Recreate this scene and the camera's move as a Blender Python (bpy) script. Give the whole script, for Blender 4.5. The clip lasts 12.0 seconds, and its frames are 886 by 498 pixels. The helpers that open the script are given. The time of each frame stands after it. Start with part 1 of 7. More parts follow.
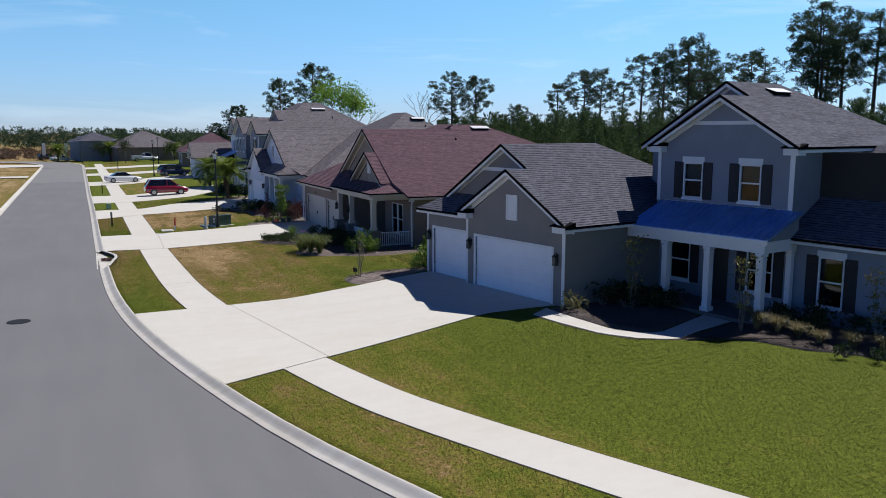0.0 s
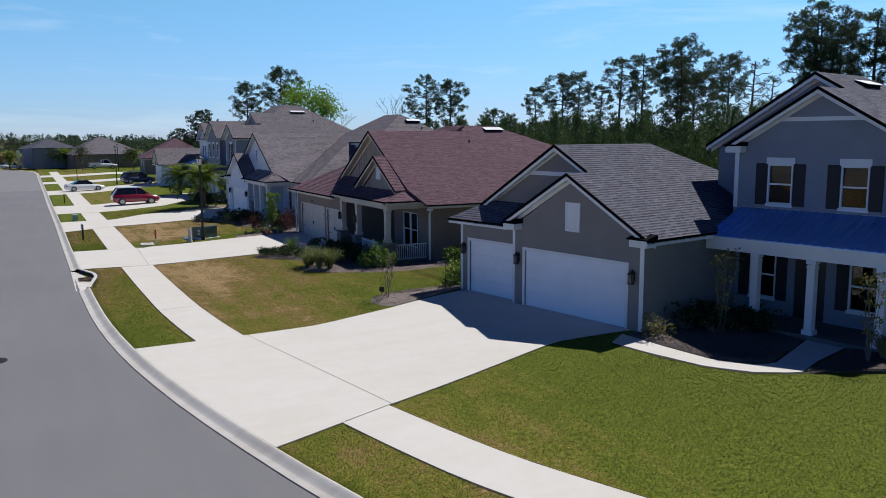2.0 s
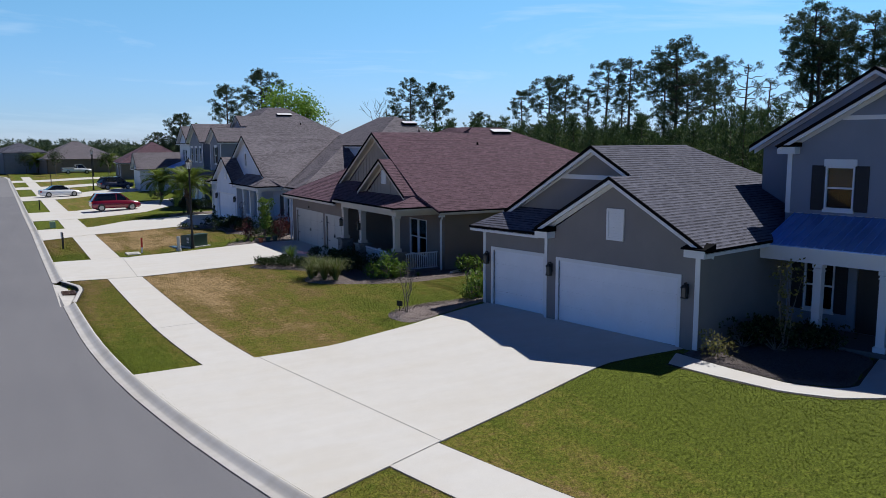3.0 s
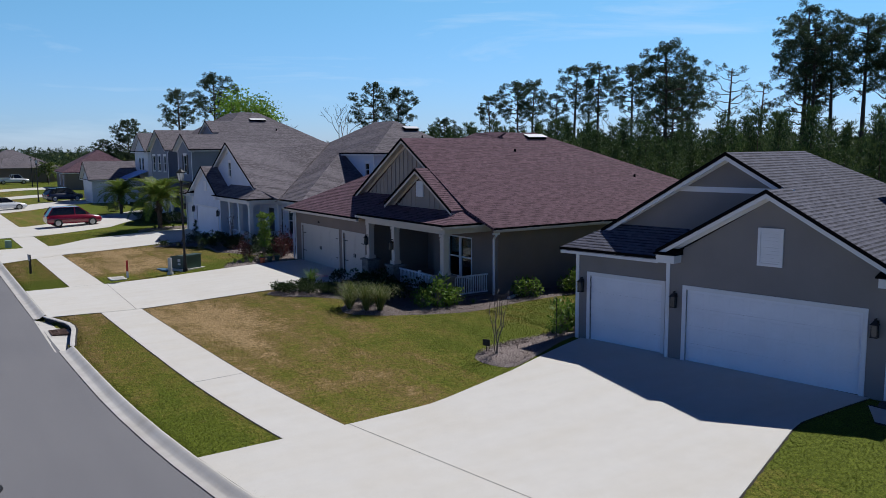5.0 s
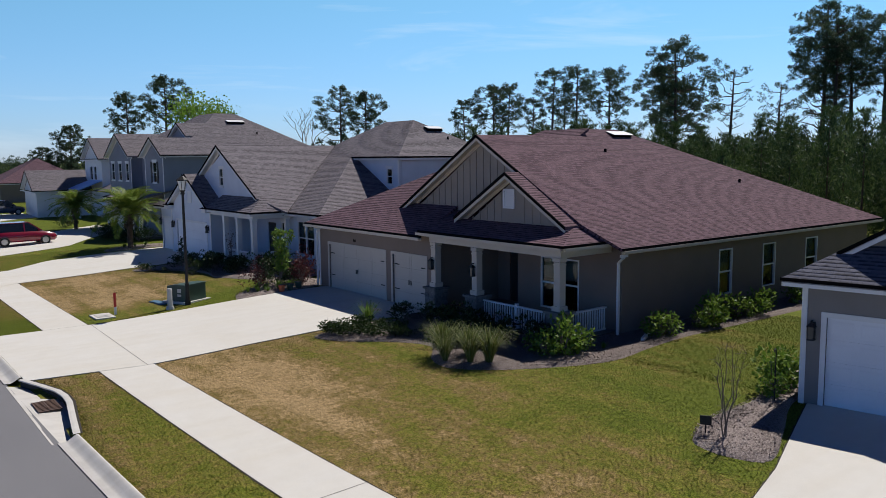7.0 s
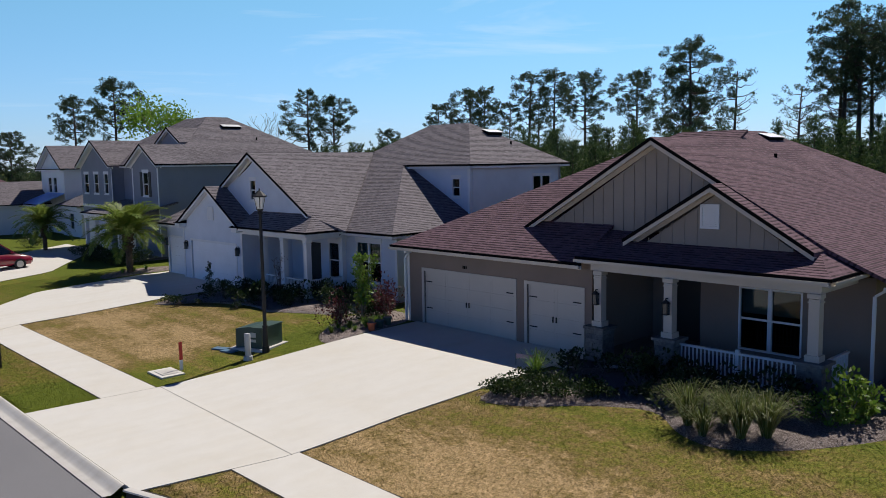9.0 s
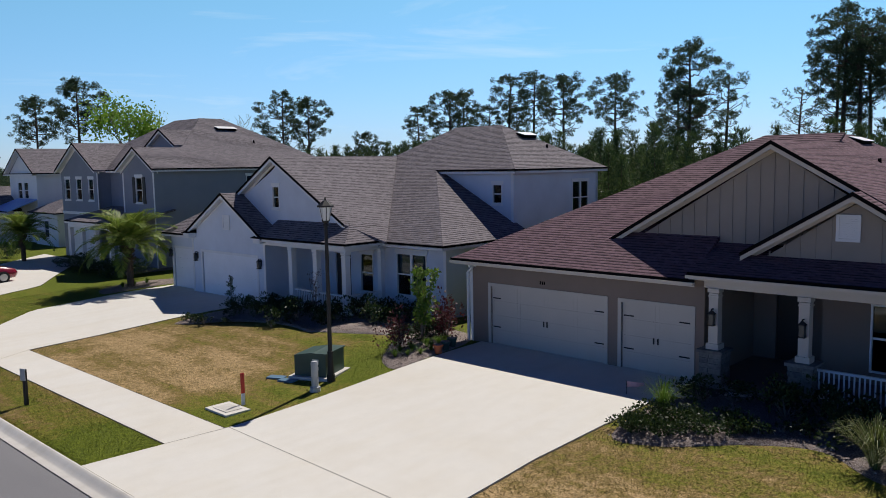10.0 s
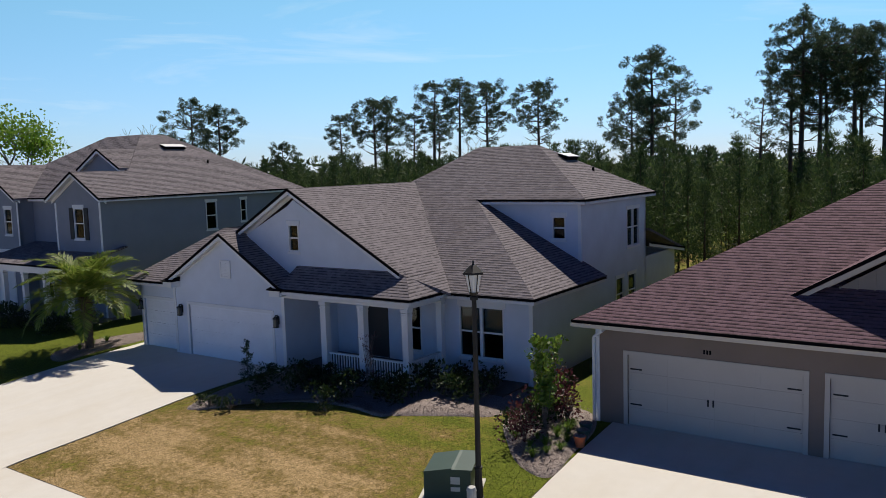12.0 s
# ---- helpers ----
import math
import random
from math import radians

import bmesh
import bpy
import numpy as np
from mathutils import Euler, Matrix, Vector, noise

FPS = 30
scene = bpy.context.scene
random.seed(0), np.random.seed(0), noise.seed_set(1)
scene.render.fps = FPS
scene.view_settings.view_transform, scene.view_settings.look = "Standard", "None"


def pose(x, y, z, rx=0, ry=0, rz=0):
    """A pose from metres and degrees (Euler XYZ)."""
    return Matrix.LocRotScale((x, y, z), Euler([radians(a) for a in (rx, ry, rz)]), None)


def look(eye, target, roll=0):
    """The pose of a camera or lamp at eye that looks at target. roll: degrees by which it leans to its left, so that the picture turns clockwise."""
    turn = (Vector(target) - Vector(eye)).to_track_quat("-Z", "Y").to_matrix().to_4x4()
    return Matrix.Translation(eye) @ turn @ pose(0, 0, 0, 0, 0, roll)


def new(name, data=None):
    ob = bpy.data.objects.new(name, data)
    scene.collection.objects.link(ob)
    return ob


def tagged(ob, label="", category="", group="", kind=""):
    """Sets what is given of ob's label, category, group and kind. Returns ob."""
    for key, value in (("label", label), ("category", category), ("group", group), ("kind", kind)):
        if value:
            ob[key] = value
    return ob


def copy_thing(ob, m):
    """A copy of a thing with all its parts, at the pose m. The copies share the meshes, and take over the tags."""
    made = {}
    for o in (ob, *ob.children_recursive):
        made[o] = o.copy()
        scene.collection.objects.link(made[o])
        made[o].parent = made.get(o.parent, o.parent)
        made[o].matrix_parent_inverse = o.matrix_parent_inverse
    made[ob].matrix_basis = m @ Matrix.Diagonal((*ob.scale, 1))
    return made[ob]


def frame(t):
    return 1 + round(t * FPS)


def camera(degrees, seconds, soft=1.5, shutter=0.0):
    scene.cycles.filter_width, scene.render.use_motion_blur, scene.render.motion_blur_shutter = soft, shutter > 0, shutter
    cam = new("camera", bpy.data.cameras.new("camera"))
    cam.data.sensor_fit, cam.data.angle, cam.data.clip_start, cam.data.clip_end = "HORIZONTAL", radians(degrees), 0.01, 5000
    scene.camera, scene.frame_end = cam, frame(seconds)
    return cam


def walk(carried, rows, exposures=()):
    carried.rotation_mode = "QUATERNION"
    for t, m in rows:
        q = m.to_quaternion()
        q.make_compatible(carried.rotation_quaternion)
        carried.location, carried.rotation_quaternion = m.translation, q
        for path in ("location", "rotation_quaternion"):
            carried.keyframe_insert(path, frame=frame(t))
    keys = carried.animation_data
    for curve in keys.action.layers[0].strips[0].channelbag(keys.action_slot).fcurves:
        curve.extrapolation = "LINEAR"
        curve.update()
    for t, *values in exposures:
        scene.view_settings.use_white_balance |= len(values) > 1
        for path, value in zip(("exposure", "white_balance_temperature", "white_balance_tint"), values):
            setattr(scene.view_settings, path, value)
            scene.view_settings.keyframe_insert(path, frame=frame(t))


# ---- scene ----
cam = camera(58.5, 12.0, 0.6)
PATH = [
    (0, (0.796, -0.737, 7.207), (1.599, 1.071, 6.912), 0.0),
    (0.5, (0.48, 0.459, 7.156), (1.305, 2.257, 6.864), -0.0),
    (1, (0.145, 1.775, 7.106), (0.993, 3.563, 6.817), -0.0),
    (1.5, (-0.125, 3.238, 7.02), (0.746, 5.016, 6.736), -0.1),
    (2, (-0.379, 4.81, 6.944), (0.52, 6.575, 6.664), -0.2),
    (2.5, (-0.591, 6.379, 6.858), (0.336, 8.13, 6.583), -0.2),
    (3, (-0.787, 7.964, 6.789), (0.167, 9.702, 6.521), -0.2),
    (5, (-2.533, 14.923, 6.814), (-1.447, 16.583, 6.562), -0.4),
    (5.5, (-2.769, 17.32, 6.753), (-1.65, 18.959, 6.503), -0.5),
    (6, (-2.856, 19.819, 6.667), (-1.703, 21.435, 6.423), -0.4),
    (6.5, (-2.778, 22.376, 6.553), (-1.594, 23.971, 6.316), -0.5),
    (7, (-2.739, 24.832, 6.478), (-1.528, 26.407, 6.248), -0.6),
    (9, (-4.495, 34.473, 6.638), (-3.149, 35.937, 6.422), -1.0),
    (9.5, (-5.05, 36.931, 6.742), (-3.664, 38.357, 6.528), -0.8),
    (10, (-5.538, 39.31, 6.785), (-4.109, 40.693, 6.575), -1.0),
    (10.5, (-5.872, 41.572, 6.895), (-4.389, 42.897, 6.682), -1.2),
    (11, (-5.969, 43.886, 7.083), (-4.431, 45.146, 6.87), -1.4),
    (11.5, (-5.788, 46.344, 7.463), (-4.197, 47.538, 7.248), -1.6),
    (12, (-5.436, 48.782, 7.972), (-3.815, 49.937, 7.766), -1.7),
]
walk(cam, [(t, look(eye, target, roll)) for t, eye, target, roll in PATH], [(0, 0.08, 6200, 10), (2.5, 0.02, 6100, 10), (3.5, -0.03, 6020, 10), (5, -0.14, 6000, 10), (6, -0.1, 6100, 10), (7, 0.0, 6350, 10), (9, 0.03, 6500, 10), (11, 0.0, 6500, 10), (12, 0.07, 6850, 10)])

# ---- light: a clear day, the sun high in the east-north-east ----
SUN_TO = Vector((0.575, 0.176, 0.799))
SUN_EL = math.asin(SUN_TO.normalized().z)
sky_world = bpy.data.worlds.new("sky")
scene.world = sky_world
sky_world.use_nodes = True
wn = sky_world.node_tree.nodes
wl = sky_world.node_tree.links
sky_tex = wn.new("ShaderNodeTexSky")
sky_tex.sky_type = "NISHITA"
sky_tex.sun_disc = False
sky_tex.sun_elevation = SUN_EL
sky_tex.sun_rotation = math.atan2(SUN_TO.x, SUN_TO.y)
sky_tex.air_density, sky_tex.dust_density, sky_tex.ozone_density = 1.0, 0.0, 3.0
# clear air, a little bluer than the model's, dimmed overhead, with thin high cirrus
tint = wn.new("ShaderNodeMix")
tint.data_type, tint.blend_type = "RGBA", "MULTIPLY"
tint.inputs[0].default_value = 1.0
wl.new(sky_tex.outputs[0], tint.inputs[6])
wc = wn.new("ShaderNodeTexCoord")
wz = wn.new("ShaderNodeSeparateXYZ")
wl.new(wc.outputs["Generated"], wz.inputs[0])
# the sky above the view is graded down to lessen fill in the shade
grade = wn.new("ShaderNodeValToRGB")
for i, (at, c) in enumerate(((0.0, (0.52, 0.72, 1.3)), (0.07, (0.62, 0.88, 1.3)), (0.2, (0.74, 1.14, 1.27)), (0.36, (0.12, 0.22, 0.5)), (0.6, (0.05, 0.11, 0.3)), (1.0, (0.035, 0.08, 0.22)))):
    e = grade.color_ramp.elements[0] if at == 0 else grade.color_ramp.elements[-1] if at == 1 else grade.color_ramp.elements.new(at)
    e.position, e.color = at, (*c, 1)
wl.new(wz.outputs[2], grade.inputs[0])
# away from the sun the sky is dimmed and blued to deepen shade
aside = wn.new("ShaderNodeVectorMath")
aside.operation = "DOT_PRODUCT"
aside.inputs[1].default_value = Vector((SUN_TO.x, SUN_TO.y, 0)).normalized()
wl.new(wc.outputs["Generated"], aside.inputs[0])
deep = wn.new("ShaderNodeMapRange")
deep.interpolation_type = "SMOOTHSTEP"
for i, q in enumerate((-1.0, 0.05, 0.0, 1.0)):
    deep.inputs[i + 1].default_value = q
side_blue = wn.new("ShaderNodeValToRGB")
side_blue.color_ramp.elements[0].color, side_blue.color_ramp.elements[1].color = (0.46, 0.66, 1.0, 1), (1.06, 1.0, 0.93, 1)
wl.new(deep.outputs[0], side_blue.inputs[0])
wl.new(aside.outputs["Value"], deep.inputs[0])
grade_by_side = wn.new("ShaderNodeMix")
grade_by_side.data_type, grade_by_side.blend_type = "RGBA", "MULTIPLY"
grade_by_side.inputs[0].default_value = 1.0
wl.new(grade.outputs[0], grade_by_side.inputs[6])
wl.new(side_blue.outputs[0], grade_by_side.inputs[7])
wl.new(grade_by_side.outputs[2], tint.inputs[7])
wm = wn.new("ShaderNodeMapping")
wm.inputs["Scale"].default_value = (1.2, 1.2, 9.0)
wm.inputs["Rotation"].default_value = (0.06, 0.03, 0.4)
wl.new(wc.outputs["Generated"], wm.inputs[0])
wt = wn.new("ShaderNodeTexNoise")
wt.inputs["Scale"].default_value, wt.inputs["Detail"].default_value, wt.inputs["Roughness"].default_value, wt.inputs["Distortion"].default_value = 2.2, 5.0, 0.62, 0.5
wl.new(wm.outputs[0], wt.inputs["Vector"])
wr = wn.new("ShaderNodeValToRGB")
wr.color_ramp.elements[0].position, wr.color_ramp.elements[1].position = 0.55, 0.8
wr.color_ramp.elements[1].color = (0.45, 0.45, 0.45, 1)
wl.new(wt.outputs["Fac"], wr.inputs[0])
# the veil lies low and thins out overhead
veil = wn.new("ShaderNodeMapRange")
veil.interpolation_type = "SMOOTHSTEP"
for i, q in enumerate((0.15, 0.6, 1.0, 0.08)):
    veil.inputs[i + 1].default_value = q
wl.new(wz.outputs[2], veil.inputs[0])
thin = wn.new("ShaderNodeMath")
thin.operation = "MULTIPLY"
wl.new(wr.outputs[0], thin.inputs[0])
wl.new(veil.outputs[0], thin.inputs[1])
cirrus = wn.new("ShaderNodeMix")
cirrus.data_type = "RGBA"
cirrus.inputs[7].default_value = (7.5, 8.8, 9.8, 1)
wl.new(thin.outputs[0], cirrus.inputs[0])
wl.new(tint.outputs[2], cirrus.inputs[6])
wl.new(cirrus.outputs[2], wn["Background"].inputs[0])
wn["Background"].inputs[1].default_value = 0.1
sun = new("sun", bpy.data.lights.new("sun", "SUN"))
sun.data.energy, sun.data.angle, sun.data.color = 4.8, radians(0.53), (1.0, 0.94, 0.86)
sun.matrix_world = look(SUN_TO * 80, (0, 0, 0))
scene.view_settings.exposure = 0.0

# ---- materials ----
COURSE = 0.145


class Mat:
    """A small builder for node materials."""

    def __init__(self, name, rough=0.8, metal=0.0, spec=0.5):
        self.m = bpy.data.materials.new(name)
        self.m.use_nodes = True
        self.t = self.m.node_tree
        self.b = self.t.nodes["Principled BSDF"]
        self.b.inputs["Roughness"].default_value = rough
        self.b.inputs["Metallic"].default_value = metal
        self.b.inputs["Specular IOR Level"].default_value = spec

    def node(self, kind, **inputs):
        n = self.t.nodes.new("ShaderNode" + kind)
        for k, v in inputs.items():
            key = k.replace("_", " ")
            if hasattr(v, "is_output"):
                self.t.links.new(v, n.inputs[key])
            else:
                n.inputs[key].default_value = v
        return n

    def coords(self, scale=(1, 1, 1), which="Object"):
        c = self.node("TexCoord").outputs[which]
        mp = self.node("Mapping", Vector=c)
        mp.inputs["Scale"].default_value = scale
        return mp.outputs[0]

    def world(self, scale=(1, 1, 1)):
        g = self.node("NewGeometry").outputs["Position"]
        mp = self.node("Mapping", Vector=g)
        mp.inputs["Scale"].default_value = scale
        return mp.outputs[0]

    def noise(self, v, scale, detail=3.0, rough=0.55):
        return self.node("TexNoise", Vector=v, Scale=scale, Detail=detail, Roughness=rough).outputs["Fac"]

    def ramp(self, fac, *stops):
        n = self.node("ValToRGB", Fac=fac)
        e = n.color_ramp.elements
        while len(e) < len(stops):
            e.new(0.5)
        for k, (p, c) in zip(e, stops):
            k.position = p
            k.color = (*c, 1) if len(c) == 3 else c
        return n.outputs[0]

    def mix(self, fac, a, b, how="MIX"):
        n = self.t.nodes.new("ShaderNodeMix")
        n.data_type, n.blend_type = "RGBA", how
        for sock, v in ((n.inputs[0], fac), (n.inputs[6], a), (n.inputs[7], b)):
            if hasattr(v, "is_output"):
                self.t.links.new(v, sock)
            else:
                sock.default_value = (*v, 1) if isinstance(v, tuple) and len(v) == 3 else v
        return n.outputs[2]

    def math(self, how, a, b=0.0):
        n = self.t.nodes.new("ShaderNodeMath")
        n.operation = how
        for sock, v in zip(n.inputs, (a, b)):
            if hasattr(v, "is_output"):
                self.t.links.new(v, sock)
            else:
                sock.default_value = v
        return n.outputs[0]

    def color(self, c):
        if hasattr(c, "is_output"):
            self.t.links.new(c, self.b.inputs["Base Color"])
        else:
            self.b.inputs["Base Color"].default_value = (*c, 1)
        return self

    def bump(self, h, strength=0.3, distance=0.01):
        n = self.node("Bump", Height=h)
        n.inputs["Strength"].default_value, n.inputs["Distance"].default_value = strength, distance
        self.t.links.new(n.outputs[0], self.b.inputs["Normal"])
        return self


def painted(name, c, rough=0.55, grain=30.0, vary=0.06, bump=0.15):
    """Painted or rendered surface with faint dirt and fine texture."""
    k = Mat(name, rough)
    v = k.coords()
    d = k.noise(v, 0.9, 5)
    f = k.noise(v, grain, 3)
    dark = tuple(x * (1 - 2.2 * vary) for x in c)
    lite = tuple(min(1, x * (1 + vary)) for x in c)
    col = k.ramp(d, (0.3, dark), (0.7, lite))
    col = k.mix(0.12, col, k.ramp(f, (0.3, tuple(x * 0.8 for x in c)), (0.7, lite)))
    k.color(col).bump(f, bump, 0.004)
    return k.m


def shingles(name, a, b, c):
    """Laminated asphalt shingles: courses 14.5 cm high in the plane's own u, v; uneven tabs, their shadow line painted
    as dark bands.
    """
    k = Mat(name, 0.92, spec=0.2)
    uv = k.node("UVMap").outputs[0]
    br = k.t.nodes.new("ShaderNodeTexBrick")
    k.t.links.new(uv, br.inputs["Vector"])
    for key, val in (("Scale", 1.0), ("Mortar Size", 0.006), ("Brick Width", 0.23), ("Row Height", COURSE), ("Bias", 0.0), ("Mortar Smooth", 0.3)):
        br.inputs[key].default_value = val
    br.offset, br.offset_frequency = 0.37, 2
    br.inputs["Color1"].default_value, br.inputs["Color2"].default_value = (*a, 1), (*b, 1)
    br.inputs["Mortar"].default_value = (*[x * 0.5 for x in a], 1)
    fine, big = k.noise(uv, 60, 2), k.noise(uv, 0.45, 4)
    sep = k.node("SeparateXYZ", Vector=uv)
    row = k.math("DIVIDE", sep.outputs[1], COURSE)
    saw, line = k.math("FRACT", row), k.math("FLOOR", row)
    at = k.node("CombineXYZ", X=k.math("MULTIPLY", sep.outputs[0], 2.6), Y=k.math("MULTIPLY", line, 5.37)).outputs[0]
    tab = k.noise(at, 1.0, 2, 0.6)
    # dark dashes at each course's foot paint the shadow line under the tabs
    tab_shadow = k.math("MULTIPLY", k.ramp(tab, (0.44, (0.25,) * 3), (0.54, (1,) * 3)), k.ramp(saw, (0.0, (1,) * 3), (0.3, (1,) * 3), (0.42, (0,) * 3)))
    col = k.mix(0.35, br.outputs[0], k.ramp(fine, (0.25, tuple(x * 0.5 for x in a)), (0.75, tuple(x * 1.5 for x in b))))
    col = k.mix(k.ramp(big, (0.3, (0.0,) * 3), (0.75, (0.3,) * 3)), col, (*c, 1))
    col = k.mix(k.math("MULTIPLY", tab_shadow, 0.8), col, (*[x * 0.22 for x in a], 1))
    h = k.math("ADD", k.math("MULTIPLY", saw, -1.0), k.math("MULTIPLY", fine, 0.5))
    k.color(col).bump(h, 0.5, 0.008)
    return k.m


def concrete_mat(name, c, stain=0.1):
    k = Mat(name, 0.85, spec=0.3)
    v = k.world()
    big, mid, fine = k.noise(v, 0.35, 5), k.noise(v, 2.5, 5), k.noise(v, 55, 2)
    warm = (c[0], c[1] * 0.955, c[2] * 0.87)
    col = k.ramp(big, (0.3, tuple(x * (1 - stain) for x in warm)), (0.55, c), (0.7, tuple(min(1, x * 1.03) for x in c)))
    drag = k.noise(k.world((0.5, 3.0, 1)), 0.7, 4)
    col = k.mix(0.35, col, k.ramp(drag, (0.35, tuple(x * (1 - 1.5 * stain) for x in warm)), (0.6, c)))
    col = k.mix(0.3, col, k.ramp(mid, (0.3, tuple(x * (1 - 1.3 * stain) for x in c)), (0.65, tuple(min(1, x * 1.05) for x in c))))
    col = k.mix(0.18, col, k.ramp(fine, (0.25, tuple(x * 0.6 for x in c)), (0.8, tuple(min(1, x * 1.15) for x in c))))
    k.color(col).bump(fine, 0.25, 0.004)
    return k.m


def asphalt_mat():
    k = Mat("asphalt", 0.86, spec=0.35)
    v = k.world()
    big, streak, fine = k.noise(v, 0.18, 4), k.noise(k.world((1.3, 0.12, 1)), 0.8, 4), k.noise(v, 90, 2, 0.7)
    col = k.ramp(big, (0.3, (0.155, 0.152, 0.165)), (0.7, (0.195, 0.19, 0.2)))
    col = k.mix(0.35, col, k.ramp(streak, (0.3, (0.14, 0.137, 0.15)), (0.7, (0.215, 0.21, 0.217))))
    col = k.mix(0.4, col, k.ramp(fine, (0.2, (0.05, 0.05, 0.055)), (0.8, (0.27, 0.27, 0.285))))
    y = k.node("SeparateXYZ", Vector=v).outputs[1]
    newer = k.math("GREATER_THAN", k.math("ADD", y, k.math("MULTIPLY", streak, 0.8)), 125.0)
    col = k.mix(k.math("MULTIPLY", newer, 0.35), col, (0.27, 0.265, 0.262))
    specks = k.ramp(k.noise(v, 14, 2, 0.9), (0.72, (0.0,) * 3), (0.74, (0.5,) * 3))
    col = k.mix(specks, col, (0.42, 0.42, 0.43))
    k.color(col).bump(fine, 0.5, 0.006)
    return k.m


def lawn_colour(k):
    """Green to straw by lot, with patches, tufts and faint mowing stripes."""
    v = k.world()
    pos = k.node("SeparateXYZ", Vector=v)
    big, mid, fine = k.noise(v, 0.16, 4), k.noise(v, 0.9, 5, 0.65), k.noise(v, 5.5, 5, 0.72)
    turned = k.node("Mapping", Vector=k.node("NewGeometry").outputs["Position"])
    turned.inputs["Rotation"].default_value = (0, 0, radians(-15))
    turned.inputs["Scale"].default_value = (1.0, 0.11, 1)
    stripe = k.noise(turned.outputs[0], 1.15, 4, 0.5)
    # the lots have dried out one more than the other; verges and the far lots stay greener
    lot = k.ramp(k.math("MULTIPLY", pos.outputs[1], 0.01), (0.0, (0.3,) * 3), (0.29, (0.27,) * 3), (0.33, (0.3,) * 3), (0.4, (0.62,) * 3), (0.46, (0.78,) * 3), (0.56, (0.5,) * 3), (0.578, (0.16,) * 3), (0.594, (0.25,) * 3), (0.61, (0.72,) * 3), (0.69, (0.8,) * 3), (0.73, (0.3,) * 3), (0.76, (0.15,) * 3), (1.0, (0.3,) * 3))
    side = k.ramp(k.math("MULTIPLY", k.math("ADD", pos.outputs[0], 20.0), 0.01), (0.11, (0.35,) * 3), (0.14, (0.0,) * 3))
    lot = k.math("ADD", lot, side)
    east = k.ramp(k.math("MULTIPLY", pos.outputs[0], 0.01), (0.08, (0.0,) * 3), (0.135, (0.5,) * 3))
    verge = k.ramp(k.math("MULTIPLY", pos.outputs[0], 0.01), (0.0, (0.0,) * 3), (0.008, (0.4,) * 3), (0.033, (0.4,) * 3), (0.037, (0.0,) * 3))
    dry = k.math("SUBTRACT", k.math("SUBTRACT", lot, east), verge)
    for f, w in ((big, 0.75), (mid, 0.9), (stripe, 1.1), (fine, 1.25)):
        dry = k.math("ADD", dry, k.math("MULTIPLY", k.math("SUBTRACT", f, 0.5), w))
    return k.ramp(dry, (0.0, (0.1, 0.125, 0.012)), (0.3, (0.152, 0.145, 0.024)), (0.55, (0.195, 0.14, 0.05)), (0.85, (0.36, 0.255, 0.13))), fine


def lawn_mat():
    """Mown grass seen from above."""
    k = Mat("lawn_grass", 0.9, spec=0.1)
    col, fine = lawn_colour(k)
    tiny, clump = k.noise(k.world(), 26, 3, 0.8), k.noise(k.world(), 7, 4, 0.7)
    col = k.mix(0.9, col, k.ramp(tiny, (0.38, (0.38, 0.4, 0.37)), (0.62, (1.5, 1.48, 1.5))), "MULTIPLY")
    col = k.mix(0.9, col, k.ramp(clump, (0.38, (0.8, 0.82, 0.78)), (0.62, (1.2, 1.18, 1.22))), "MULTIPLY")
    k.color(col).bump(k.math("ADD", fine, tiny), 0.35, 0.02)
    return k.m


def blade_mat():
    k = Mat("grass_blade", 0.7, spec=0.2)
    col, fine = lawn_colour(k)
    rnd = k.node("NewGeometry").outputs["Random Per Island"]
    k.color(k.mix(1.0, col, k.ramp(rnd, (0.0, (0.55, 0.58, 0.5)), (0.6, (1.1, 1.1, 1.0)), (1.0, (1.9, 1.8, 1.8))), "MULTIPLY"))
    return k.m


M_ASPHALT = asphalt_mat()
M_CONC = concrete_mat("driveway_concrete", (0.62, 0.6, 0.56), 0.08)
M_KERB = concrete_mat("kerb_concrete", (0.57, 0.55, 0.52), 0.25)
M_LAWN = lawn_mat()
M_BLADE = blade_mat()
M_WHITE = painted("white_trim_paint", (0.72, 0.73, 0.74), 0.45, vary=0.03)
M_BLACK = Mat("black_drip_edge", 0.95, spec=0.05).color((0.006, 0.006, 0.007)).m
M_GREY = painted("grey_stucco", (0.225, 0.21, 0.2), 0.85, 60, 0.04, 0.4)
M_TAUPE = painted("taupe_stucco", (0.22, 0.17, 0.138), 0.85, 60, 0.04, 0.4)
M_BLUEG = painted("pale_grey_siding", (0.61, 0.66, 0.74), 0.8, 60, 0.04, 0.4)
M_DKGREY = painted("mid_grey_siding", (0.225, 0.247, 0.295), 0.8, 60, 0.04, 0.4)
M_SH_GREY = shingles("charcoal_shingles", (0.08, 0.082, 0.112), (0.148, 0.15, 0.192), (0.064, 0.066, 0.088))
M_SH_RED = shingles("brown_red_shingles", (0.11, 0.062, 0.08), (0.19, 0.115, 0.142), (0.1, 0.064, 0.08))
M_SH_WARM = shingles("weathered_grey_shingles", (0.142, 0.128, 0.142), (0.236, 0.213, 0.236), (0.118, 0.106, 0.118))


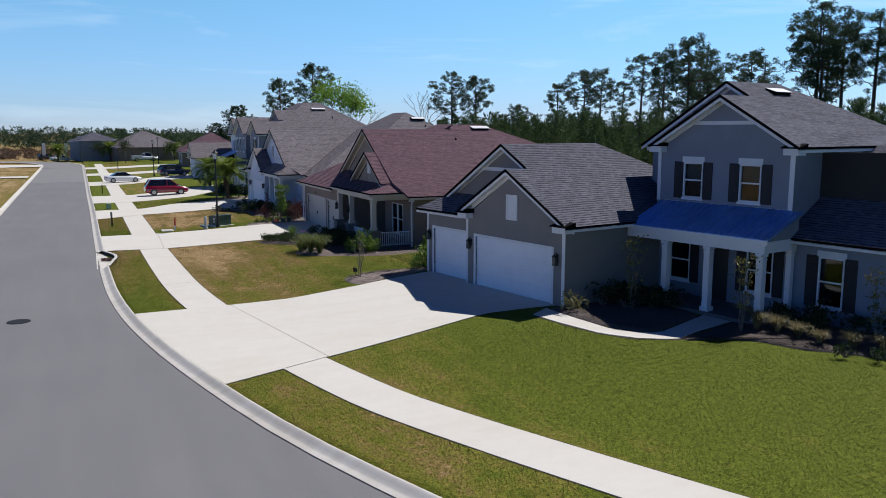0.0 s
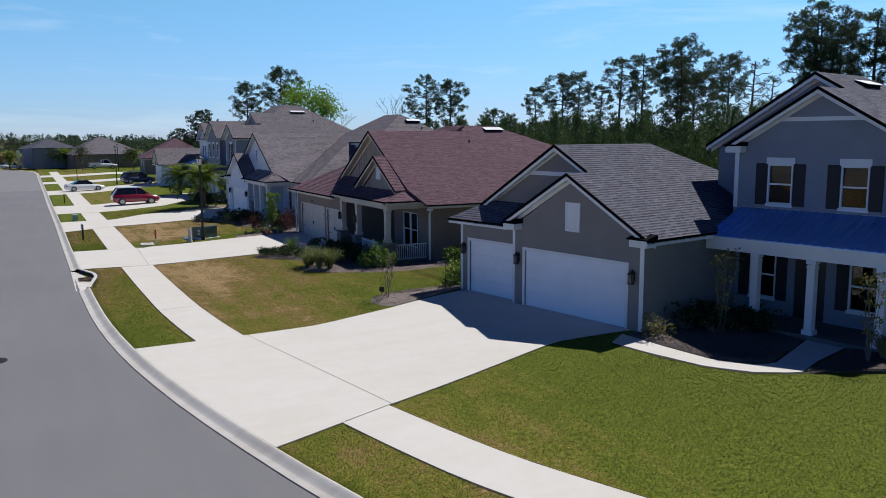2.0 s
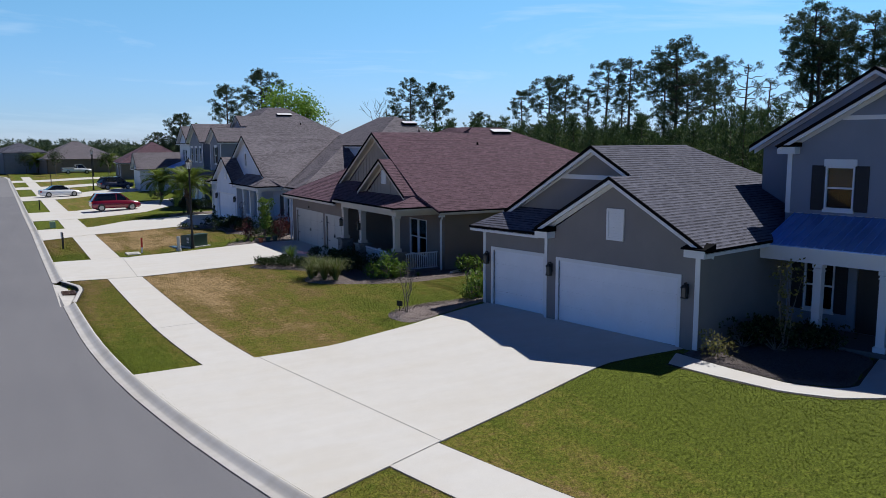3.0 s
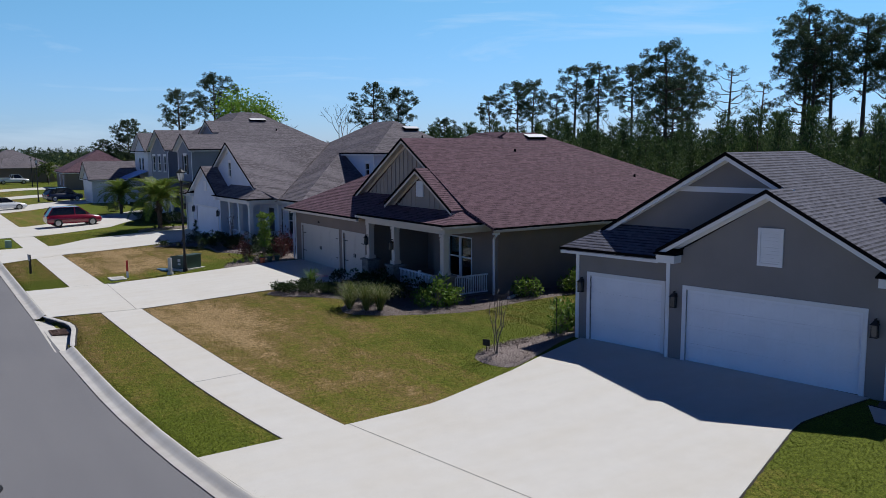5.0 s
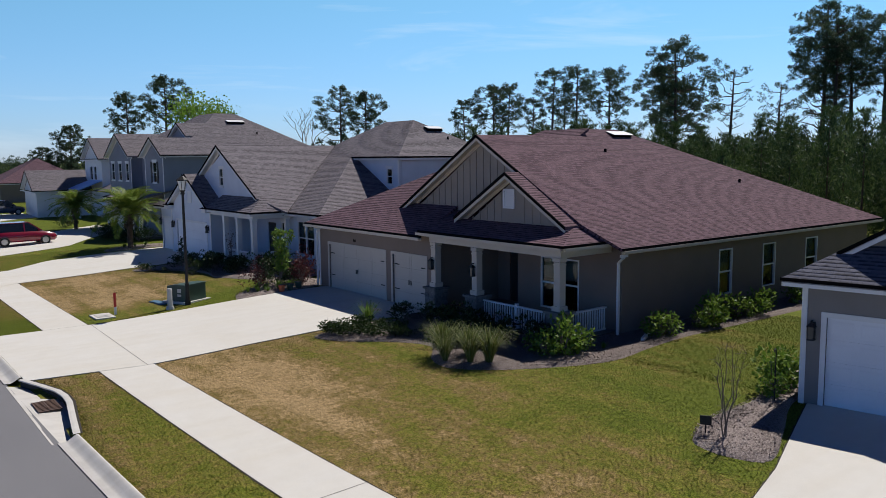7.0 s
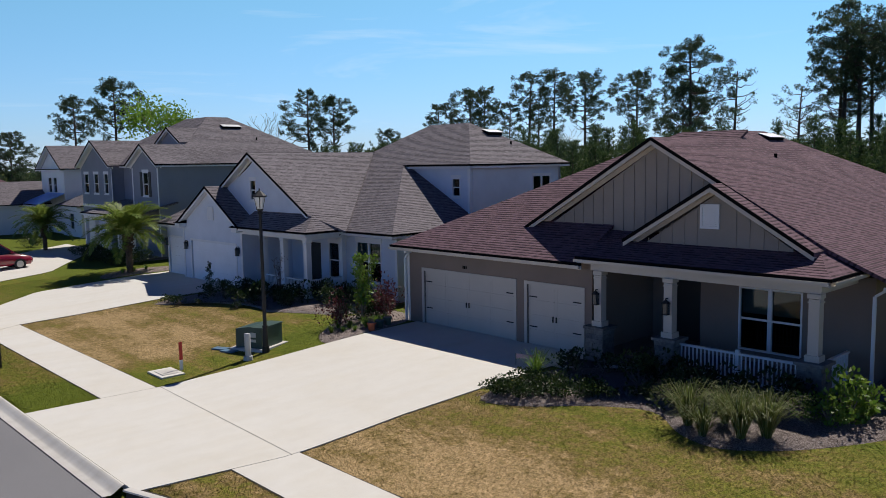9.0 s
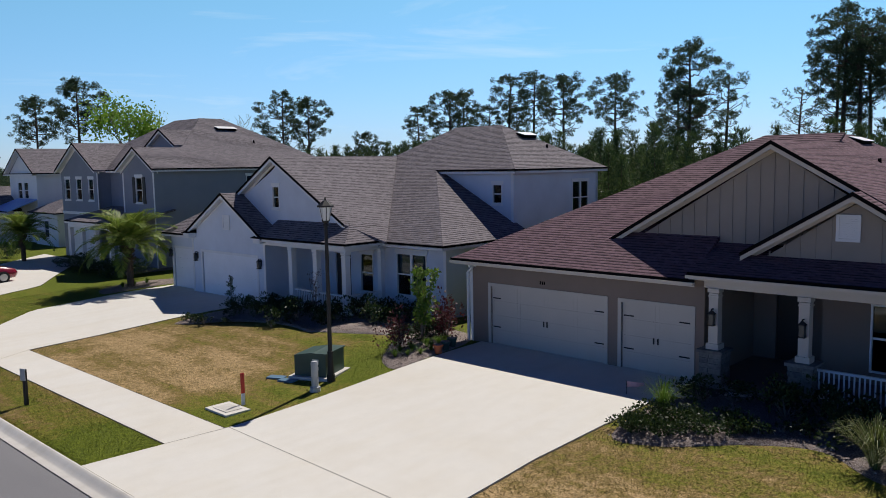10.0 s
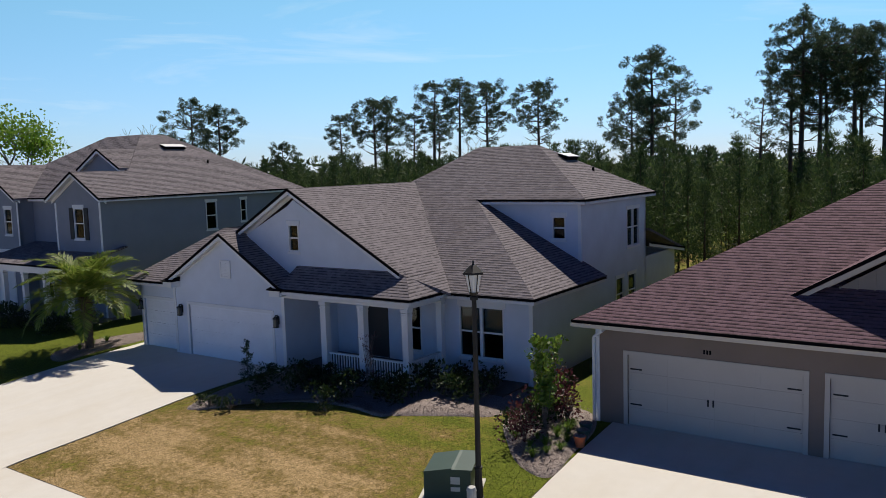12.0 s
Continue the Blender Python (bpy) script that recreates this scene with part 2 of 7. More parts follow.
def glass_mat(name="window_glass"):
    """A thin tinted pane: sees through, mirrors at a slant."""
    k = Mat(name, 0.03)
    see = k.node("BsdfTransparent")
    see.inputs[0].default_value = (0.42, 0.5, 0.5, 1)
    shine = k.node("BsdfGlossy")
    shine.inputs["Roughness"].default_value = 0.03
    lw = k.node("LayerWeight", Blend=0.5)
    gloss = k.math("ADD", k.math("MULTIPLY", k.math("POWER", lw.outputs["Facing"], 5.0), 0.6), 0.045)
    mx = k.node("MixShader", Fac=gloss)
    k.t.links.new(see.outputs[0], mx.inputs[1])
    k.t.links.new(shine.outputs[0], mx.inputs[2])
    k.t.links.new(mx.outputs[0], k.t.nodes["Material Output"].inputs[0])
    return k.m


def metal_roof_mat():
    k = Mat("painted_metal_roof", 0.4, 0.75, 0.5)
    v = k.coords()
    n = k.noise(v, 1.5, 4)
    k.color(k.ramp(n, (0.3, (0.21, 0.38, 0.76)), (0.7, (0.27, 0.46, 0.85))))
    return k.m


def stone_mat():
    k = Mat("ledge_stone", 0.85, spec=0.3)
    rnd = k.node("ObjectInfo").outputs["Random"]
    v = k.coords()
    n = k.noise(v, 9, 5)
    col = k.ramp(rnd, (0.0, (0.13, 0.118, 0.11)), (0.5, (0.21, 0.2, 0.19)), (1.0, (0.1, 0.098, 0.1)))
    col = k.mix(0.45, col, k.ramp(n, (0.3, (0.07, 0.066, 0.063)), (0.7, (0.27, 0.255, 0.235))))
    return k.color(col).bump(n, 0.6, 0.02).m


M_GLASS = glass_mat()
M_METAL = metal_roof_mat()
M_STONE = stone_mat()
M_DOOR_W = painted("white_garage_door", (0.78, 0.8, 0.84), 0.5, vary=0.03)
M_DOOR_T = painted("almond_garage_door", (0.5, 0.455, 0.4), 0.55, vary=0.03)
M_SHUT = painted("black_shutter", (0.009, 0.009, 0.012), 0.6)
M_IRON = painted("black_iron", (0.008, 0.008, 0.009), 0.65)
# near-black, standing in for unlit rooms and the drain opening; also the door mat
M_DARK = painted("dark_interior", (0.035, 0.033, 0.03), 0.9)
M_DOORB = painted("dark_front_door", (0.035, 0.03, 0.028), 0.4)
M_BLIND = painted("white_blind", (0.52, 0.58, 0.68), 0.7)
M_TAUPE_B = painted("taupe_board_siding", (0.3, 0.26, 0.22), 0.75, 40, 0.05)
M_FROST = Mat("frosted_street_lamp_glass", 0.3).color((0.7, 0.71, 0.7)).m
M_LAMPGLASS = Mat("frosted_lamp_glass", 0.25).color((0.07, 0.075, 0.075)).m
M_CREAM = painted("cream_trim_paint", (0.56, 0.5, 0.43), 0.5, vary=0.03)
M_PORCH = painted("grey_porch_floor", (0.13, 0.12, 0.115), 0.8, 25)
M_INFLOOR = painted("brown_floorboards", (0.07, 0.045, 0.03), 0.5)
M_SOIL_SHADOW = painted("dark_soil_shadow", (0.035, 0.028, 0.022), 0.95, 20, 0.2, 0.6)


def leaf_mat(name, a, b, c, rough=0.55, trans=0.25):
    """Foliage: colour by clump and by leaf, a little light coming through."""
    k = Mat(name, rough, spec=0.3)
    rnd = k.node("NewGeometry").outputs["Random Per Island"]
    big = k.noise(k.coords(), 0.7, 3)
    col = k.ramp(rnd, (0.0, a), (0.55, b), (1.0, c))
    col = k.mix(k.ramp(big, (0.35, (0.0,) * 3), (0.7, (0.5,) * 3)), col, (*[x * 0.55 for x in a], 1))
    k.color(col)
    tr = k.node("BsdfTranslucent")
    k.t.links.new(col, tr.inputs["Color"])
    mx = k.node("MixShader", Fac=trans)
    k.t.links.new(k.b.outputs[0], mx.inputs[1])
    k.t.links.new(tr.outputs[0], mx.inputs[2])
    k.t.links.new(mx.outputs[0], k.t.nodes["Material Output"].inputs[0])
    return k.m


def bark_mat(name, a, b):
    k = Mat(name, 0.9, spec=0.2)
    v = k.coords((6, 6, 1.2))
    n = k.noise(v, 3, 5)
    return k.color(k.ramp(n, (0.3, a), (0.7, b))).bump(n, 0.8, 0.03).m


M_PINE = leaf_mat("pine_needles", (0.022, 0.048, 0.027), (0.05, 0.088, 0.042), (0.14, 0.185, 0.09), trans=0.35)
M_YPINE = leaf_mat("young_pine_needles", (0.022, 0.05, 0.016), (0.052, 0.098, 0.03), (0.17, 0.23, 0.075), trans=0.35)
M_SPRING = leaf_mat("spring_leaves", (0.16, 0.3, 0.03), (0.22, 0.38, 0.05), (0.3, 0.42, 0.07), trans=0.4)
M_SHRUB = leaf_mat("shrub_leaves", (0.013, 0.03, 0.008), (0.026, 0.052, 0.012), (0.07, 0.1, 0.025))
M_LIME = leaf_mat("fresh_green_leaves", (0.08, 0.16, 0.02), (0.15, 0.24, 0.035), (0.24, 0.32, 0.06), trans=0.35)
M_OLIVE = leaf_mat("sparse_olive_leaves", (0.12, 0.12, 0.03), (0.2, 0.19, 0.05), (0.3, 0.26, 0.09), trans=0.35)
M_PURPLE = leaf_mat("red_purple_leaves", (0.06, 0.015, 0.02), (0.11, 0.03, 0.035), (0.16, 0.06, 0.05))
M_STRAW = leaf_mat("grass_blades", (0.08, 0.12, 0.025), (0.17, 0.2, 0.05), (0.42, 0.4, 0.22), trans=0.3)
M_DRY = leaf_mat("dry_grass_blades", (0.16, 0.14, 0.06), (0.27, 0.23, 0.11), (0.38, 0.33, 0.18), trans=0.3)
M_PALM = leaf_mat("palm_fronds", (0.12, 0.2, 0.03), (0.22, 0.3, 0.05), (0.36, 0.37, 0.1), trans=0.45)
M_BARK = bark_mat("pine_bark", (0.045, 0.035, 0.028), (0.13, 0.1, 0.08))
M_TWIG = bark_mat("grey_twigs", (0.12, 0.1, 0.085), (0.22, 0.19, 0.165))
M_PALMBARK = bark_mat("palm_trunk", (0.06, 0.04, 0.028), (0.16, 0.11, 0.075))


def mulch_mat(name="wood_mulch", k_=1.0):
    """Bark chips; k_ scales their paleness."""
    k = Mat(name, 0.95, spec=0.15)
    rnd = k.node("NewGeometry").outputs["Random Per Island"]
    n = k.noise(k.world(), 30, 4, 0.75)
    col = k.ramp(rnd, (0.0, (0.05 * k_, 0.036 * k_, 0.03 * k_)), (0.5, (0.2 * k_, 0.15 * k_, 0.13 * k_)), (1.0, (0.6 * k_, 0.5 * k_, 0.46 * k_)))
    col = k.mix(0.6, col, k.ramp(n, (0.36, (0.04 * k_, 0.03 * k_, 0.026 * k_)), (0.48, (0.26 * k_, 0.21 * k_, 0.195 * k_)), (0.6, (0.58 * k_, 0.51 * k_, 0.49 * k_))))
    return k.color(col).bump(n, 0.8, 0.03).m


M_MULCH = mulch_mat("wood_mulch", 0.75)
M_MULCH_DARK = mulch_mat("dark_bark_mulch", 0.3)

# ---- ground, road, kerbs, pavements ----
# the kerb's back edge, south to north: it swings from a bend onto a straight street
KERB_Y = [-60, -30, -20, -10, -3, 3, 8, 13, 15.3, 17.75, 21.5, 24.1, 27.5, 31.8, 37, 44, 50, 58, 76, 96, 116, 140, 171, 220, 300]
KERB_X = [56, 30, 23, 17, 13.3, 10.7, 8.5, 6.5, 5.65, 4.82, 3.9, 3.3, 2.64, 2.0, 1.58, 1.38, 1.27, 1.17, 1.0, 0.72, 0.5, 0.2, -0.2, -0.8, -1.8]


def kerb_at(s):
    """Point of the kerb's back edge at y = s, and the unit normal towards the houses."""
    f = lambda y: sum(np.interp(y + d, KERB_Y, KERB_X) for d in (-2, -1, 0, 1, 2)) / 5
    x, g = f(s), (f(s + 0.5) - f(s - 0.5))
    k = 1 / math.hypot(1, g)
    return Vector((x, s)), Vector((k, -g * k))


def at_kerb(s, u):
    p, n = kerb_at(s)
    near = max(-45.0, min(45.0, u))
    return p + n * near + Vector((u - near, 0))


def rise(u):
    """Height of the lots over the road, by the distance from the kerb."""
    t = min(1.0, max(0.0, (u - 4.0) / 9.0))
    return 0.105 + 0.012 * min(5.0, max(0.0, u)) + 0.255 * t * t * (3 - 2 * t)


def height(x, y):
    p, n = kerb_at(y)
    return rise((x - p.x) * n.x)


def mesh_object(name, bm, mat, parent=None):
    me = bpy.data.meshes.new(name)
    bm.normal_update()
    bm.to_mesh(me)
    bm.free()
    if mat is not None:
        for m in mat if isinstance(mat, (list, tuple)) else [mat]:
            me.materials.append(m)
    ob = new(name, me)
    if parent is not None:
        ob.parent = parent
    return ob


def loft(rows, smooth=False, bm=None, close=False):
    """Quads between successive rows of points."""
    bm = bm or bmesh.new()
    vs = [[bm.verts.new(p) for p in r] for r in rows]
    for a, b in zip(vs, vs[1:]):
        n = len(a)
        for i in range(n if close else n - 1):
            f = bm.faces.new((a[i], a[(i + 1) % n], b[(i + 1) % n], b[i]))
            f.smooth = smooth
    return bm


far_s = [-2500, -1200, -500, -220, -110]
S_ALL = far_s + [-60 + i * 2.0 for i in range(0, 130)] + [210, 230, 260, 300, 400, 600, 1000, 2500]
U_ALL = [-3500, -1500, -600, -250, -120, -60, -30, -20, -14, -11, -9, -8.0, -7.9, -7.55, -4, -0.45, -0.1, 0.0, 0.3, 0.5, 0.7, 0.9, 1.9, 2.7, 3.4] + [4 + 0.7 * i for i in range(14)] + [15, 18, 22, 30, 45, 70, 120, 250, 600, 1500, 3500]


def ground_z(u):
    if -7.9 < u < -0.05:
        return -0.07
    if u <= -7.9:
        return 0.1 + 0.004 * min(40.0, -7.9 - u)
    return rise(u)


# the verge is cut away round the storm drain
DIP = {46: 0.3, 48: 0.5, 50: 0.0}
rows = []
for s in S_ALL:
    rows.append([(*at_kerb(s, u), -0.14 if -0.1 <= u <= DIP.get(s, -1.0) else ground_z(u)) for u in U_ALL])
ground = tagged(mesh_object("ground", loft(rows, True), M_LAWN), "mown lawn ground, green turning to straw brown", "ground", kind="structure")

# asphalt carriageway
S_ROAD = [-60 + i * 2.0 for i in range(0, 122)]
rows = [[(*at_kerb(s, u), 0.0 - 0.02 * abs(u + 4) / 3.5) for u in (-7.6, -6, -4, -2, -0.4)] for s in S_ROAD]
road = tagged(mesh_object("road", loft(rows, True), M_ASPHALT), "grey asphalt street with a gentle bend", "road", kind="structure")

# rolled concrete kerbs with gutter
PROFILE = [(-0.46, 0.0), (-0.44, 0.006), (-0.3, -0.008), (-0.24, 0.012), (-0.16, 0.06), (-0.09, 0.105), (-0.04, 0.128), (0.0, 0.132), (0.02, 0.1), (0.02, 0.0)]
for run in ([-60 + i * 2.0 for i in range(0, 52)] + [44.3], [50.6] + [52 + i * 2.0 for i in range(0, 66)]):
    rows = [[(*at_kerb(s, u), z) for u, z in PROFILE] for s in run]
    tagged(mesh_object("kerb", loft(rows, True), M_KERB), "rolled concrete kerb and gutter along the street", "kerb", kind="structure")
rows = [[(*at_kerb(s, -7.95 - u), z) for u, z in PROFILE] for s in S_ROAD]
kerb_far = tagged(mesh_object("kerb_far", loft(rows, True), M_KERB), "concrete kerb on the far side of the street", "kerb", kind="structure")


def slab(name, rows, mat, lift=0.02):
    """A draped slab from rows of (x, y), with sides going down."""
    bm = bmesh.new()
    top = [[Vector((x, y, height(x, y) + lift)) for x, y in r] for r in rows]
    top = [[p + Vector((0, 0, -0.1)) for p in top[0]]] + top + [[p + Vector((0, 0, -0.1)) for p in top[-1]]]
    top = [[r[0] + Vector((0, 0, -0.1))] + r + [r[-1] + Vector((0, 0, -0.1))] for r in top]
    return mesh_object(name, loft(top, False, bm), mat)


def between(a, b, n, m):
    """Rows of points lofted between two polylines."""
    def walk_line(line, t):
        ls = [math.dist(p, q) for p, q in zip(line, line[1:])]
        d = t * sum(ls)
        for (p, q), l in zip(zip(line, line[1:]), ls):
            if d <= l + 1e-9:
                return (p[0] + (q[0] - p[0]) * d / l, p[1] + (q[1] - p[1]) * d / l)
            d -= l
        return line[-1]
    rows = []
    for i in range(n + 1):
        p, q = walk_line(a, i / n), walk_line(b, i / n)
        rows.append([(p[0] + (q[0] - p[0]) * j / m, p[1] + (q[1] - p[1]) * j / m) for j in range(m + 1)])
    return rows




def walk_u(s):
    """Distance of the pavement's near edge from the kerb: the verge widens into the bend."""
    return 1.96 + 0.065 * max(0.0, 17.5 - s)


# dark strips paint the edged soil and the turf's shadow gap along the concrete
def soil_edge(line, lift=0.009, w=0.05):
    rows = []
    for i, (x, y) in enumerate(line):
        a, b = line[max(0, i - 1)], line[min(len(line) - 1, i + 1)]
        d = Vector((b[0] - a[0], b[1] - a[1])).normalized()
        j = w * (0.75 + 0.4 * math.sin(i * 2.7) * math.sin(i * 1.3))
        rows.append([(x + d.y * j, y - d.x * j, height(x, y) + lift), (x - d.y * j, y + d.x * j, height(x, y) + lift)])
    return tagged(mesh_object("soil_edge", loft(rows), M_SOIL_SHADOW), "dark painted line of edged soil and turf shadow gap", "soil edge", kind="structure")


S_WALK = [-40 + i * 1.0 for i in range(0, 228)]
pavement = tagged(slab("pavement", [[tuple(at_kerb(s, walk_u(s) + d)) for d in (0.0, 0.52, 1.04, 1.56)] for s in S_WALK], M_CONC, 0.016),
                  "pale concrete pavement along the lawns", "pavement", kind="structure")

for d in (0.0, 1.56):
    soil_edge([tuple(at_kerb(s * 0.5, walk_u(s * 0.5) + d)) for s in range(-20, 230)])


# ---- house kit: each house has its own frame, x away from the street, y northwards ----
TRIM = [M_WHITE]


def part(name, bm, mat, parent, label=""):
    bmesh.ops.recalc_face_normals(bm, faces=bm.faces)
    ob = mesh_object(name, bm, mat, parent)
    return tagged(ob, label) if label else ob


def front(x):
    return lambda a, b, z: (x - b, a, z)


def south(y):
    return lambda a, b, z: (a, y - b, z)


def north(y):
    return lambda a, b, z: (a, y + b, z)


def at_place(px, py, rz):
    """A facing at a free place: a to the right, b outward."""
    c, s = math.cos(radians(rz)), math.sin(radians(rz))
    return lambda a, b, z: (px + a * c - b * s, py + a * s + b * c, z)


def bx(bm, F, a0, a1, b0, b1, z0, z1):
    vs = [bm.verts.new(F(a, b, z)) for a in (a0, a1) for b in (b0, b1) for z in (z0, z1)]
    for f in ((0, 1, 3, 2), (4, 6, 7, 5), (0, 4, 5, 1), (2, 3, 7, 6), (0, 2, 6, 4), (1, 5, 7, 3)):
        bm.faces.new([vs[i] for i in f])
    return bm


def box(F, *v):
    return bx(bmesh.new(), F, *v)


def prism(bm, F, outline, b0, b1):
    """Extrudes an outline of (a, z) from b0 to b1."""
    n = len(outline)
    v0 = [bm.verts.new(F(a, b0, z)) for a, z in outline]
    v1 = [bm.verts.new(F(a, b1, z)) for a, z in outline]
    bm.faces.new(v0)
    bm.faces.new(v1[::-1])
    for i in range(n):
        bm.faces.new((v0[i], v0[(i + 1) % n], v1[(i + 1) % n], v1[i]))
    return bm


def wall_run(parent, F, a0, a1, z0, z1, holes, mat, th=0.18, gable=None):
    """A wall with openings right through it; gable: apex (a, z) of a triangle on top."""
    bm = bmesh.new()
    As = sorted({a0, a1, *[h[0] for h in holes], *[h[1] for h in holes]})
    for l, r in zip(As, As[1:]):
        m = (l + r) / 2
        cut = sorted((h[2], h[3]) for h in holes if h[0] < m < h[1])
        z = z0
        for lo, hi in cut:
            if lo > z + 1e-3:
                bx(bm, F, l, r, -th, 0, z, lo)
            z = hi
        if z < z1 - 1e-3:
            bx(bm, F, l, r, -th, 0, z, z1)
    if gable:
        prism(bm, F, [(a0, z1), (a1, z1), gable], -th, 0)
    bmesh.ops.remove_doubles(bm, verts=bm.verts, dist=1e-4)
    return part("wall", bm, mat, parent)


def window(parent, F, a0, a1, z0, z1, kind="sash", head=0.2, blind=0.5, shutters=0.0, twin=False):
    """A sash window in an opening: frame, panes, sill, head board."""
    bm = bmesh.new()
    f = 0.05
    for q in ((a0, a0 + f, z0, z1), (a1 - f, a1, z0, z1), (a0 + f, a1 - f, z0, z0 + f), (a0 + f, a1 - f, z1 - f, z1)):
        bx(bm, F, q[0], q[1], -0.1, 0.025, q[2], q[3])
    zm = (z0 + z1) / 2
    bx(bm, F, a0 + f, a1 - f, -0.085, -0.02, zm - 0.03, zm + 0.03)
    mid = (a0 + a1) / 2
    if twin:
        bx(bm, F, mid - 0.06, mid + 0.06, -0.1, 0.02, z0 + f, zm - 0.03)
        bx(bm, F, mid - 0.06, mid + 0.06, -0.1, 0.02, zm + 0.03, z1 - f)
    win = part("window", bm, M_WHITE, parent, "white framed sash window with dark panes")
    cols = [(a0 + f, mid - 0.06), (mid + 0.06, a1 - f)] if twin else [(a0 + f, a1 - f)]
    for c0, c1 in cols:
        for q0, q1, b in ((z0 + f, zm - 0.03, -0.06), (zm + 0.03, z1 - f, -0.045)):
            pane = part("pane", box(F, c0, c1, b - 0.006, b, q0, q1), M_GLASS, win, "dark reflecting glass")
        if blind > 0:
            part("blind", box(F, c0, c1, -0.16, -0.15, z1 - (z1 - z0) * blind, z1 - f), M_BLIND, win, "pale lowered blind")
    if head:
        part("head_board", box(F, a0 - 0.06, a1 + 0.06, 0.002, 0.035, z1 + 0.002, z1 + head), M_WHITE, win)
        part("sill", box(F, a0 - 0.04, a1 + 0.04, 0.002, 0.06, z0 - 0.1, z0 - 0.002), M_WHITE, win)
    if shutters:
        for l in (a0 - 0.03 - shutters, a1 + 0.03):
            sh = part("shutter", box(F, l, l + shutters, 0.004, 0.035, z0 - 0.05, z1 + 0.03), M_SHUT, parent, "black louvred shutter")
            n = 14
            for i in range(n):
                zz = z0 + 0.02 + (z1 - z0 - 0.06) * i / n
                part("slat", box(F, l + 0.05, l + shutters - 0.05, 0.035, 0.045, zz, zz + (z1 - z0) / n * 0.55), M_SHUT, sh)
    return win


def garage_door(parent, F, a0, a1, z1, mat, style="panel"):
    """A sectional door: four sections of pressed panels, in a white frame."""
    fr = bmesh.new()
    for q in ((a0 - 0.12, a0, 0.0, z1 + 0.12), (a1, a1 + 0.12, 0.0, z1 + 0.12), (a0, a1, z1, z1 + 0.12)):
        bx(fr, F, q[0], q[1], -0.1, 0.03, q[2], q[3])
    door = part("garage_door", fr, M_WHITE if style == "panel" else M_DOOR_T, parent, "closed sectional garage door in a painted frame")
    rows, n = 4, max(2, round((a1 - a0) / 0.61))
    for r in range(rows):
        q0, q1 = z1 * r / rows + 0.002, z1 * (r + 1) / rows - 0.002
        bm = box(F, a0 + 0.002, a1 - 0.002, -0.1, -0.06, q0, q1)
        if style == "panel":
            for i in range(n):
                l, w = a0 + (a1 - a0) * i / n, (a1 - a0) / n
                # pressed panel: a sloped rim round a flat field
                o = [(l + 0.07, q0 + 0.08), (l + w - 0.07, q0 + 0.08), (l + w - 0.07, q1 - 0.08), (l + 0.07, q1 - 0.08)]
                k = [(l + 0.11, q0 + 0.12), (l + w - 0.11, q0 + 0.12), (l + w - 0.11, q1 - 0.12), (l + 0.11, q1 - 0.12)]
                vo = [bm.verts.new(F(a, -0.059, z)) for a, z in o]
                vk = [bm.verts.new(F(a, -0.054, z)) for a, z in k]
                bm.faces.new(vk)
                for j in range(4):
                    bm.faces.new((vo[j], vo[(j + 1) % 4], vk[(j + 1) % 4], vk[j]))
        else:
            m = max(1, round((a1 - a0) / 2.4))
            for i in range(m * 2):
                l, w = a0 + (a1 - a0) * i / (2 * m), (a1 - a0) / (2 * m)
                bx(bm, F, l + 0.03, l + 0.1, -0.06, -0.056, q0 + 0.002, q1 - 0.002)
                bx(bm, F, l + w - 0.1, l + w - 0.03, -0.06, -0.056, q0 + 0.002, q1 - 0.002)
        part("section", bm, mat, door)
    if style != "panel":
        mid = (a0 + a1) / 2
        for da in (-0.09, 0.05):
            part("handle", box(F, mid + da, mid + da + 0.04, -0.05, -0.025, z1 * 0.42, z1 * 0.51), M_IRON, door, "black iron pull handle")
        for sd in (0, 1):
            for zc in (0.3, 0.8):
                l = a0 + 0.06 if not sd else a1 - 0.4
                bm = box(F, l, l + 0.34, -0.05, -0.04, z1 * zc - 0.02, z1 * zc + 0.02)
                part("strap_hinge", bm, M_IRON, door, "black iron strap hinge")
    return door


def clip_band(poly, lo, hi):
    """The part of an outline of (u, v) between two levels of v."""
    for lim, sg in ((lo, 1), (hi, -1)):
        out = []
        for i, a in enumerate(poly):
            b = poly[(i + 1) % len(poly)]
            da, db = sg * (a[1] - lim), sg * (b[1] - lim)
            if da >= 0:
                out.append(a)
            if (da > 0) != (db > 0) and abs(da - db) > 1e-9 and da != 0 and db != 0:
                t = da / (da - db)
                out.append((a[0] + (b[0] - a[0]) * t, lim))
        poly = out
    return poly


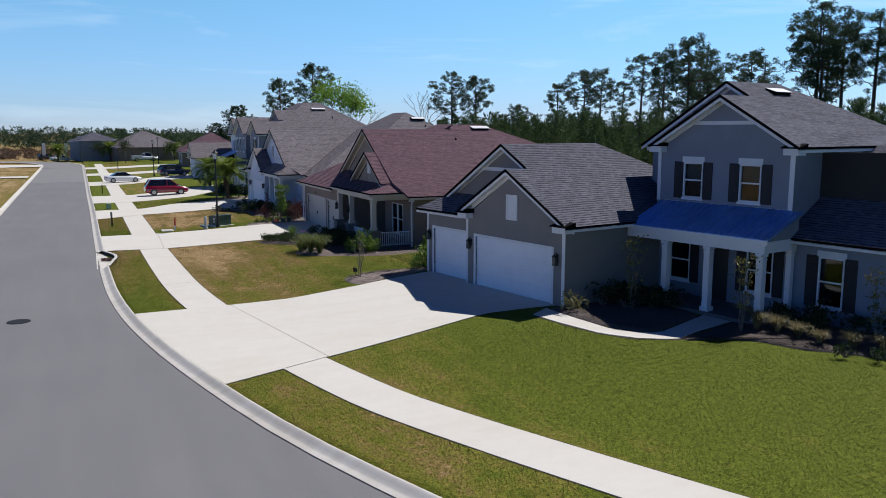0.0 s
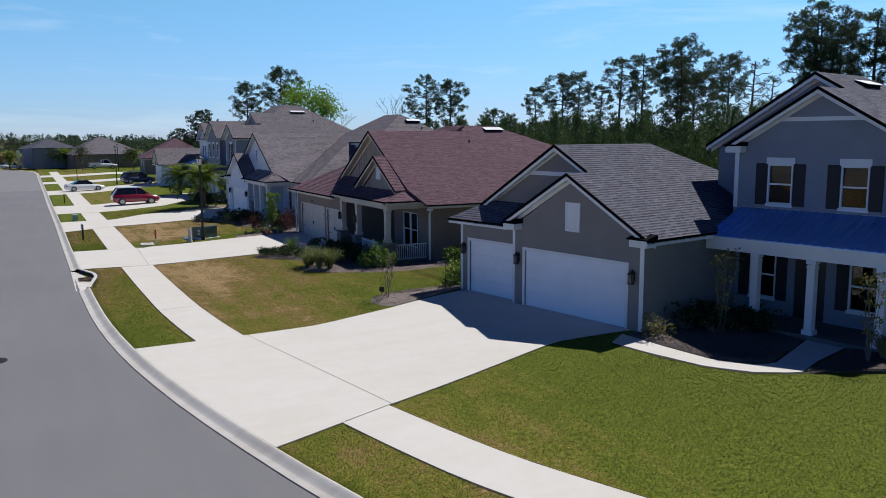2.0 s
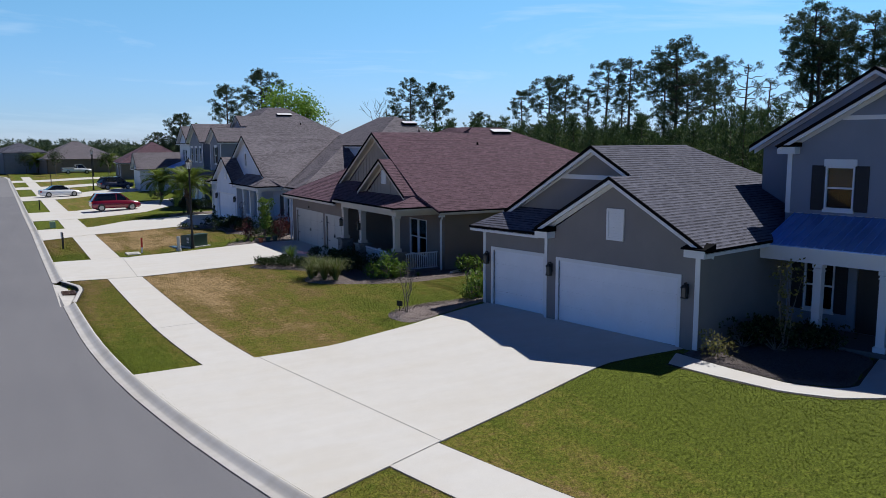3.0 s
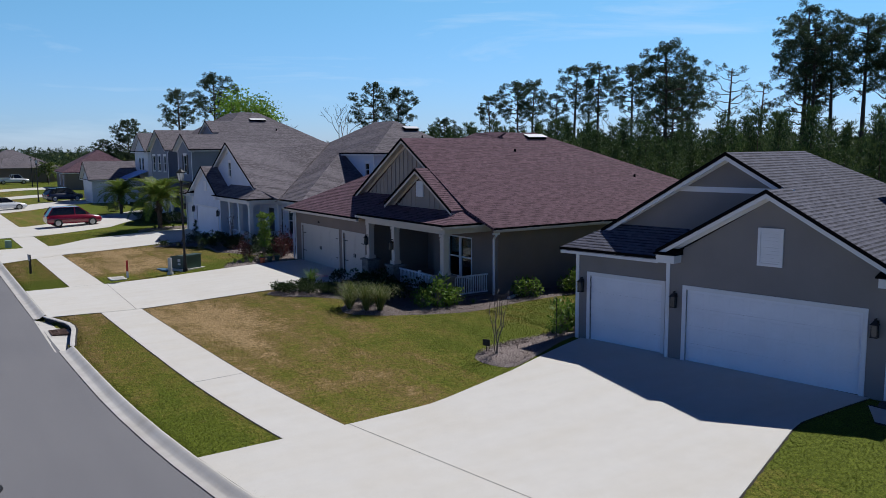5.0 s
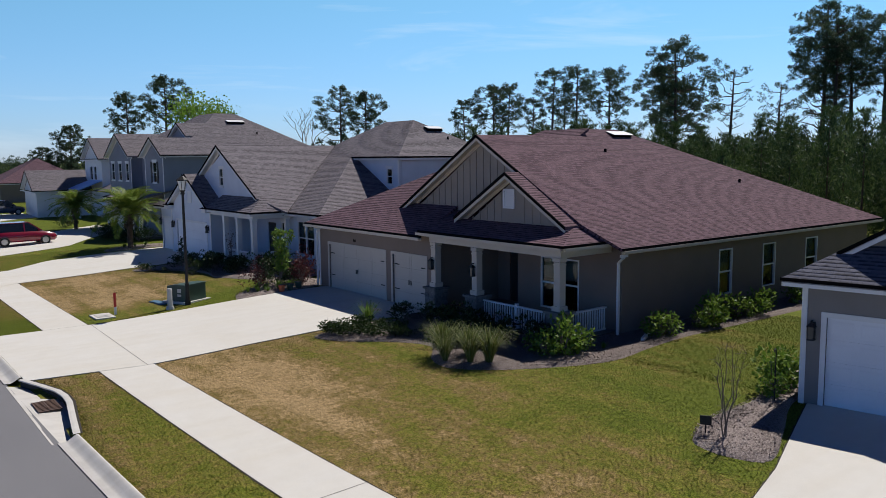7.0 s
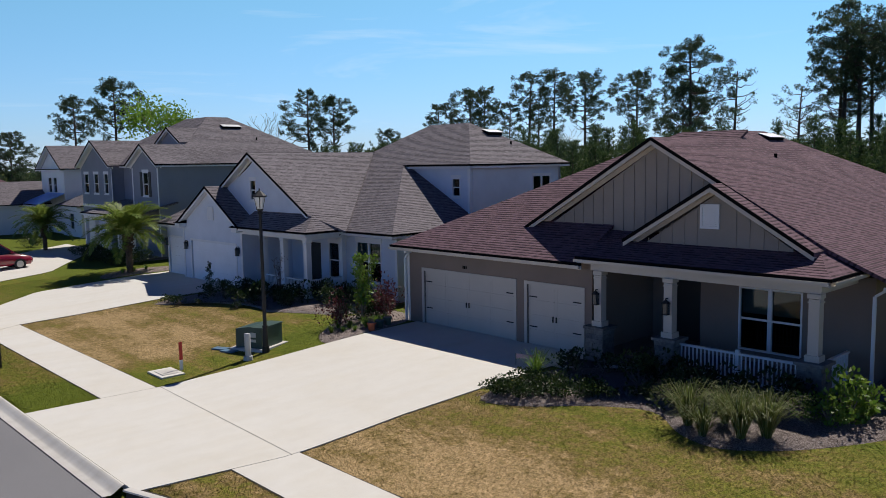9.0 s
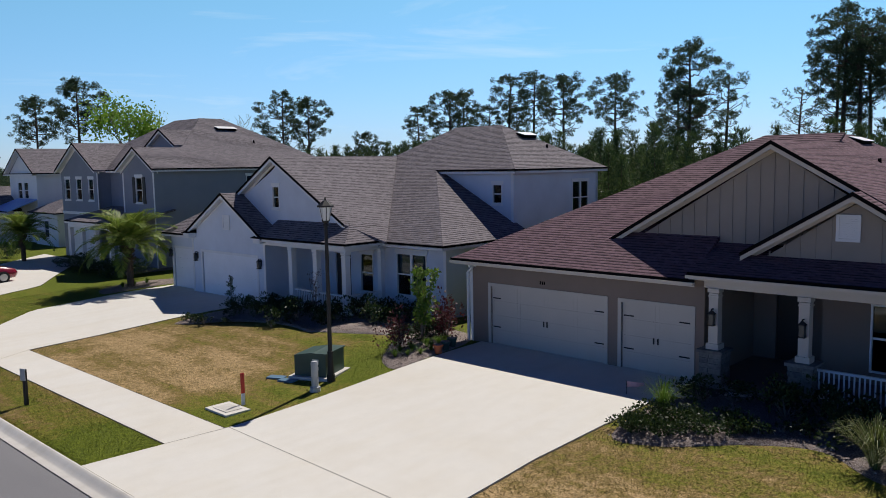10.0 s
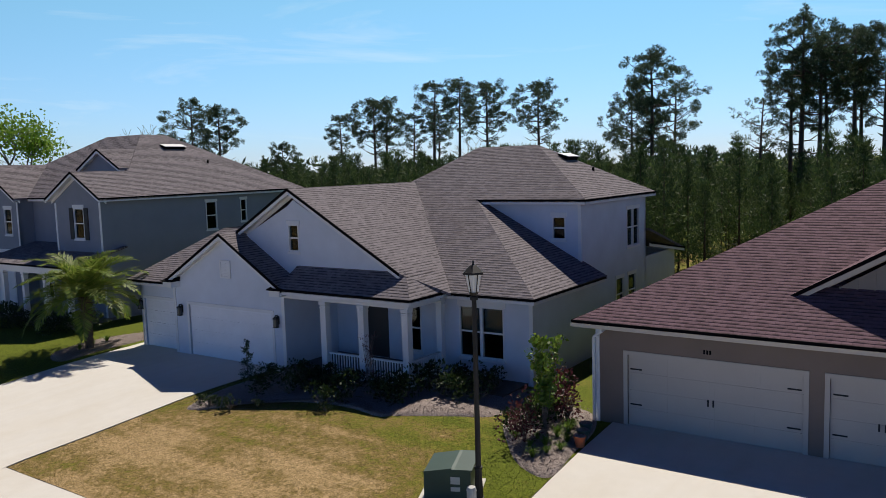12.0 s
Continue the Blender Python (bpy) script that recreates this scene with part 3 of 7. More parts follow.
def roof_plane(bm, pts, th=0.1, courses=True):
    """Adds one plane of a roof: a slab carrying lapped shingle courses, u, v in metres."""
    uv = bm.loops.layers.uv.verify()
    P = [Vector(p) for p in pts]
    n = sum(((P[i] - P[0]).cross(P[i + 1] - P[0]) for i in range(1, len(P) - 1)), Vector())
    n.normalize()
    if n.z < 0:
        P.reverse()
        n = -n
    h = Vector((0, 0, 1)).cross(n).normalized() if n.z < 0.999 else Vector((1, 0, 0))
    s = n.cross(h)
    top = [bm.verts.new(p) for p in P]
    bot = [bm.verts.new(p - Vector((0, 0, th))) for p in P]
    fs = [bm.faces.new(top), bm.faces.new(bot[::-1])]
    m = len(P)
    for i in range(m):
        fs.append(bm.faces.new((top[i], bot[i], bot[(i + 1) % m], top[(i + 1) % m])))
    if courses and n.z < 0.99:
        flat = [((p - P[0]).dot(h), (p - P[0]).dot(s)) for p in P]
        v = min(q[1] for q in flat)
        first, end = v, max(q[1] for q in flat)
        while v < end - 0.02:
            band = clip_band(flat, v, min(v + COURSE, end))
            if len(band) >= 3:
                vs = [bm.verts.new(P[0] + h * a + s * b + n * (0.004 + 0.008 * (1 - (b - v) / COURSE))) for a, b in band]
                fs.append(bm.faces.new(vs))
                butt = [q for q in band if abs(q[1] - v) < 1e-6]
                if len(butt) == 2:
                    lo = [P[0] + h * a + s * b + n * (0.004 if v > first else 0.0) for a, b in butt]
                    hi = [P[0] + h * a + s * b + n * 0.012 for a, b in butt]
                    fs.append(bm.faces.new([bm.verts.new(q) for q in (lo[0], lo[1], hi[1], hi[0])]))
            v += COURSE
    bmesh.ops.remove_doubles(bm, verts=bm.verts, dist=1e-5)
    for f in bm.faces:
        for l in f.loops:
            l[uv].uv = ((l.vert.co - P[0]).dot(h), (l.vert.co - P[0]).dot(s))


def roof_of(parent, planes, mat, label=""):
    for p in planes:
        bm = bmesh.new()
        roof_plane(bm, p)
        tagged(mesh_object("roof", bm, mat, parent), label)


def strip(bm, p, q, out, b0, b1, z0, z1):
    p, q, o = Vector(p), Vector(q), Vector((*out, 0))
    vs = [bm.verts.new(e + o * b + Vector((0, 0, z))) for e in (p, q) for b in (b0, b1) for z in (z0, z1)]
    for f in ((0, 1, 3, 2), (4, 6, 7, 5), (0, 4, 5, 1), (2, 3, 7, 6), (0, 2, 6, 4), (1, 5, 7, 3)):
        bm.faces.new([vs[i] for i in f])


def eave(parent, p, q, out, gutter=False, deep=0.09):
    """Fascia, soffit strip and black drip edge along a roof edge from p to q; out: (x, y) outward."""
    bm = bmesh.new()
    strip(bm, p, q, out, -0.03, 0.0, -0.1 - deep, -0.035)
    part("fascia", bm, TRIM[0], parent, "painted fascia board")
    bm = bmesh.new()
    strip(bm, p, q, out, -0.012, 0.035, -0.065, 0.016)
    part("drip_edge", bm, M_BLACK, parent, "black metal drip edge")
    if gutter:
        bm = bmesh.new()
        strip(bm, p, q, out, 0.036, 0.12, -0.15, -0.14)
        strip(bm, p, q, out, 0.115, 0.125, -0.15, -0.06)
        part("gutter", bm, TRIM[0], parent, "painted metal gutter")


def rake(parent, p, q, out, deep=0.12):
    """Barge board with black edge, sloping from p up to q, and its soffit going in."""
    bm = bmesh.new()
    strip(bm, p, q, out, -0.03, 0.0, -0.1 - deep, -0.05)
    strip(bm, p, q, out, -0.4, -0.03, -0.13, -0.11)
    strip(bm, p, q, out, -0.4, -0.37, -0.1 - deep - 0.06, -0.13)
    part("barge_board", bm, TRIM[0], parent, "painted barge board")
    bm = bmesh.new()
    strip(bm, p, q, out, -0.01, 0.035, -0.085, 0.02)
    part("drip_edge", bm, M_BLACK, parent, "black metal drip edge")


def trim(parent, F, a0, a1, z0, z1, b=0.03):
    part("corner_board", box(F, a0, a1, 0.002, b, z0, z1), M_WHITE, parent, "white corner board")


def eave_return(parent, F, a0, a1, z, b0=-0.1, b1=0.5):
    """Boxed return at a gable's foot, with a small black shingled cap."""
    part("eave_return", box(F, a0, a1, b0, b1 - 0.08, z - 0.3, z - 0.06), M_WHITE, parent, "white boxed eave return")
    bm = bmesh.new()
    m = (a0 + a1) / 2
    vs = [bm.verts.new(F(*p)) for p in ((a0 - 0.06, b0, z + 0.12), (a1 + 0.06, b0, z + 0.12), (a1 + 0.06, b1, z - 0.02), (a0 - 0.06, b1, z - 0.02), (a0 - 0.06, b0, z - 0.06), (a1 + 0.06, b0, z - 0.06), (a1 + 0.06, b1, z - 0.06), (a0 - 0.06, b1, z - 0.06))]
    for f in ((0, 1, 2, 3), (4, 7, 6, 5), (0, 4, 5, 1), (3, 2, 6, 7), (0, 3, 7, 4), (1, 5, 6, 2)):
        bm.faces.new([vs[i] for i in f])
    part("return_cap", bm, M_BLACK, parent, "black capped eave return")


def wall_lantern(parent, F, a, z):
    bm = bmesh.new()
    bx(bm, F, a - 0.06, a + 0.06, 0.003, 0.025, z - 0.1, z + 0.22)
    bx(bm, F, a - 0.015, a + 0.015, 0.025, 0.16, z + 0.24, z + 0.27)
    bx(bm, F, a - 0.015, a + 0.015, 0.14, 0.16, z + 0.2, z + 0.27)
    for da in (-0.075, 0.063):
        for b in (0.06, 0.198):
            bx(bm, F, a + da, a + da + 0.012, b, b + 0.012, z - 0.18, z + 0.12)
    bx(bm, F, a - 0.085, a + 0.085, 0.05, 0.22, z - 0.21, z - 0.18)
    o = [(a - 0.1, 0.04), (a + 0.1, 0.04), (a + 0.1, 0.235), (a - 0.1, 0.235)]
    v0 = [bm.verts.new(F(p, b, z + 0.12)) for p, b in o]
    v1 = [bm.verts.new(F(a + (p - a) * 0.25, 0.15 + (b - 0.15) * 0.25, z + 0.22)) for p, b in o]
    bm.faces.new(v1)
    bm.faces.new(v0[::-1])
    for i in range(4):
        bm.faces.new((v0[i], v0[(i + 1) % 4], v1[(i + 1) % 4], v1[i]))
    lan = part("wall_lantern", bm, M_IRON, parent, "black iron wall lantern")
    part("lantern_glass", box(F, a - 0.06, a + 0.06, 0.075, 0.195, z - 0.18, z + 0.12), M_LAMPGLASS, lan, "pale lantern glass")


def porch_post(parent, x, y, z0, z1, w=0.2, stone=0.0, mat=None):
    """Square column with base and capital; stone: height of a stone pier under it."""
    mat = mat or TRIM[0]
    F = lambda a, b, z: (x + b, y + a, z)
    if stone:
        pier = part("pier", box(F, -0.3, 0.3, -0.3, 0.3, z0, z0 + stone), M_STONE, parent, "grey ledge stone pier")
        rows = 7
        for r in range(rows):
            for side in range(4):
                c = random.uniform(-0.1, 0.1)
                for l, h in ((-0.31, c), (c, 0.31)):
                    k = random.uniform(0.305, 0.335)
                    q0, q1 = z0 + stone * r / rows + 0.008, z0 + stone * (r + 1) / rows - 0.004
                    G = (lambda a, b, z: (x - b, y + a, z), lambda a, b, z: (x + b, y + a, z), lambda a, b, z: (x + a, y - b, z), lambda a, b, z: (x + a, y + b, z))[side]
                    part("stone", box(G, l + 0.006, h - 0.006, 0.28, k, q0, q1), M_STONE, pier)
        part("pier_cap", box(F, -0.38, 0.38, -0.38, 0.38, z0 + stone, z0 + stone + 0.08), M_STONE, pier)
        z0 = z0 + stone + 0.08
    h = w / 2
    bm = bmesh.new()
    bx(bm, F, -h, h, -h, h, z0 + 0.16, z1 - 0.14)
    bx(bm, F, -h - 0.05, h + 0.05, -h - 0.05, h + 0.05, z0, z0 + 0.16)
    bx(bm, F, -h - 0.03, h + 0.03, -h - 0.03, h + 0.03, z1 - 0.12, z1)
    bx(bm, F, -h - 0.02, h + 0.02, -h - 0.02, h + 0.02, z1 - 0.24, z1 - 0.2)
    part("porch_post", bm, mat, parent, "square painted porch column")


def railing(parent, p, q, z0, z1, gap=0.115):
    """White balustrade between two points."""
    p, q = Vector(p), Vector(q)
    d = q - p
    L = d.length
    d.normalize()
    F = lambda a, b, z: (p.x + d.x * a - d.y * b, p.y + d.y * a + d.x * b, z)
    bm = bx(box(F, 0, L, -0.045, 0.045, z1 - 0.06, z1), F, 0, L, -0.035, 0.035, z0 + 0.05, z0 + 0.11)
    rail = part("railing", bm, M_WHITE, parent, "white porch balustrade")
    n = max(2, int(L / gap))
    me = None
    for i in range(n):
        a = L * (i + 0.5) / n
        bal = part("baluster", box(F, a - 0.018, a + 0.018, -0.018, 0.018, z0 + 0.11, z1 - 0.06), M_WHITE, rail)


def vent_panel(parent, F, a0, a1, z0, z1):
    """White louvred gable vent."""
    bm = box(F, a0, a1, 0.003, 0.03, z0, z1)
    for q in ((a0, a0 + 0.08, z0, z1), (a1 - 0.08, a1, z0, z1), (a0 + 0.08, a1 - 0.08, z0, z0 + 0.08), (a0 + 0.08, a1 - 0.08, z1 - 0.08, z1)):
        bx(bm, F, q[0], q[1], 0.03, 0.055, q[2], q[3])
    n = 9
    for i in range(n):
        zz = z0 + 0.09 + (z1 - z0 - 0.2) * i / n
        bx(bm, F, a0 + 0.08, a1 - 0.08, 0.03, 0.042, zz, zz + 0.05)
    part("gable_vent", bm, M_WHITE, parent, "white louvred gable vent")


def roof_vent(parent, p, along, slope, w=1.2, d=0.5):
    """Low black box vent lying on a roof plane at p; slope: rise per metre in the up direction."""
    p = Vector(p)
    u = Vector((*along, 0)).normalized()
    up = Vector((-u.y, u.x, 0))
    if slope < 0:
        up, slope = -up, -slope
    up = (up + Vector((0, 0, slope))).normalized()
    n = u.cross(up)
    n = n if n.z > 0 else -n
    bm = bmesh.new()
    F = lambda a, b, z: tuple(p + u * a + up * b + n * z)
    bx(bm, F, -w / 2, w / 2, -d / 2, d / 2, -0.02, 0.03)
    vent = part("roof_vent", bm, M_BLACK, parent, "low roof vent with a dark front and pale metal hood")
    hood = bmesh.new()
    vs = [hood.verts.new(F(a, b, z)) for a in (-w / 2 + 0.04, w / 2 - 0.04) for b, z in ((-d / 2 + 0.02, 0.031), (-d / 2 + 0.02, 0.15), (d / 2, 0.05), (d / 2, 0.031))]
    for f in ((0, 1, 2, 3), (4, 7, 6, 5), (0, 4, 5, 1), (2, 6, 7, 3), (0, 3, 7, 4)):
        hood.faces.new([vs[i] for i in f])
    part("vent_box", hood, M_BLACK, vent)
    top = bmesh.new()
    vs = [top.verts.new(F(a, b, z)) for a in (-w / 2, w / 2) for b, z in ((-d / 2 - 0.02, 0.155), (-d / 2 - 0.02, 0.17), (d / 2, 0.07), (d / 2, 0.055))]
    for f in ((0, 1, 2, 3), (4, 7, 6, 5), (0, 4, 5, 1), (1, 5, 6, 2), (2, 6, 7, 3), (0, 3, 7, 4)):
        top.faces.new([vs[i] for i in f])
    part("hood", top, M_WHITE, vent, "pale metal hood")


def vent_pipe(parent, x, y, z):
    bm = bmesh.new()
    bmesh.ops.create_cone(bm, cap_ends=True, segments=10, radius1=0.07, radius2=0.05, depth=0.24, matrix=Matrix.Translation((x, y, z)))
    part("vent_pipe", bm, M_BLACK, parent, "black roof vent pipe")


def slab_part(parent, name, x0, x1, y0, y1, z0, z1, mat=None, label=""):
    return part(name, box(lambda a, b, z: (a, b, z), x0, x1, y0, y1, z0, z1), mat or M_CONC, parent, label)


def house_frame(x, y, z, rz, label):
    e = new("house")
    e.matrix_world = pose(x, y, z, 0, 0, rz)
    return tagged(e, label, "house", "houses along the street")

# ---- house by the bend: grey, two storeys, garage wing in front ----
A = house_frame(16.09, 30.32, 0.45, 11.3, "grey two-storey house with white garage doors and charcoal shingle roof")
FG, F1 = front(0.1), front(0.35)
wall_run(A, FG, -5.6, 0.65, -0.4, 3.05, [(-4.88, 0.0, -0.02, 2.16)], M_GREY, gable=(-2.45, 4.95))
garage_door(A, FG, -4.88, 0.0, 2.16, M_DOOR_W)
wall_run(A, F1, 0.65, 4.15, -0.4, 3.05, [(0.95, 3.6, -0.02, 2.16)], M_GREY)
garage_door(A, F1, 0.95, 3.6, 2.16, M_DOOR_W)
wall_run(A, south(-5.6), 0.28, 5.6, -0.4, 3.05, [], M_GREY)
wall_run(A, north(4.15), 0.53, 12.0, -0.4, 3.05, [], M_GREY)
wall_run(A, front(1.28), -5.25, 3.9, 3.07, 3.3, [], M_GREY, gable=(-0.65, 5.95))
part("gable_band", box(front(1.28), -2.55, 1.25, 0.003, 0.03, 5.0, 5.16), M_WHITE, A, "white gable band")
trim(A, FG, -5.63, -5.47, -0.1, 2.85)
trim(A, FG, 0.55, 0.67, -0.1, 2.95)
wall_run(A, north(0.65), 0.1, 0.5, -0.4, 3.05, [], M_GREY, 0.1)
trim(A, F1, 4.04, 4.17, -0.1, 2.95)
vent_panel(A, FG, -2.8, -2.1, 3.1, 4.15)
for F, a in ((FG, 0.35), (FG, -5.2), (F1, 3.9)):
    wall_lantern(A, F, a, 1.8)
roof_of(A, [
    [(0.93, -0.65, 6.19), (6.75, -0.65, 6.19), (12.4, 4.55, 3.07), (0.93, 4.55, 3.07)],
    [(0.93, -0.65, 6.19), (0.93, -2.4, 5.2), (-0.25, -2.4, 5.2), (-0.25, -6.02, 3.14), (12.4, -6.02, 3.14), (6.75, -0.65, 6.19)],
    [(-0.25, -2.4, 5.2), (1.3, -2.4, 5.2), (1.3, 0.85, 3.3), (-0.25, 0.85, 3.3)],
    [(-0.05, 4.55, 3.07), (-0.05, 0.6, 3.07), (1.3, 0.6, 3.84), (1.3, 3.3, 3.84)],
    [(-0.05, 4.55, 3.07), (1.3, 3.3, 3.84), (1.3, 4.55, 3.07)],
    [(6.75, -0.65, 6.19), (12.4, 4.55, 3.07), (12.4, -6.02, 3.1)],
], M_SH_GREY, "charcoal asphalt shingle roof")
rake(A, (-0.25, 0.85, 3.3), (-0.25, -2.4, 5.2), (-1, 0))
rake(A, (-0.25, -6.02, 3.14), (-0.25, -2.4, 5.2), (-1, 0))
rake(A, (0.93, 3.6, 3.65), (0.93, -0.65, 6.19), (-1, 0))
rake(A, (0.93, -2.3, 5.25), (0.93, -0.65, 6.19), (-1, 0))
eave(A, (-0.05, 0.9, 3.07), (-0.05, 4.55, 3.07), (-1, 0))
eave(A, (-0.05, 4.55, 3.07), (12.4, 4.55, 3.07), (0, 1))
eave(A, (-0.25, -6.02, 3.14), (3.6, -6.02, 3.14), (0, -1))
eave_return(A, FG, -6.0, -5.3, 3.2)
eave_return(A, FG, 0.2, 0.8, 3.25)

# main two-storey block
FM = front(5.6)
W1, W2 = (-7.63, -6.71, 4.1, 5.5), (-10.21, -9.3, 4.1, 5.5)
PD = [(-7.2, -6.2, 0.7, 2.35), (-9.0, -7.9, 0.12, 2.25), (-10.9, -9.8, 0.7, 2.35)]
wall_run(A, FM, -11.5, -5.4, -0.3, 6.05, [W1, W2] + PD, M_DKGREY, gable=(-8.5, 7.83))
for w in (W1, W2):
    window(A, FM, *w, head=0.24, shutters=0.42, blind=0.5)
for w in (PD[0], PD[2]):
    window(A, FM, *w, shutters=0.4, blind=0.0)
part("front_door", box(FM, -8.98, -7.92, -0.12, -0.06, 0.12, 2.25), M_DOORB, A, "dark front door under the porch")
part("gable_band", box(FM, -9.9, -7.15, 0.003, 0.03, 7.0, 7.14), M_WHITE, A, "white gable band")
trim(A, FM, -5.56, -5.4, 3.9, 5.95)
trim(A, FM, -11.53, -11.35, 3.9, 5.95)
part("wall_band", box(FM, -11.5, -5.4, 0.003, 0.04, 3.93, 4.05 - 0.13), M_WHITE, A, "white band over the porch roof")
wall_run(A, south(-11.5), 5.78, 15.0, -0.3, 6.05, [], M_DKGREY)
wall_run(A, north(-5.4), 5.78, 7.5, -0.3, 6.1, [], M_DKGREY)
wall_run(A, front(7.5), -5.4, -3.5, -0.3, 6.1, [], M_DKGREY)
wall_run(A, north(-3.5), 7.68, 15.0, -0.3, 6.1, [], M_DKGREY)
wall_run(A, lambda a, b, z: (15.0 + b, a, z), -11.5, -3.5, 3.02, 6.1, [], M_DKGREY)
roof_of(A, [
    [(7.1, -7.44, 8.75), (7.1, -8.53, 8.12), (5.2, -8.53, 8.12), (5.2, -11.87, 6.18), (15.5, -11.87, 6.18), (10.7, -7.44, 8.75)],
    [(5.2, -8.53, 8.12), (8.2, -8.53, 8.12), (8.2, -5.2, 6.17), (5.2, -5.2, 6.17)],
    [(7.1, -7.44, 8.75), (10.7, -7.44, 8.75), (15.5, -3.15, 6.15), (7.1, -3.15, 6.15)],
    [(10.7, -7.44, 8.75), (15.5, -3.15, 6.15), (15.5, -11.87, 6.18)],
], M_SH_GREY, "charcoal asphalt shingle roof")
rake(A, (5.2, -5.2, 6.17), (5.2, -8.53, 8.12), (-1, 0))
rake(A, (5.2, -11.87, 6.18), (5.2, -8.53, 8.12), (-1, 0))
rake(A, (7.1, -3.15, 6.15), (7.1, -7.44, 8.75), (-1, 0))
rake(A, (7.1, -8.5, 8.14), (7.1, -7.44, 8.75), (-1, 0))
part("gable_wall", prism(bmesh.new(), front(7.5), [(-3.5, 6.05), (-8.6, 6.05), (-8.6, 7.9), (-7.44, 8.5)], -0.15, 0), M_DKGREY, A)
eave(A, (5.2, -11.87, 6.18), (15.5, -11.87, 6.18), (0, -1))
eave_return(A, FM, -11.85, -11.25, 6.2, b1=0.45)
eave_return(A, FM, -5.8, -5.2, 6.2, b1=0.45)
roof_vent(A, (9.6, -8.15, 8.34), (1, 0), 0.58)

# porch under a standing-seam metal roof
bm = bmesh.new()
roof_plane(bm, [(5.58, -11.98, 3.9), (5.58, -5.75, 3.9), (3.45, -5.75, 3.05), (3.45, -11.98, 3.05)], 0.06, False)
metal_roof = part("metal_roof", bm, M_METAL, A, "grey-blue standing seam metal roof")
for i in range(23):
    y = -11.97 + 6.21 * i / 22
    bm = bmesh.new()
    strip(bm, (5.56, y, 3.9), (3.46, y, 3.055), (0, 1), -0.012, 0.012, -0.01, 0.035)
    part("seam", bm, M_METAL, metal_roof)
slab_part(A, "porch_beam", 3.55, 3.8, -11.82, -5.65, 2.55, 2.95, M_WHITE, "white porch beam")
slab_part(A, "porch_beam", 3.8, 5.6, -11.82, -11.57, 2.55, 2.95, M_WHITE, "white porch beam")
slab_part(A, "porch_fascia", 3.43, 3.47, -11.98, -5.75, 2.86, 3.02, M_WHITE)
part("porch_gable", prism(bmesh.new(), south(-11.82), [(3.55, 2.96), (5.59, 2.96), (5.59, 3.82), (3.55, 3.03)], -0.1, 0), M_DKGREY, A)
slab_part(A, "porch_ceiling", 3.8, 5.59, -11.57, -5.65, 2.86, 2.91, M_WHITE)
slab_part(A, "porch_floor", 3.4, 5.6, -11.9, -5.62, -0.4, 0.12, M_PORCH, "concrete porch floor")
for y in (-7.56, -9.5, -11.66):
    porch_post(A, 3.66, y, 0.12, 2.55, 0.25)
porch_post(A, 5.4, -11.68, 0.12, 2.55, 0.2)

# one-storey wing
W3 = (-13.6, -12.68, 0.65, 2.4)
FW = front(5.55)
wall_run(A, FW, -19.0, -11.53, -0.3, 2.95, [W3], M_DKGREY)
window(A, FW, *W3, head=0.22, shutters=0.42, blind=0.0)
trim(A, FW, -15.3, -15.15, -0.1, 2.8)
wall_run(A, south(-19.0), 5.73, 15.0, -0.3, 2.95, [], M_DKGREY, gable=(10.4, 6.0))
roof_of(A, [
    [(5.15, -19.4, 2.98), (5.15, -11.53, 2.98), (10.6, -11.53, 6.2), (10.6, -19.4, 6.2)],
    [(16.0, -19.4, 2.98), (16.0, -11.78, 2.98), (10.6, -11.78, 6.2), (10.6, -19.4, 6.2)],
], M_SH_GREY, "charcoal asphalt shingle roof")
eave(A, (5.15, -19.4, 2.98), (5.15, -11.72, 2.98), (-1, 0))
wall_run(A, lambda a, b, z: (15.0 + b, a, z), -19.0, 4.15, -0.3, 3.0, [], M_DKGREY)

roof_of(A, [[(12.35, -6.05, 3.12), (12.35, 4.55, 3.08), (15.5, 4.55, 2.98), (15.5, -6.05, 3.0)]], M_SH_GREY, "charcoal asphalt shingle roof")
# unseen slabs added under the roof to block sun leaking into the upper rooms
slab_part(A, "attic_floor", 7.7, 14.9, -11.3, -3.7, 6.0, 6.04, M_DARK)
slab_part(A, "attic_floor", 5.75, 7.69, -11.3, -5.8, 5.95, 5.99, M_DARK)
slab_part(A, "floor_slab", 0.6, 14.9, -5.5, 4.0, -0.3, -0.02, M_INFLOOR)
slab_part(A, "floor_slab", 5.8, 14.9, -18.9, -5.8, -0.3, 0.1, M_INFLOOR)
# added dark sheet behind the windows stands in for unlit rooms
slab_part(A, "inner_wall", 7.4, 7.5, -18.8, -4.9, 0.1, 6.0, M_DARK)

# ---- taupe one-storey house with a brown-red roof ----
B = house_frame(15.87, 57.4, 0.45, 0.4, "taupe one-storey house with brown-red shingle roof and stone piers")
FB = front(-0.3)
TRIM[0] = M_CREAM
wall_run(B, FB, -7.95, 0.95, -0.4, 2.95, [(-4.66, 0.0, -0.02, 2.05), (-7.56, -5.26, -0.02, 2.05)], M_TAUPE)
garage_door(B, FB, -4.66, 0.0, 2.05, M_DOOR_T, "carriage")
garage_door(B, FB, -7.56, -5.26, 2.05, M_DOOR_T, "carriage")
for a in (-2.35, -2.27, -2.19):
    part("number_bar", box(FB, a, a + 0.05, 0.003, 0.012, 2.31, 2.42), M_BLACK, B)
trim(B, FB, 0.85, 0.97, -0.1, 2.85)
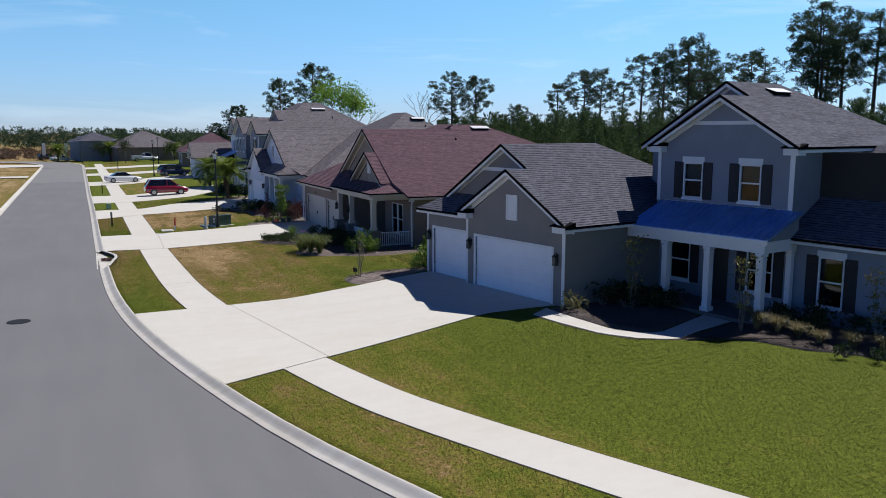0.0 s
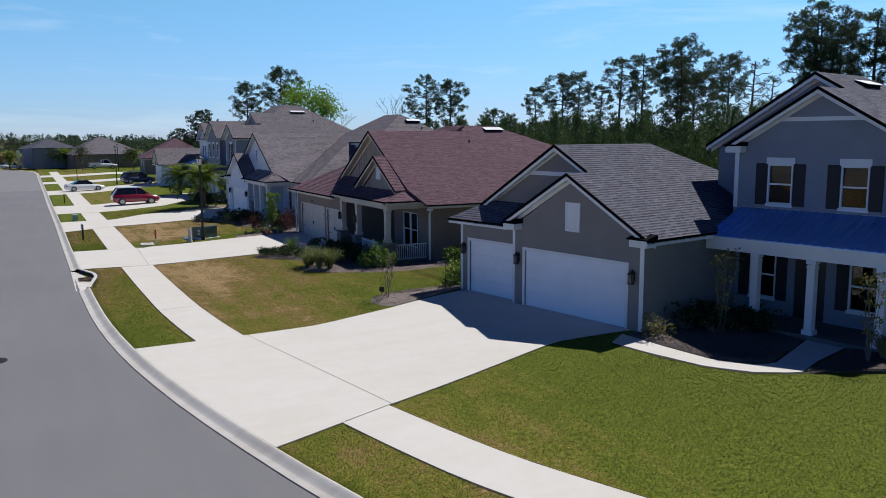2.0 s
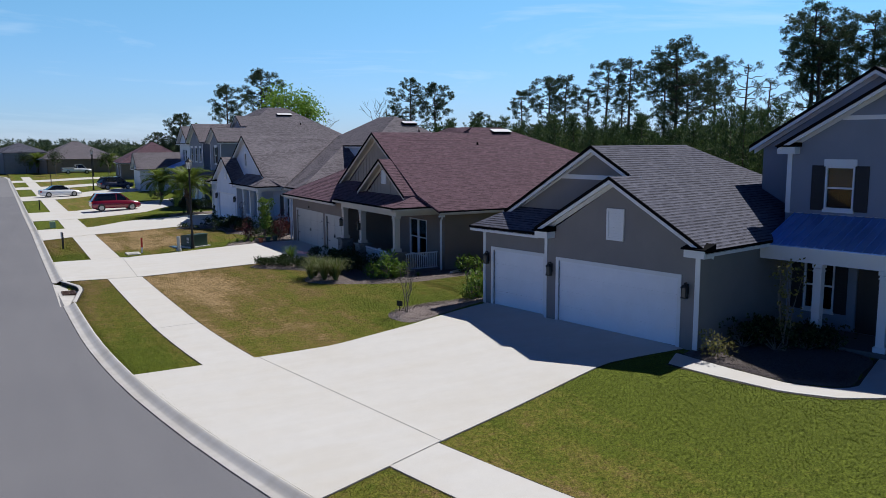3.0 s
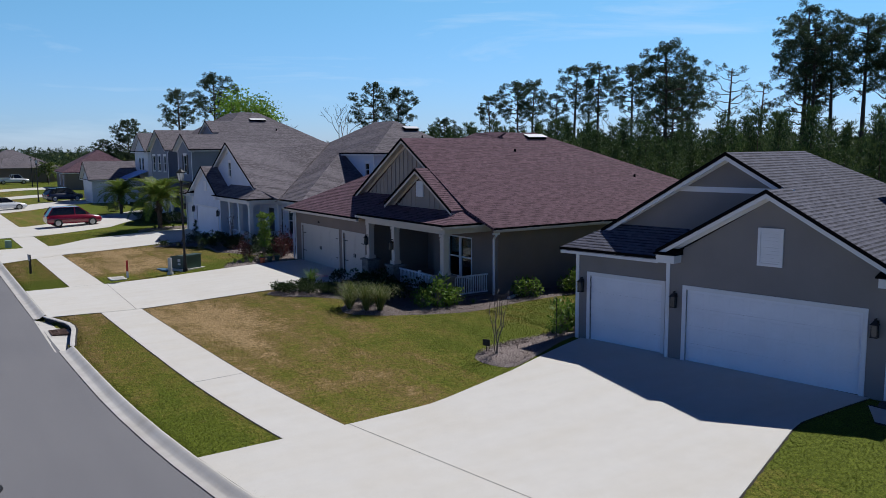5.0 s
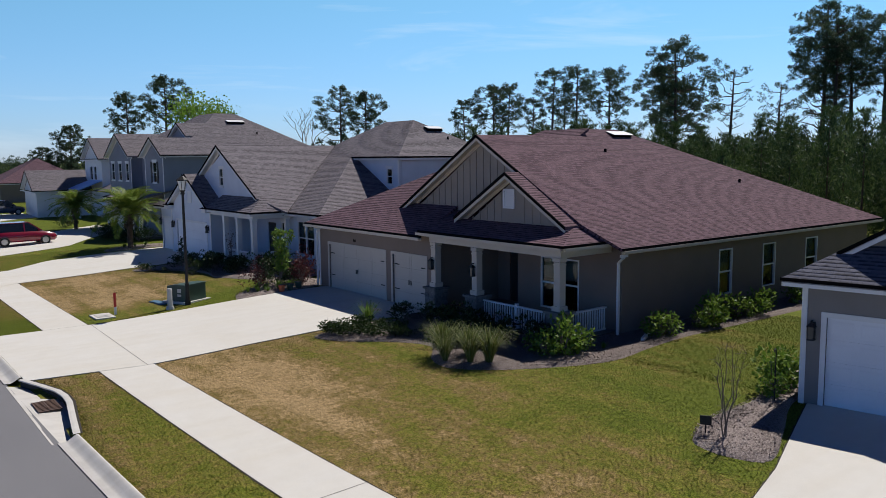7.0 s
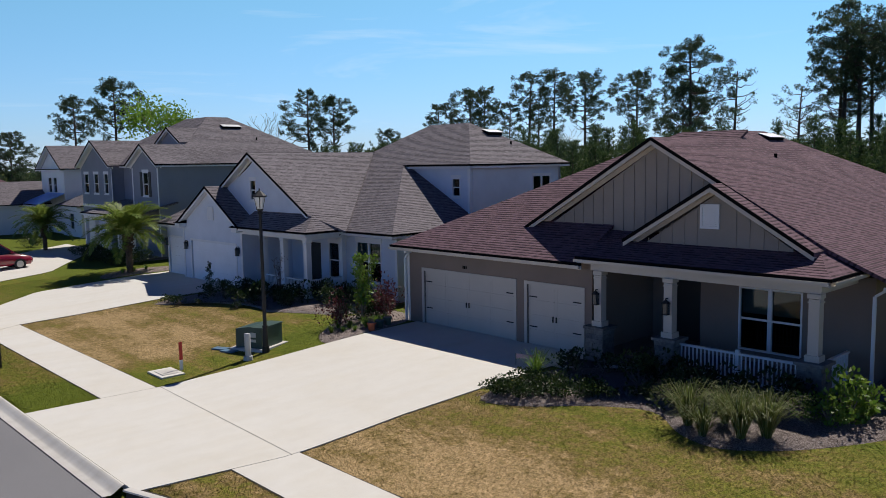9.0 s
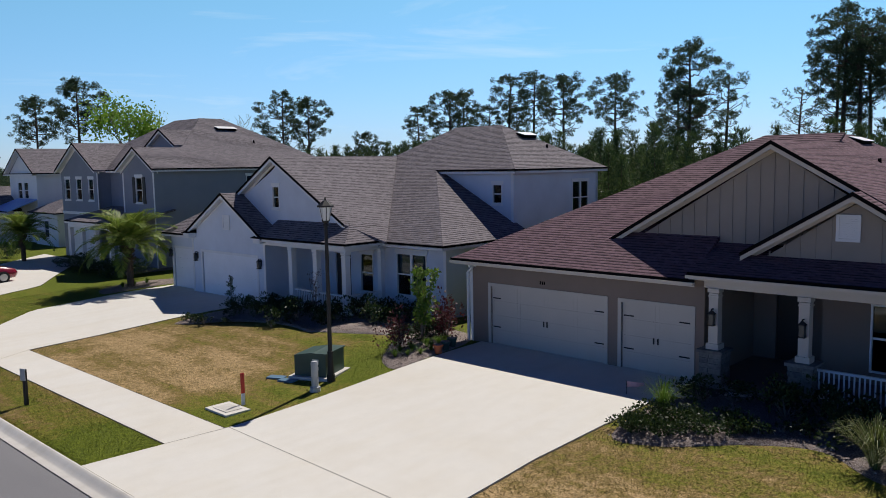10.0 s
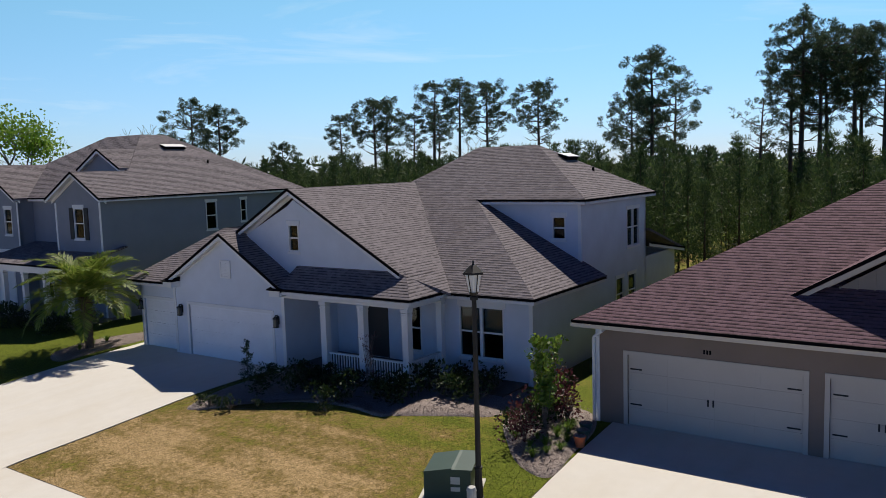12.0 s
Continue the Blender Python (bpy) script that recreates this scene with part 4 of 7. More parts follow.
wall_run(B, north(0.95), -0.12, 19.6, -0.4, 2.95, [], M_TAUPE)
SW = [(7.65, 8.55, 0.7, 2.46), (10.72, 11.68, 0.7, 2.46), (14.1, 15.1, 0.7, 2.46)]
wall_run(B, south(-15.45), 2.0, 19.8, -0.4, 2.95, SW, M_TAUPE)
for w in SW:
    window(B, south(-15.45), *w, head=0, blind=0.5)
wall_run(B, lambda a, b, z: (19.6 + b, a, z), -15.27, 0.95, -0.4, 2.95, [], M_TAUPE)
# porch: recessed entry, front window, side
PW = (-13.55, -11.66, 0.45, 2.36)
wall_run(B, front(2.0), -15.27, -10.4, -0.4, 2.95, [PW], M_TAUPE)
window(B, front(2.0), *PW, head=0.0, blind=0.42, twin=True)
wall_run(B, front(3.2), -10.4, -7.95, -0.4, 2.95, [(-9.75, -8.65, 0.12, 2.3)], M_TAUPE)
part("front_door", box(front(3.2), -9.73, -8.67, -0.12, -0.06, 0.12, 2.3), M_DOORB, B, "dark front door in a deep porch")
wall_run(B, south(-7.95), -0.12, 3.2, -0.4, 2.95, [], M_TAUPE)
wall_run(B, north(-10.4), 2.18, 3.2, -0.4, 2.95, [], M_TAUPE)
slab_part(B, "porch_floor", -0.75, 3.2, -15.2, -7.95, -0.5, 0.12, M_PORCH, "concrete porch floor")
slab_part(B, "porch_ceiling", -0.3, 3.2, -15.0, -7.95, 2.98, 3.03, M_WHITE)
slab_part(B, "porch_beam", -0.45, -0.2, -15.0, -8.0, 2.78, 3.16, M_CREAM, "pale porch beam")
slab_part(B, "porch_beam", -0.2, 2.0, -15.0, -14.75, 2.78, 3.16, M_CREAM, "pale porch beam")
for y in (-8.3, -10.75, -14.85):
    porch_post(B, -0.36, y, -0.05, 2.78, 0.27, 1.02)
for p, q in (((-0.32, -11.05), (-0.32, -12.75)), ((-0.32, -12.85), (-0.32, -14.55)), ((0.0, -14.85), (1.9, -14.85))):
    railing(B, p, q, 0.06, 0.92)
part("newel", box(front(-0.32), -12.85, -12.75, -0.05, 0.05, 0.12, 1.0), M_WHITE, B)
for y in (-8.3, -10.75):
    wall_lantern(B, front(-0.46), y, 1.95)
# gables
FB1, FB2 = front(1.3), front(0.62)
wall_run(B, FB1, -14.0, -4.3, 3.3, 3.55, [], M_TAUPE_B, gable=(-9.23, 6.58))
for i in range(23):
    y = -13.6 + 0.4 * i
    top = 6.53 - 0.6 * abs(y + 9.23)
    if top > 3.7:
        part("batten", box(FB1, y - 0.025, y + 0.025, 0.002, 0.025, 3.5, top), M_TAUPE_B, B)
wall_run(B, FB2, -14.05, -9.15, 3.4, 3.55, [], M_TAUPE_B, gable=(-11.6, 5.17))
for i in range(12):
    y = -13.8 + 0.4 * i
    top = 5.12 - 0.6 * abs(y + 11.6)
    if top > 3.7 and abs(y + 11.45) > 0.4:
        part("batten", box(FB2, y - 0.02, y + 0.02, 0.002, 0.02, 3.5, top), M_TAUPE_B, B)
vent_panel(B, FB2, -11.72, -11.12, 4.17, 4.88)
roof_of(B, [
    [(-0.75, 1.5, 3.0), (-0.75, -7.65, 3.0), (1.4, -7.65, 4.122), (1.4, -9.23, 4.122), (7.3, -9.23, 7.2), (7.3, -6.55, 7.2)],
    [(-0.75, 1.5, 3.0), (7.3, -6.55, 7.2), (9.7, -6.55, 7.2), (20.2, 1.5, 3.0)],
    [(0.92, -9.23, 6.86), (6.7, -9.23, 6.88), (7.3, -8.7, 7.19), (9.7, -8.7, 7.19), (20.2, -15.9, 3.0), (1.45, -15.9, 3.0), (0.92, -14.6, 3.75)],
    [(7.3, -6.55, 7.2), (7.3, -8.7, 7.19), (9.7, -8.7, 7.19), (9.7, -6.55, 7.2)],
    [(20.2, 1.5, 3.0), (9.7, -6.55, 7.2), (9.7, -8.7, 7.19), (20.2, -15.9, 3.0)],
    [(0.92, -9.23, 6.86), (6.7, -9.23, 6.88), (1.3, -3.75, 3.66), (0.92, -3.75, 3.66)],
    [(0.22, -11.6, 5.47), (1.4, -11.6, 5.47), (1.4, -8.72, 3.74), (0.22, -8.72, 3.74)],
    [(0.22, -11.6, 5.47), (1.4, -11.6, 5.47), (1.4, -14.52, 3.71), (0.22, -14.52, 3.71)],
    [(-0.7, -7.6, 3.2), (-0.7, -15.3, 3.2), (1.38, -14.1, 3.92), (1.38, -7.6, 3.92)],
    [(-0.7, -15.3, 3.2), (1.38, -14.1, 3.92), (2.5, -14.5, 3.75), (2.5, -15.3, 3.2)],
], M_SH_RED, "brown-red asphalt shingle roof")
rake(B, (0.92, -3.75, 3.66), (0.92, -9.23, 6.86), (-1, 0))
rake(B, (0.92, -11.75, 5.39), (0.92, -9.23, 6.86), (-1, 0))
rake(B, (0.22, -8.72, 3.74), (0.22, -11.6, 5.47), (-1, 0))
rake(B, (0.22, -14.52, 3.71), (0.22, -11.6, 5.47), (-1, 0))
eave(B, (-0.75, 1.5, 3.0), (-0.75, -7.85, 3.0), (-1, 0), True)
eave(B, (-0.7, -7.6, 3.2), (-0.7, -15.3, 3.2), (-1, 0), True)
eave(B, (-0.7, -15.3, 3.2), (1.6, -15.3, 3.2), (0, -1), True)
eave(B, (1.45, -15.9, 3.0), (20.2, -15.9, 3.0), (0, -1), True)
eave(B, (-0.75, 1.5, 3.0), (20.2, 1.5, 3.0), (0, 1))
for x, y, rot in ((1.75, -15.5, 0), (-0.42, 0.99, 0)):
    bm = bmesh.new()
    F = lambda a, b, z: (x + a, y + b, z)
    bx(bm, F, -0.04, 0.04, -0.05, 0.03, -0.2, 2.5)
    bx(bm, F, -0.3, 0.04, -0.38, -0.3, 2.72, 2.8)
    strip(bm, (x - 0.1, y - 0.34, 2.72), (x, y - 0.01, 2.5), (1, 0), -0.04, 0.04, -0.04, 0.04)
    part("downpipe", bm, M_WHITE, B, "white downpipe")
roof_vent(B, (9.4, -9.1, 6.93), (1, 0), 0.56, 1.3)
for x, y in ((7.0, -10.4), (13.2, -12.8)):
    vent_pipe(B, x, y, 3.0 + 0.573 * (15.9 + y) + 0.05)

slab_part(B, "floor_slab", 0.0, 19.5, -15.2, 0.8, -0.3, 0.08, M_INFLOOR)
# dark sheets added behind front and side windows in place of unlit rooms
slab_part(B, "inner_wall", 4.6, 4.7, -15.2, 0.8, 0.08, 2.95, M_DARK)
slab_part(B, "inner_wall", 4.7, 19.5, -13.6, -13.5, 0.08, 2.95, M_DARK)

TRIM[0] = M_WHITE

# ---- pale grey house with an upper storey behind ----
C = house_frame(15.84, 71.83, 0.45, 1.0, "pale grey house with white porch and weathered grey shingle roof")
FC = front(-0.75)
wall_run(C, FC, -0.95, 5.6, -0.4, 3.0, [(-0.26, 4.66, -0.02, 2.13)], M_BLUEG, gable=(2.14, 4.9))
garage_door(C, FC, -0.26, 4.66, 2.13, M_DOOR_W)
FC1 = front(-0.5)
wall_run(C, FC1, 5.6, 8.3, -0.4, 3.0, [(5.85, 8.05, -0.02, 2.13)], M_BLUEG)
garage_door(C, FC1, 5.85, 8.05, 2.13, M_DOOR_W)
wall_run(C, north(8.3), -0.5, 12, -0.4, 3.0, [], M_BLUEG)
wall_run(C, south(-0.95), -0.57, 2.2, -0.4, 3.0, [], M_BLUEG)
trim(C, FC, -0.98, -0.82, -0.1, 2.9)
trim(C, FC, 5.48, 5.62, -0.1, 2.9)
wall_run(C, north(5.6), -0.75, -0.3, -0.4, 3.0, [], M_BLUEG, 0.1)
vent_panel(C, FC, 1.93, 2.55, 3.36, 4.08)
for F, a in ((FC, -0.6), (FC, 5.12), (FC1, 8.18)):
    wall_lantern(C, F, a, 1.85)
# upper front gable
FC2 = front(0.1)
GW = (-1.06, -0.5, 4.45, 5.5)
wall_run(C, FC2, -6.0, 4.5, 3.3, 3.75, [], M_BLUEG)
bm = bmesh.new()
for o in ([(-6.0, 3.75), (GW[0], 3.75), (GW[0], 6.3), ], [(GW[1], 3.75), (4.5, 3.75), (GW[1], 6.2)], [(GW[0], 3.75), (GW[1], 3.75), (GW[1], GW[2]), (GW[0], GW[2])], [(GW[0], GW[3]), (GW[1], GW[3]), (GW[1], 6.2), (-0.84, 6.45), (GW[0], 6.3)]):
    prism(bm, FC2, o, -0.18, 0)
part("gable_wall", bm, M_BLUEG, C)
window(C, FC2, *GW, head=0.15, blind=0.0)
# porch with entry
FP = front(2.2)
PW = [(-3.6, -2.5, 0.12, 2.25), (-5.2, -4.3, 0.55, 2.35)]
wall_run(C, FP, -6.3, -0.85, -0.4, 3.0, PW, M_BLUEG)
part("front_door", box(FP, -3.58, -2.52, -0.12, -0.06, 0.12, 2.25), M_DOORB, C, "dark front door on the porch")
window(C, FP, *PW[1], blind=0.0)
SWN = (1.72, 2.02, 0.55, 2.35)
slab_part(C, "porch_floor", -0.95, 2.2, -7.0, -0.85, -0.5, 0.12, M_PORCH, "concrete porch floor")
slab_part(C, "porch_beam", -0.82, -0.58, -6.85, -0.97, 2.8, 3.08, M_WHITE, "white porch beam")
slab_part(C, "porch_beam", -0.58, 1.7, -6.85, -6.6, 2.8, 3.08, M_WHITE, "white porch beam")
slab_part(C, "porch_ceiling", -0.58, 2.2, -6.6, -0.97, 3.0, 3.04, M_WHITE)
for y in (-2.98, -4.77, -6.7):
    porch_post(C, -0.7, y, 0.1, 2.8, 0.26)
porch_post(C, 1.3, -6.7, 0.1, 2.8, 0.22)
for p, q in (((-0.7, -3.13), (-0.7, -4.62)), ((-0.7, -4.92), (-0.7, -6.55)), ((-0.55, -6.7), (1.18, -6.7))):
    railing(C, p, q, 0.1, 0.95)
# bay with the twin window
FQ = front(1.7)
BW = (-9.1, -7.25, 0.75, 2.6)
wall_run(C, FQ, -10.2, -6.3, -0.4, 3.05, [BW], M_BLUEG)
window(C, FQ, *BW, head=0.2, blind=0.5, twin=True)
trim(C, FQ, -10.23, -10.08, -0.1, 2.95)
wall_run(C, south(-10.2), 1.88, 7.2, -0.4, 3.05, [], M_BLUEG)
# upper storey
FU = front(7.0)
UW = (-8.95, -8.35, 4.5, 5.42)
wall_run(C, FU, -9.6, -4.6, 3.0, 6.02, [UW], M_BLUEG)
window(C, FU, *UW, head=0.16, blind=0.0)
UH = [(11.8, 13.3, 3.75, 5.45), (10.5, 11.4, 1.0, 2.5), (11.9, 12.9, 1.0, 2.5)]
wall_run(C, south(-9.6), 7.2, 14.2, -0.4, 6.02, UH, M_BLUEG)
for w in UH:
    window(C, south(-9.6), *w, head=0.12, blind=0.0, twin=w[2] > 3)
trim(C, FU, -9.63, -9.48, 3.3, 5.9)
wall_run(C, lambda a, b, z: (14.2 + b, a, z), -9.6, 8.3, -0.4, 6.02, [], M_BLUEG)
wall_run(C, south(-9.4), 14.2, 19.0, -0.4, 3.0, [], M_BLUEG)
wall_run(C, lambda a, b, z: (19.0 + b, a, z), -9.4, 2.0, -0.4, 3.0, [], M_BLUEG)
roof_of(C, [
    # garage gable
    [(-1.1, 2.14, 5.17), (2.6, 2.14, 5.17), (2.6, -1.2, 3.13), (-1.1, -1.2, 3.13)],
    [(-1.1, 2.14, 5.17), (2.6, 2.14, 5.17), (2.6, 5.75, 3.1), (-1.1, 5.75, 3.1)],
    # skirt over the small door
    [(-0.9, 8.7, 2.98), (-0.9, 5.6, 2.98), (3.0, 5.6, 5.0), (3.0, 6.6, 5.0)],
    [(-0.9, 8.7, 2.98), (3.0, 6.6, 5.0), (12.0, 6.6, 5.0), (12.0, 8.7, 2.98)],
    # front cross gable
    [(-0.2, -0.84, 6.88), (8.0, -0.84, 6.88), (1.0, -7.4, 3.15), (0.9, -7.4, 3.15), (-0.2, -6.05, 3.9)],
    [(-0.2, -0.84, 6.88), (10.0, -0.84, 6.88), (10.0, 6.6, 2.65), (-0.2, 4.9, 3.6)],
    # big west slope up to the ridge
    [(1.1, -10.6, 3.1), (6.7, -5.0, 6.1), (6.7, -9.95, 6.1), (11.0, -5.7, 8.4), (11.0, -2.5, 8.4), (8.2, -0.6, 6.9), (0.9, -7.0, 3.0), (1.1, -7.0, 3.1)],
    [(1.1, -10.6, 3.1), (7.2, -10.6, 3.1), (7.2, -4.7, 6.26), (6.7, -5.0, 6.1)],
    [(6.7, -9.95, 6.1), (14.6, -9.95, 6.1), (11.0, -5.7, 8.4)],
    [(14.6, -9.95, 6.1), (14.6, 2.0, 6.1), (11.0, -2.5, 8.4), (11.0, -5.7, 8.4)],
    [(11.0, -2.5, 8.4), (8.2, -0.6, 6.9), (8.2, 2.0, 6.1), (14.6, 2.0, 6.1)],
    # porch
    [(-1.1, -7.15, 3.17), (-1.1, -0.9, 3.17), (0.12, -0.9, 3.92), (0.12, -6.1, 3.92)],
    [(-1.1, -7.15, 3.17), (0.12, -6.1, 3.92), (1.5, -6.1, 3.92), (1.5, -7.15, 3.17)],
    # low rear roof
    [(14.2, -9.8, 4.4), (14.2, 2.0, 4.4), (19.4, 2.0, 3.0), (19.4, -9.8, 3.0)],
], M_SH_WARM, "weathered grey-brown asphalt shingle roof")
rake(C, (-1.1, 5.75, 3.1), (-1.1, 2.14, 5.17), (-1, 0))
rake(C, (-1.1, -1.2, 3.13), (-1.1, 2.14, 5.17), (-1, 0))
rake(C, (-0.2, 3.2, 4.55), (-0.2, -0.84, 6.88), (-1, 0))
rake(C, (-0.2, -6.05, 3.9), (-0.2, -0.84, 6.88), (-1, 0))
eave(C, (-0.9, 8.7, 2.98), (-0.9, 5.6, 2.98), (-1, 0))
eave(C, (1.1, -10.6, 3.1), (1.1, -7.0, 3.1), (-1, 0))
eave(C, (1.1, -10.6, 3.1), (7.0, -10.6, 3.1), (0, -1))
eave(C, (-1.1, -7.15, 3.17), (-1.1, -0.9, 3.17), (-1, 0))
eave(C, (-1.1, -7.15, 3.17), (1.12, -7.15, 3.17), (0, -1))
eave(C, (6.7, -9.95, 6.1), (6.7, -5.0, 6.1), (-1, 0))
eave(C, (6.7, -9.95, 6.1), (14.6, -9.95, 6.1), (0, -1))
eave(C, (14.2, -9.8, 3.75), (19.4, -9.8, 3.0), (0, -1))
eave_return(C, FC, -1.15, -0.6, 3.18)
eave_return(C, FC, 5.2, 5.75, 3.15)
roof_vent(C, (11.6, -6.9, 7.82), (1, 0), 0.54, 1.2)
vent_pipe(C, 11.9, -8.0, 7.2)

slab_part(C, "floor_slab", 0.0, 14.0, -10.0, 8.2, -0.3, 0.08, M_INFLOOR)
slab_part(C, "upper_floor", 7.2, 14.0, -9.4, 2.0, 3.0, 3.2, M_DARK)
# added dark sheets behind the panes, for the gloom of the rooms
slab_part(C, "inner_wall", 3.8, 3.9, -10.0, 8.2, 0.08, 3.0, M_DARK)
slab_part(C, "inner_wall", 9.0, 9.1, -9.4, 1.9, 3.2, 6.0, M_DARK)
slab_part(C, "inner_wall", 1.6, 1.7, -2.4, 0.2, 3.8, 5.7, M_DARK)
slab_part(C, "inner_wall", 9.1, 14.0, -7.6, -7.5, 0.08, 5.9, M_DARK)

# ---- further houses ----
D = house_frame(17.8, 87.3, 0.45, 1.0, "grey two-storey house with three front gables and a columned porch")
FD1, FD2, FD3 = front(0.0), front(0.3), front(1.2)
dw = (1.38, 2.32, 4.27, 5.9)
wall_run(D, FD1, -0.2, 4.1, -0.3, 6.3, [dw], M_DKGREY, gable=(1.75, 7.65))
window(D, FD1, *dw, head=0.2, shutters=0.38, blind=0.0)
tw = [(9.36, 10.22, 4.28, 5.82), (11.36, 12.32, 4.28, 5.82), (13.42, 14.38, 4.28, 5.82)]
gd = (9.6, 14.2, -0.02, 2.13)
wall_run(D, FD2, 8.6, 15.0, -0.3, 6.3, tw + [gd], M_DKGREY, gable=(11.75, 8.2))
for w in tw:
    window(D, FD2, *w, head=0.18, blind=0.4)
garage_door(D, FD2, 9.6, 14.2, 2.13, M_DOOR_W)
pw = [(1.2, 2.2, 0.5, 2.3), (5.2, 6.2, 0.12, 2.3), (7.0, 8.0, 0.5, 2.3)]
wall_run(D, FD3, 4.1, 8.6, -0.3, 6.3, pw[1:], M_DKGREY)
window(D, FD3, *pw[2], blind=0.0)
part("front_door", box(FD3, 5.22, 6.18, -0.12, -0.06, 0.12, 2.3), M_DOORB, D, "dark front door")
wall_run(D, south(-0.2), 0.18, 14.0, -0.3, 6.3, [(6.72, 7.52, 4.26, 5.9), (9.36, 9.86, 4.58, 5.93)], M_DKGREY)
window(D, south(-0.2), 6.72, 7.52, 4.26, 5.9, head=0.14, blind=0.0)
window(D, south(-0.2), 9.36, 9.86, 4.58, 5.93, head=0.14, blind=0.0)
wall_run(D, north(15.0), 0.5, 14.0, -0.3, 6.3, [], M_DKGREY)
wall_run(D, lambda a, b, z: (14.0 + b, a, z), -0.2, 15.0, -0.3, 6.3, [], M_DKGREY)
wall_run(D, north(4.1), 0.0, 1.4, -0.3, 6.3, [], M_DKGREY, 0.15)
wall_run(D, south(8.6), 0.3, 1.4, -0.3, 6.3, [], M_DKGREY, 0.15)
trim(D, FD1, -0.2, -0.06, -0.1, 6.2)
trim(D, FD1, 3.96, 4.1, 3.4, 6.2)
trim(D, FD2, 8.6, 8.74, 3.2, 6.2)
part("wall_band", box(FD2, 8.6, 15.0, 0.003, 0.04, 3.2, 3.4), M_WHITE, D)
roof_of(D, [
    [(-0.4, 1.72, 7.85), (3.0, 1.72, 7.85), (3.0, 4.4, 6.42), (-0.4, 4.4, 6.42)],
    [(-0.1, 11.72, 8.42), (5.0, 11.72, 8.42), (5.0, 8.3, 6.43), (-0.1, 8.3, 6.43)],
    [(-0.1, 11.72, 8.42), (5.0, 11.72, 8.42), (5.0, 15.2, 6.43), (-0.1, 15.2, 6.43)],
    [(-0.4, -0.75, 6.43), (14.5, -0.75, 6.43), (8.6, 5.7, 10.1), (6.8, 5.7, 10.1), (3.1, 1.74, 7.85), (-0.4, 1.74, 7.85)],
    [(0.75, -0.75, 6.43), (6.8, 5.7, 10.1), (6.8, 9.3, 10.1), (0.75, 15.4, 6.43)],
    [(6.8, 5.7, 10.1), (8.6, 5.7, 10.1), (8.6, 9.3, 10.1), (6.8, 9.3, 10.1)],
    [(6.8, 9.3, 10.1), (8.6, 9.3, 10.1), (14.5, 15.4, 6.43), (0.75, 15.4, 6.43)],
    [(8.6, 5.7, 10.1), (14.5, -0.75, 6.43), (14.5, 15.4, 6.43), (8.6, 9.3, 10.1)],
    [(2.7, 4.1, 9.14), (5.4, 4.1, 9.14), (3.6, 6.25, 8.0), (2.7, 6.25, 8.0)],
    [(2.7, 4.1, 9.14), (5.4, 4.1, 9.14), (3.6, 2.05, 8.0), (2.7, 2.05, 8.0)],
    [(-2.2, -0.5, 3.05), (-2.2, 8.6, 3.05), (1.2, 8.6, 3.85), (1.2, -0.5, 3.85)],
], M_SH_WARM, "weathered grey-brown asphalt shingle roof")
part("gable_wall", prism(bmesh.new(), front(3.0), [(2.2, 7.2), (6.1, 7.2), (6.1, 7.98), (4.1, 9.0), (2.2, 7.98)], -0.1, 0), M_DKGREY, D)
for p, q in (((-0.4, -0.75, 6.43), (-0.4, 1.72, 7.85)), ((-0.4, 4.4, 6.42), (-0.4, 1.72, 7.85)), ((-0.1, 8.3, 6.43), (-0.1, 11.72, 8.42)), ((-0.1, 15.2, 6.43), (-0.1, 11.72, 8.42)), ((2.7, 2.05, 8.0), (2.7, 4.1, 9.14)), ((2.7, 6.25, 8.0), (2.7, 4.1, 9.14))):
    rake(D, p, q, (-1, 0))
eave(D, (-0.4, -0.75, 6.45), (14.5, -0.75, 6.43), (0, -1))
eave(D, (0.75, 4.4, 6.43), (0.75, 8.3, 6.43), (-1, 0))
eave(D, (-2.2, -0.5, 3.05), (-2.2, 8.6, 3.05), (-1, 0))
slab_part(D, "porch_beam", -2.0, -1.75, -0.3, 8.5, 2.6, 2.94, M_WHITE)
slab_part(D, "porch_floor", -2.1, 1.2, -0.3, 8.6, -0.4, 0.12, M_PORCH)
for y in (0.0, 2.2, 4.3, 6.4, 8.3):
    porch_post(D, -1.88, y, 0.12, 2.6, 0.24)
roof_vent(D, (8.0, 4.2, 9.29), (1, 0), 0.57, 1.6)
vent_pipe(D, 9.2, 2.4, 8.3)
# dark sheets added for unlit rooms, behind the front and south windows
slab_part(D, "inner_wall", 3.0, 3.1, 0.2, 14.8, 0.1, 6.1, M_DARK)
slab_part(D, "inner_wall", 3.1, 13.8, 2.0, 2.1, 0.1, 6.1, M_DARK)
slab_part(D, "floor_slab", 0.4, 13.8, 0.2, 14.8, -0.2, 0.08, M_INFLOOR)


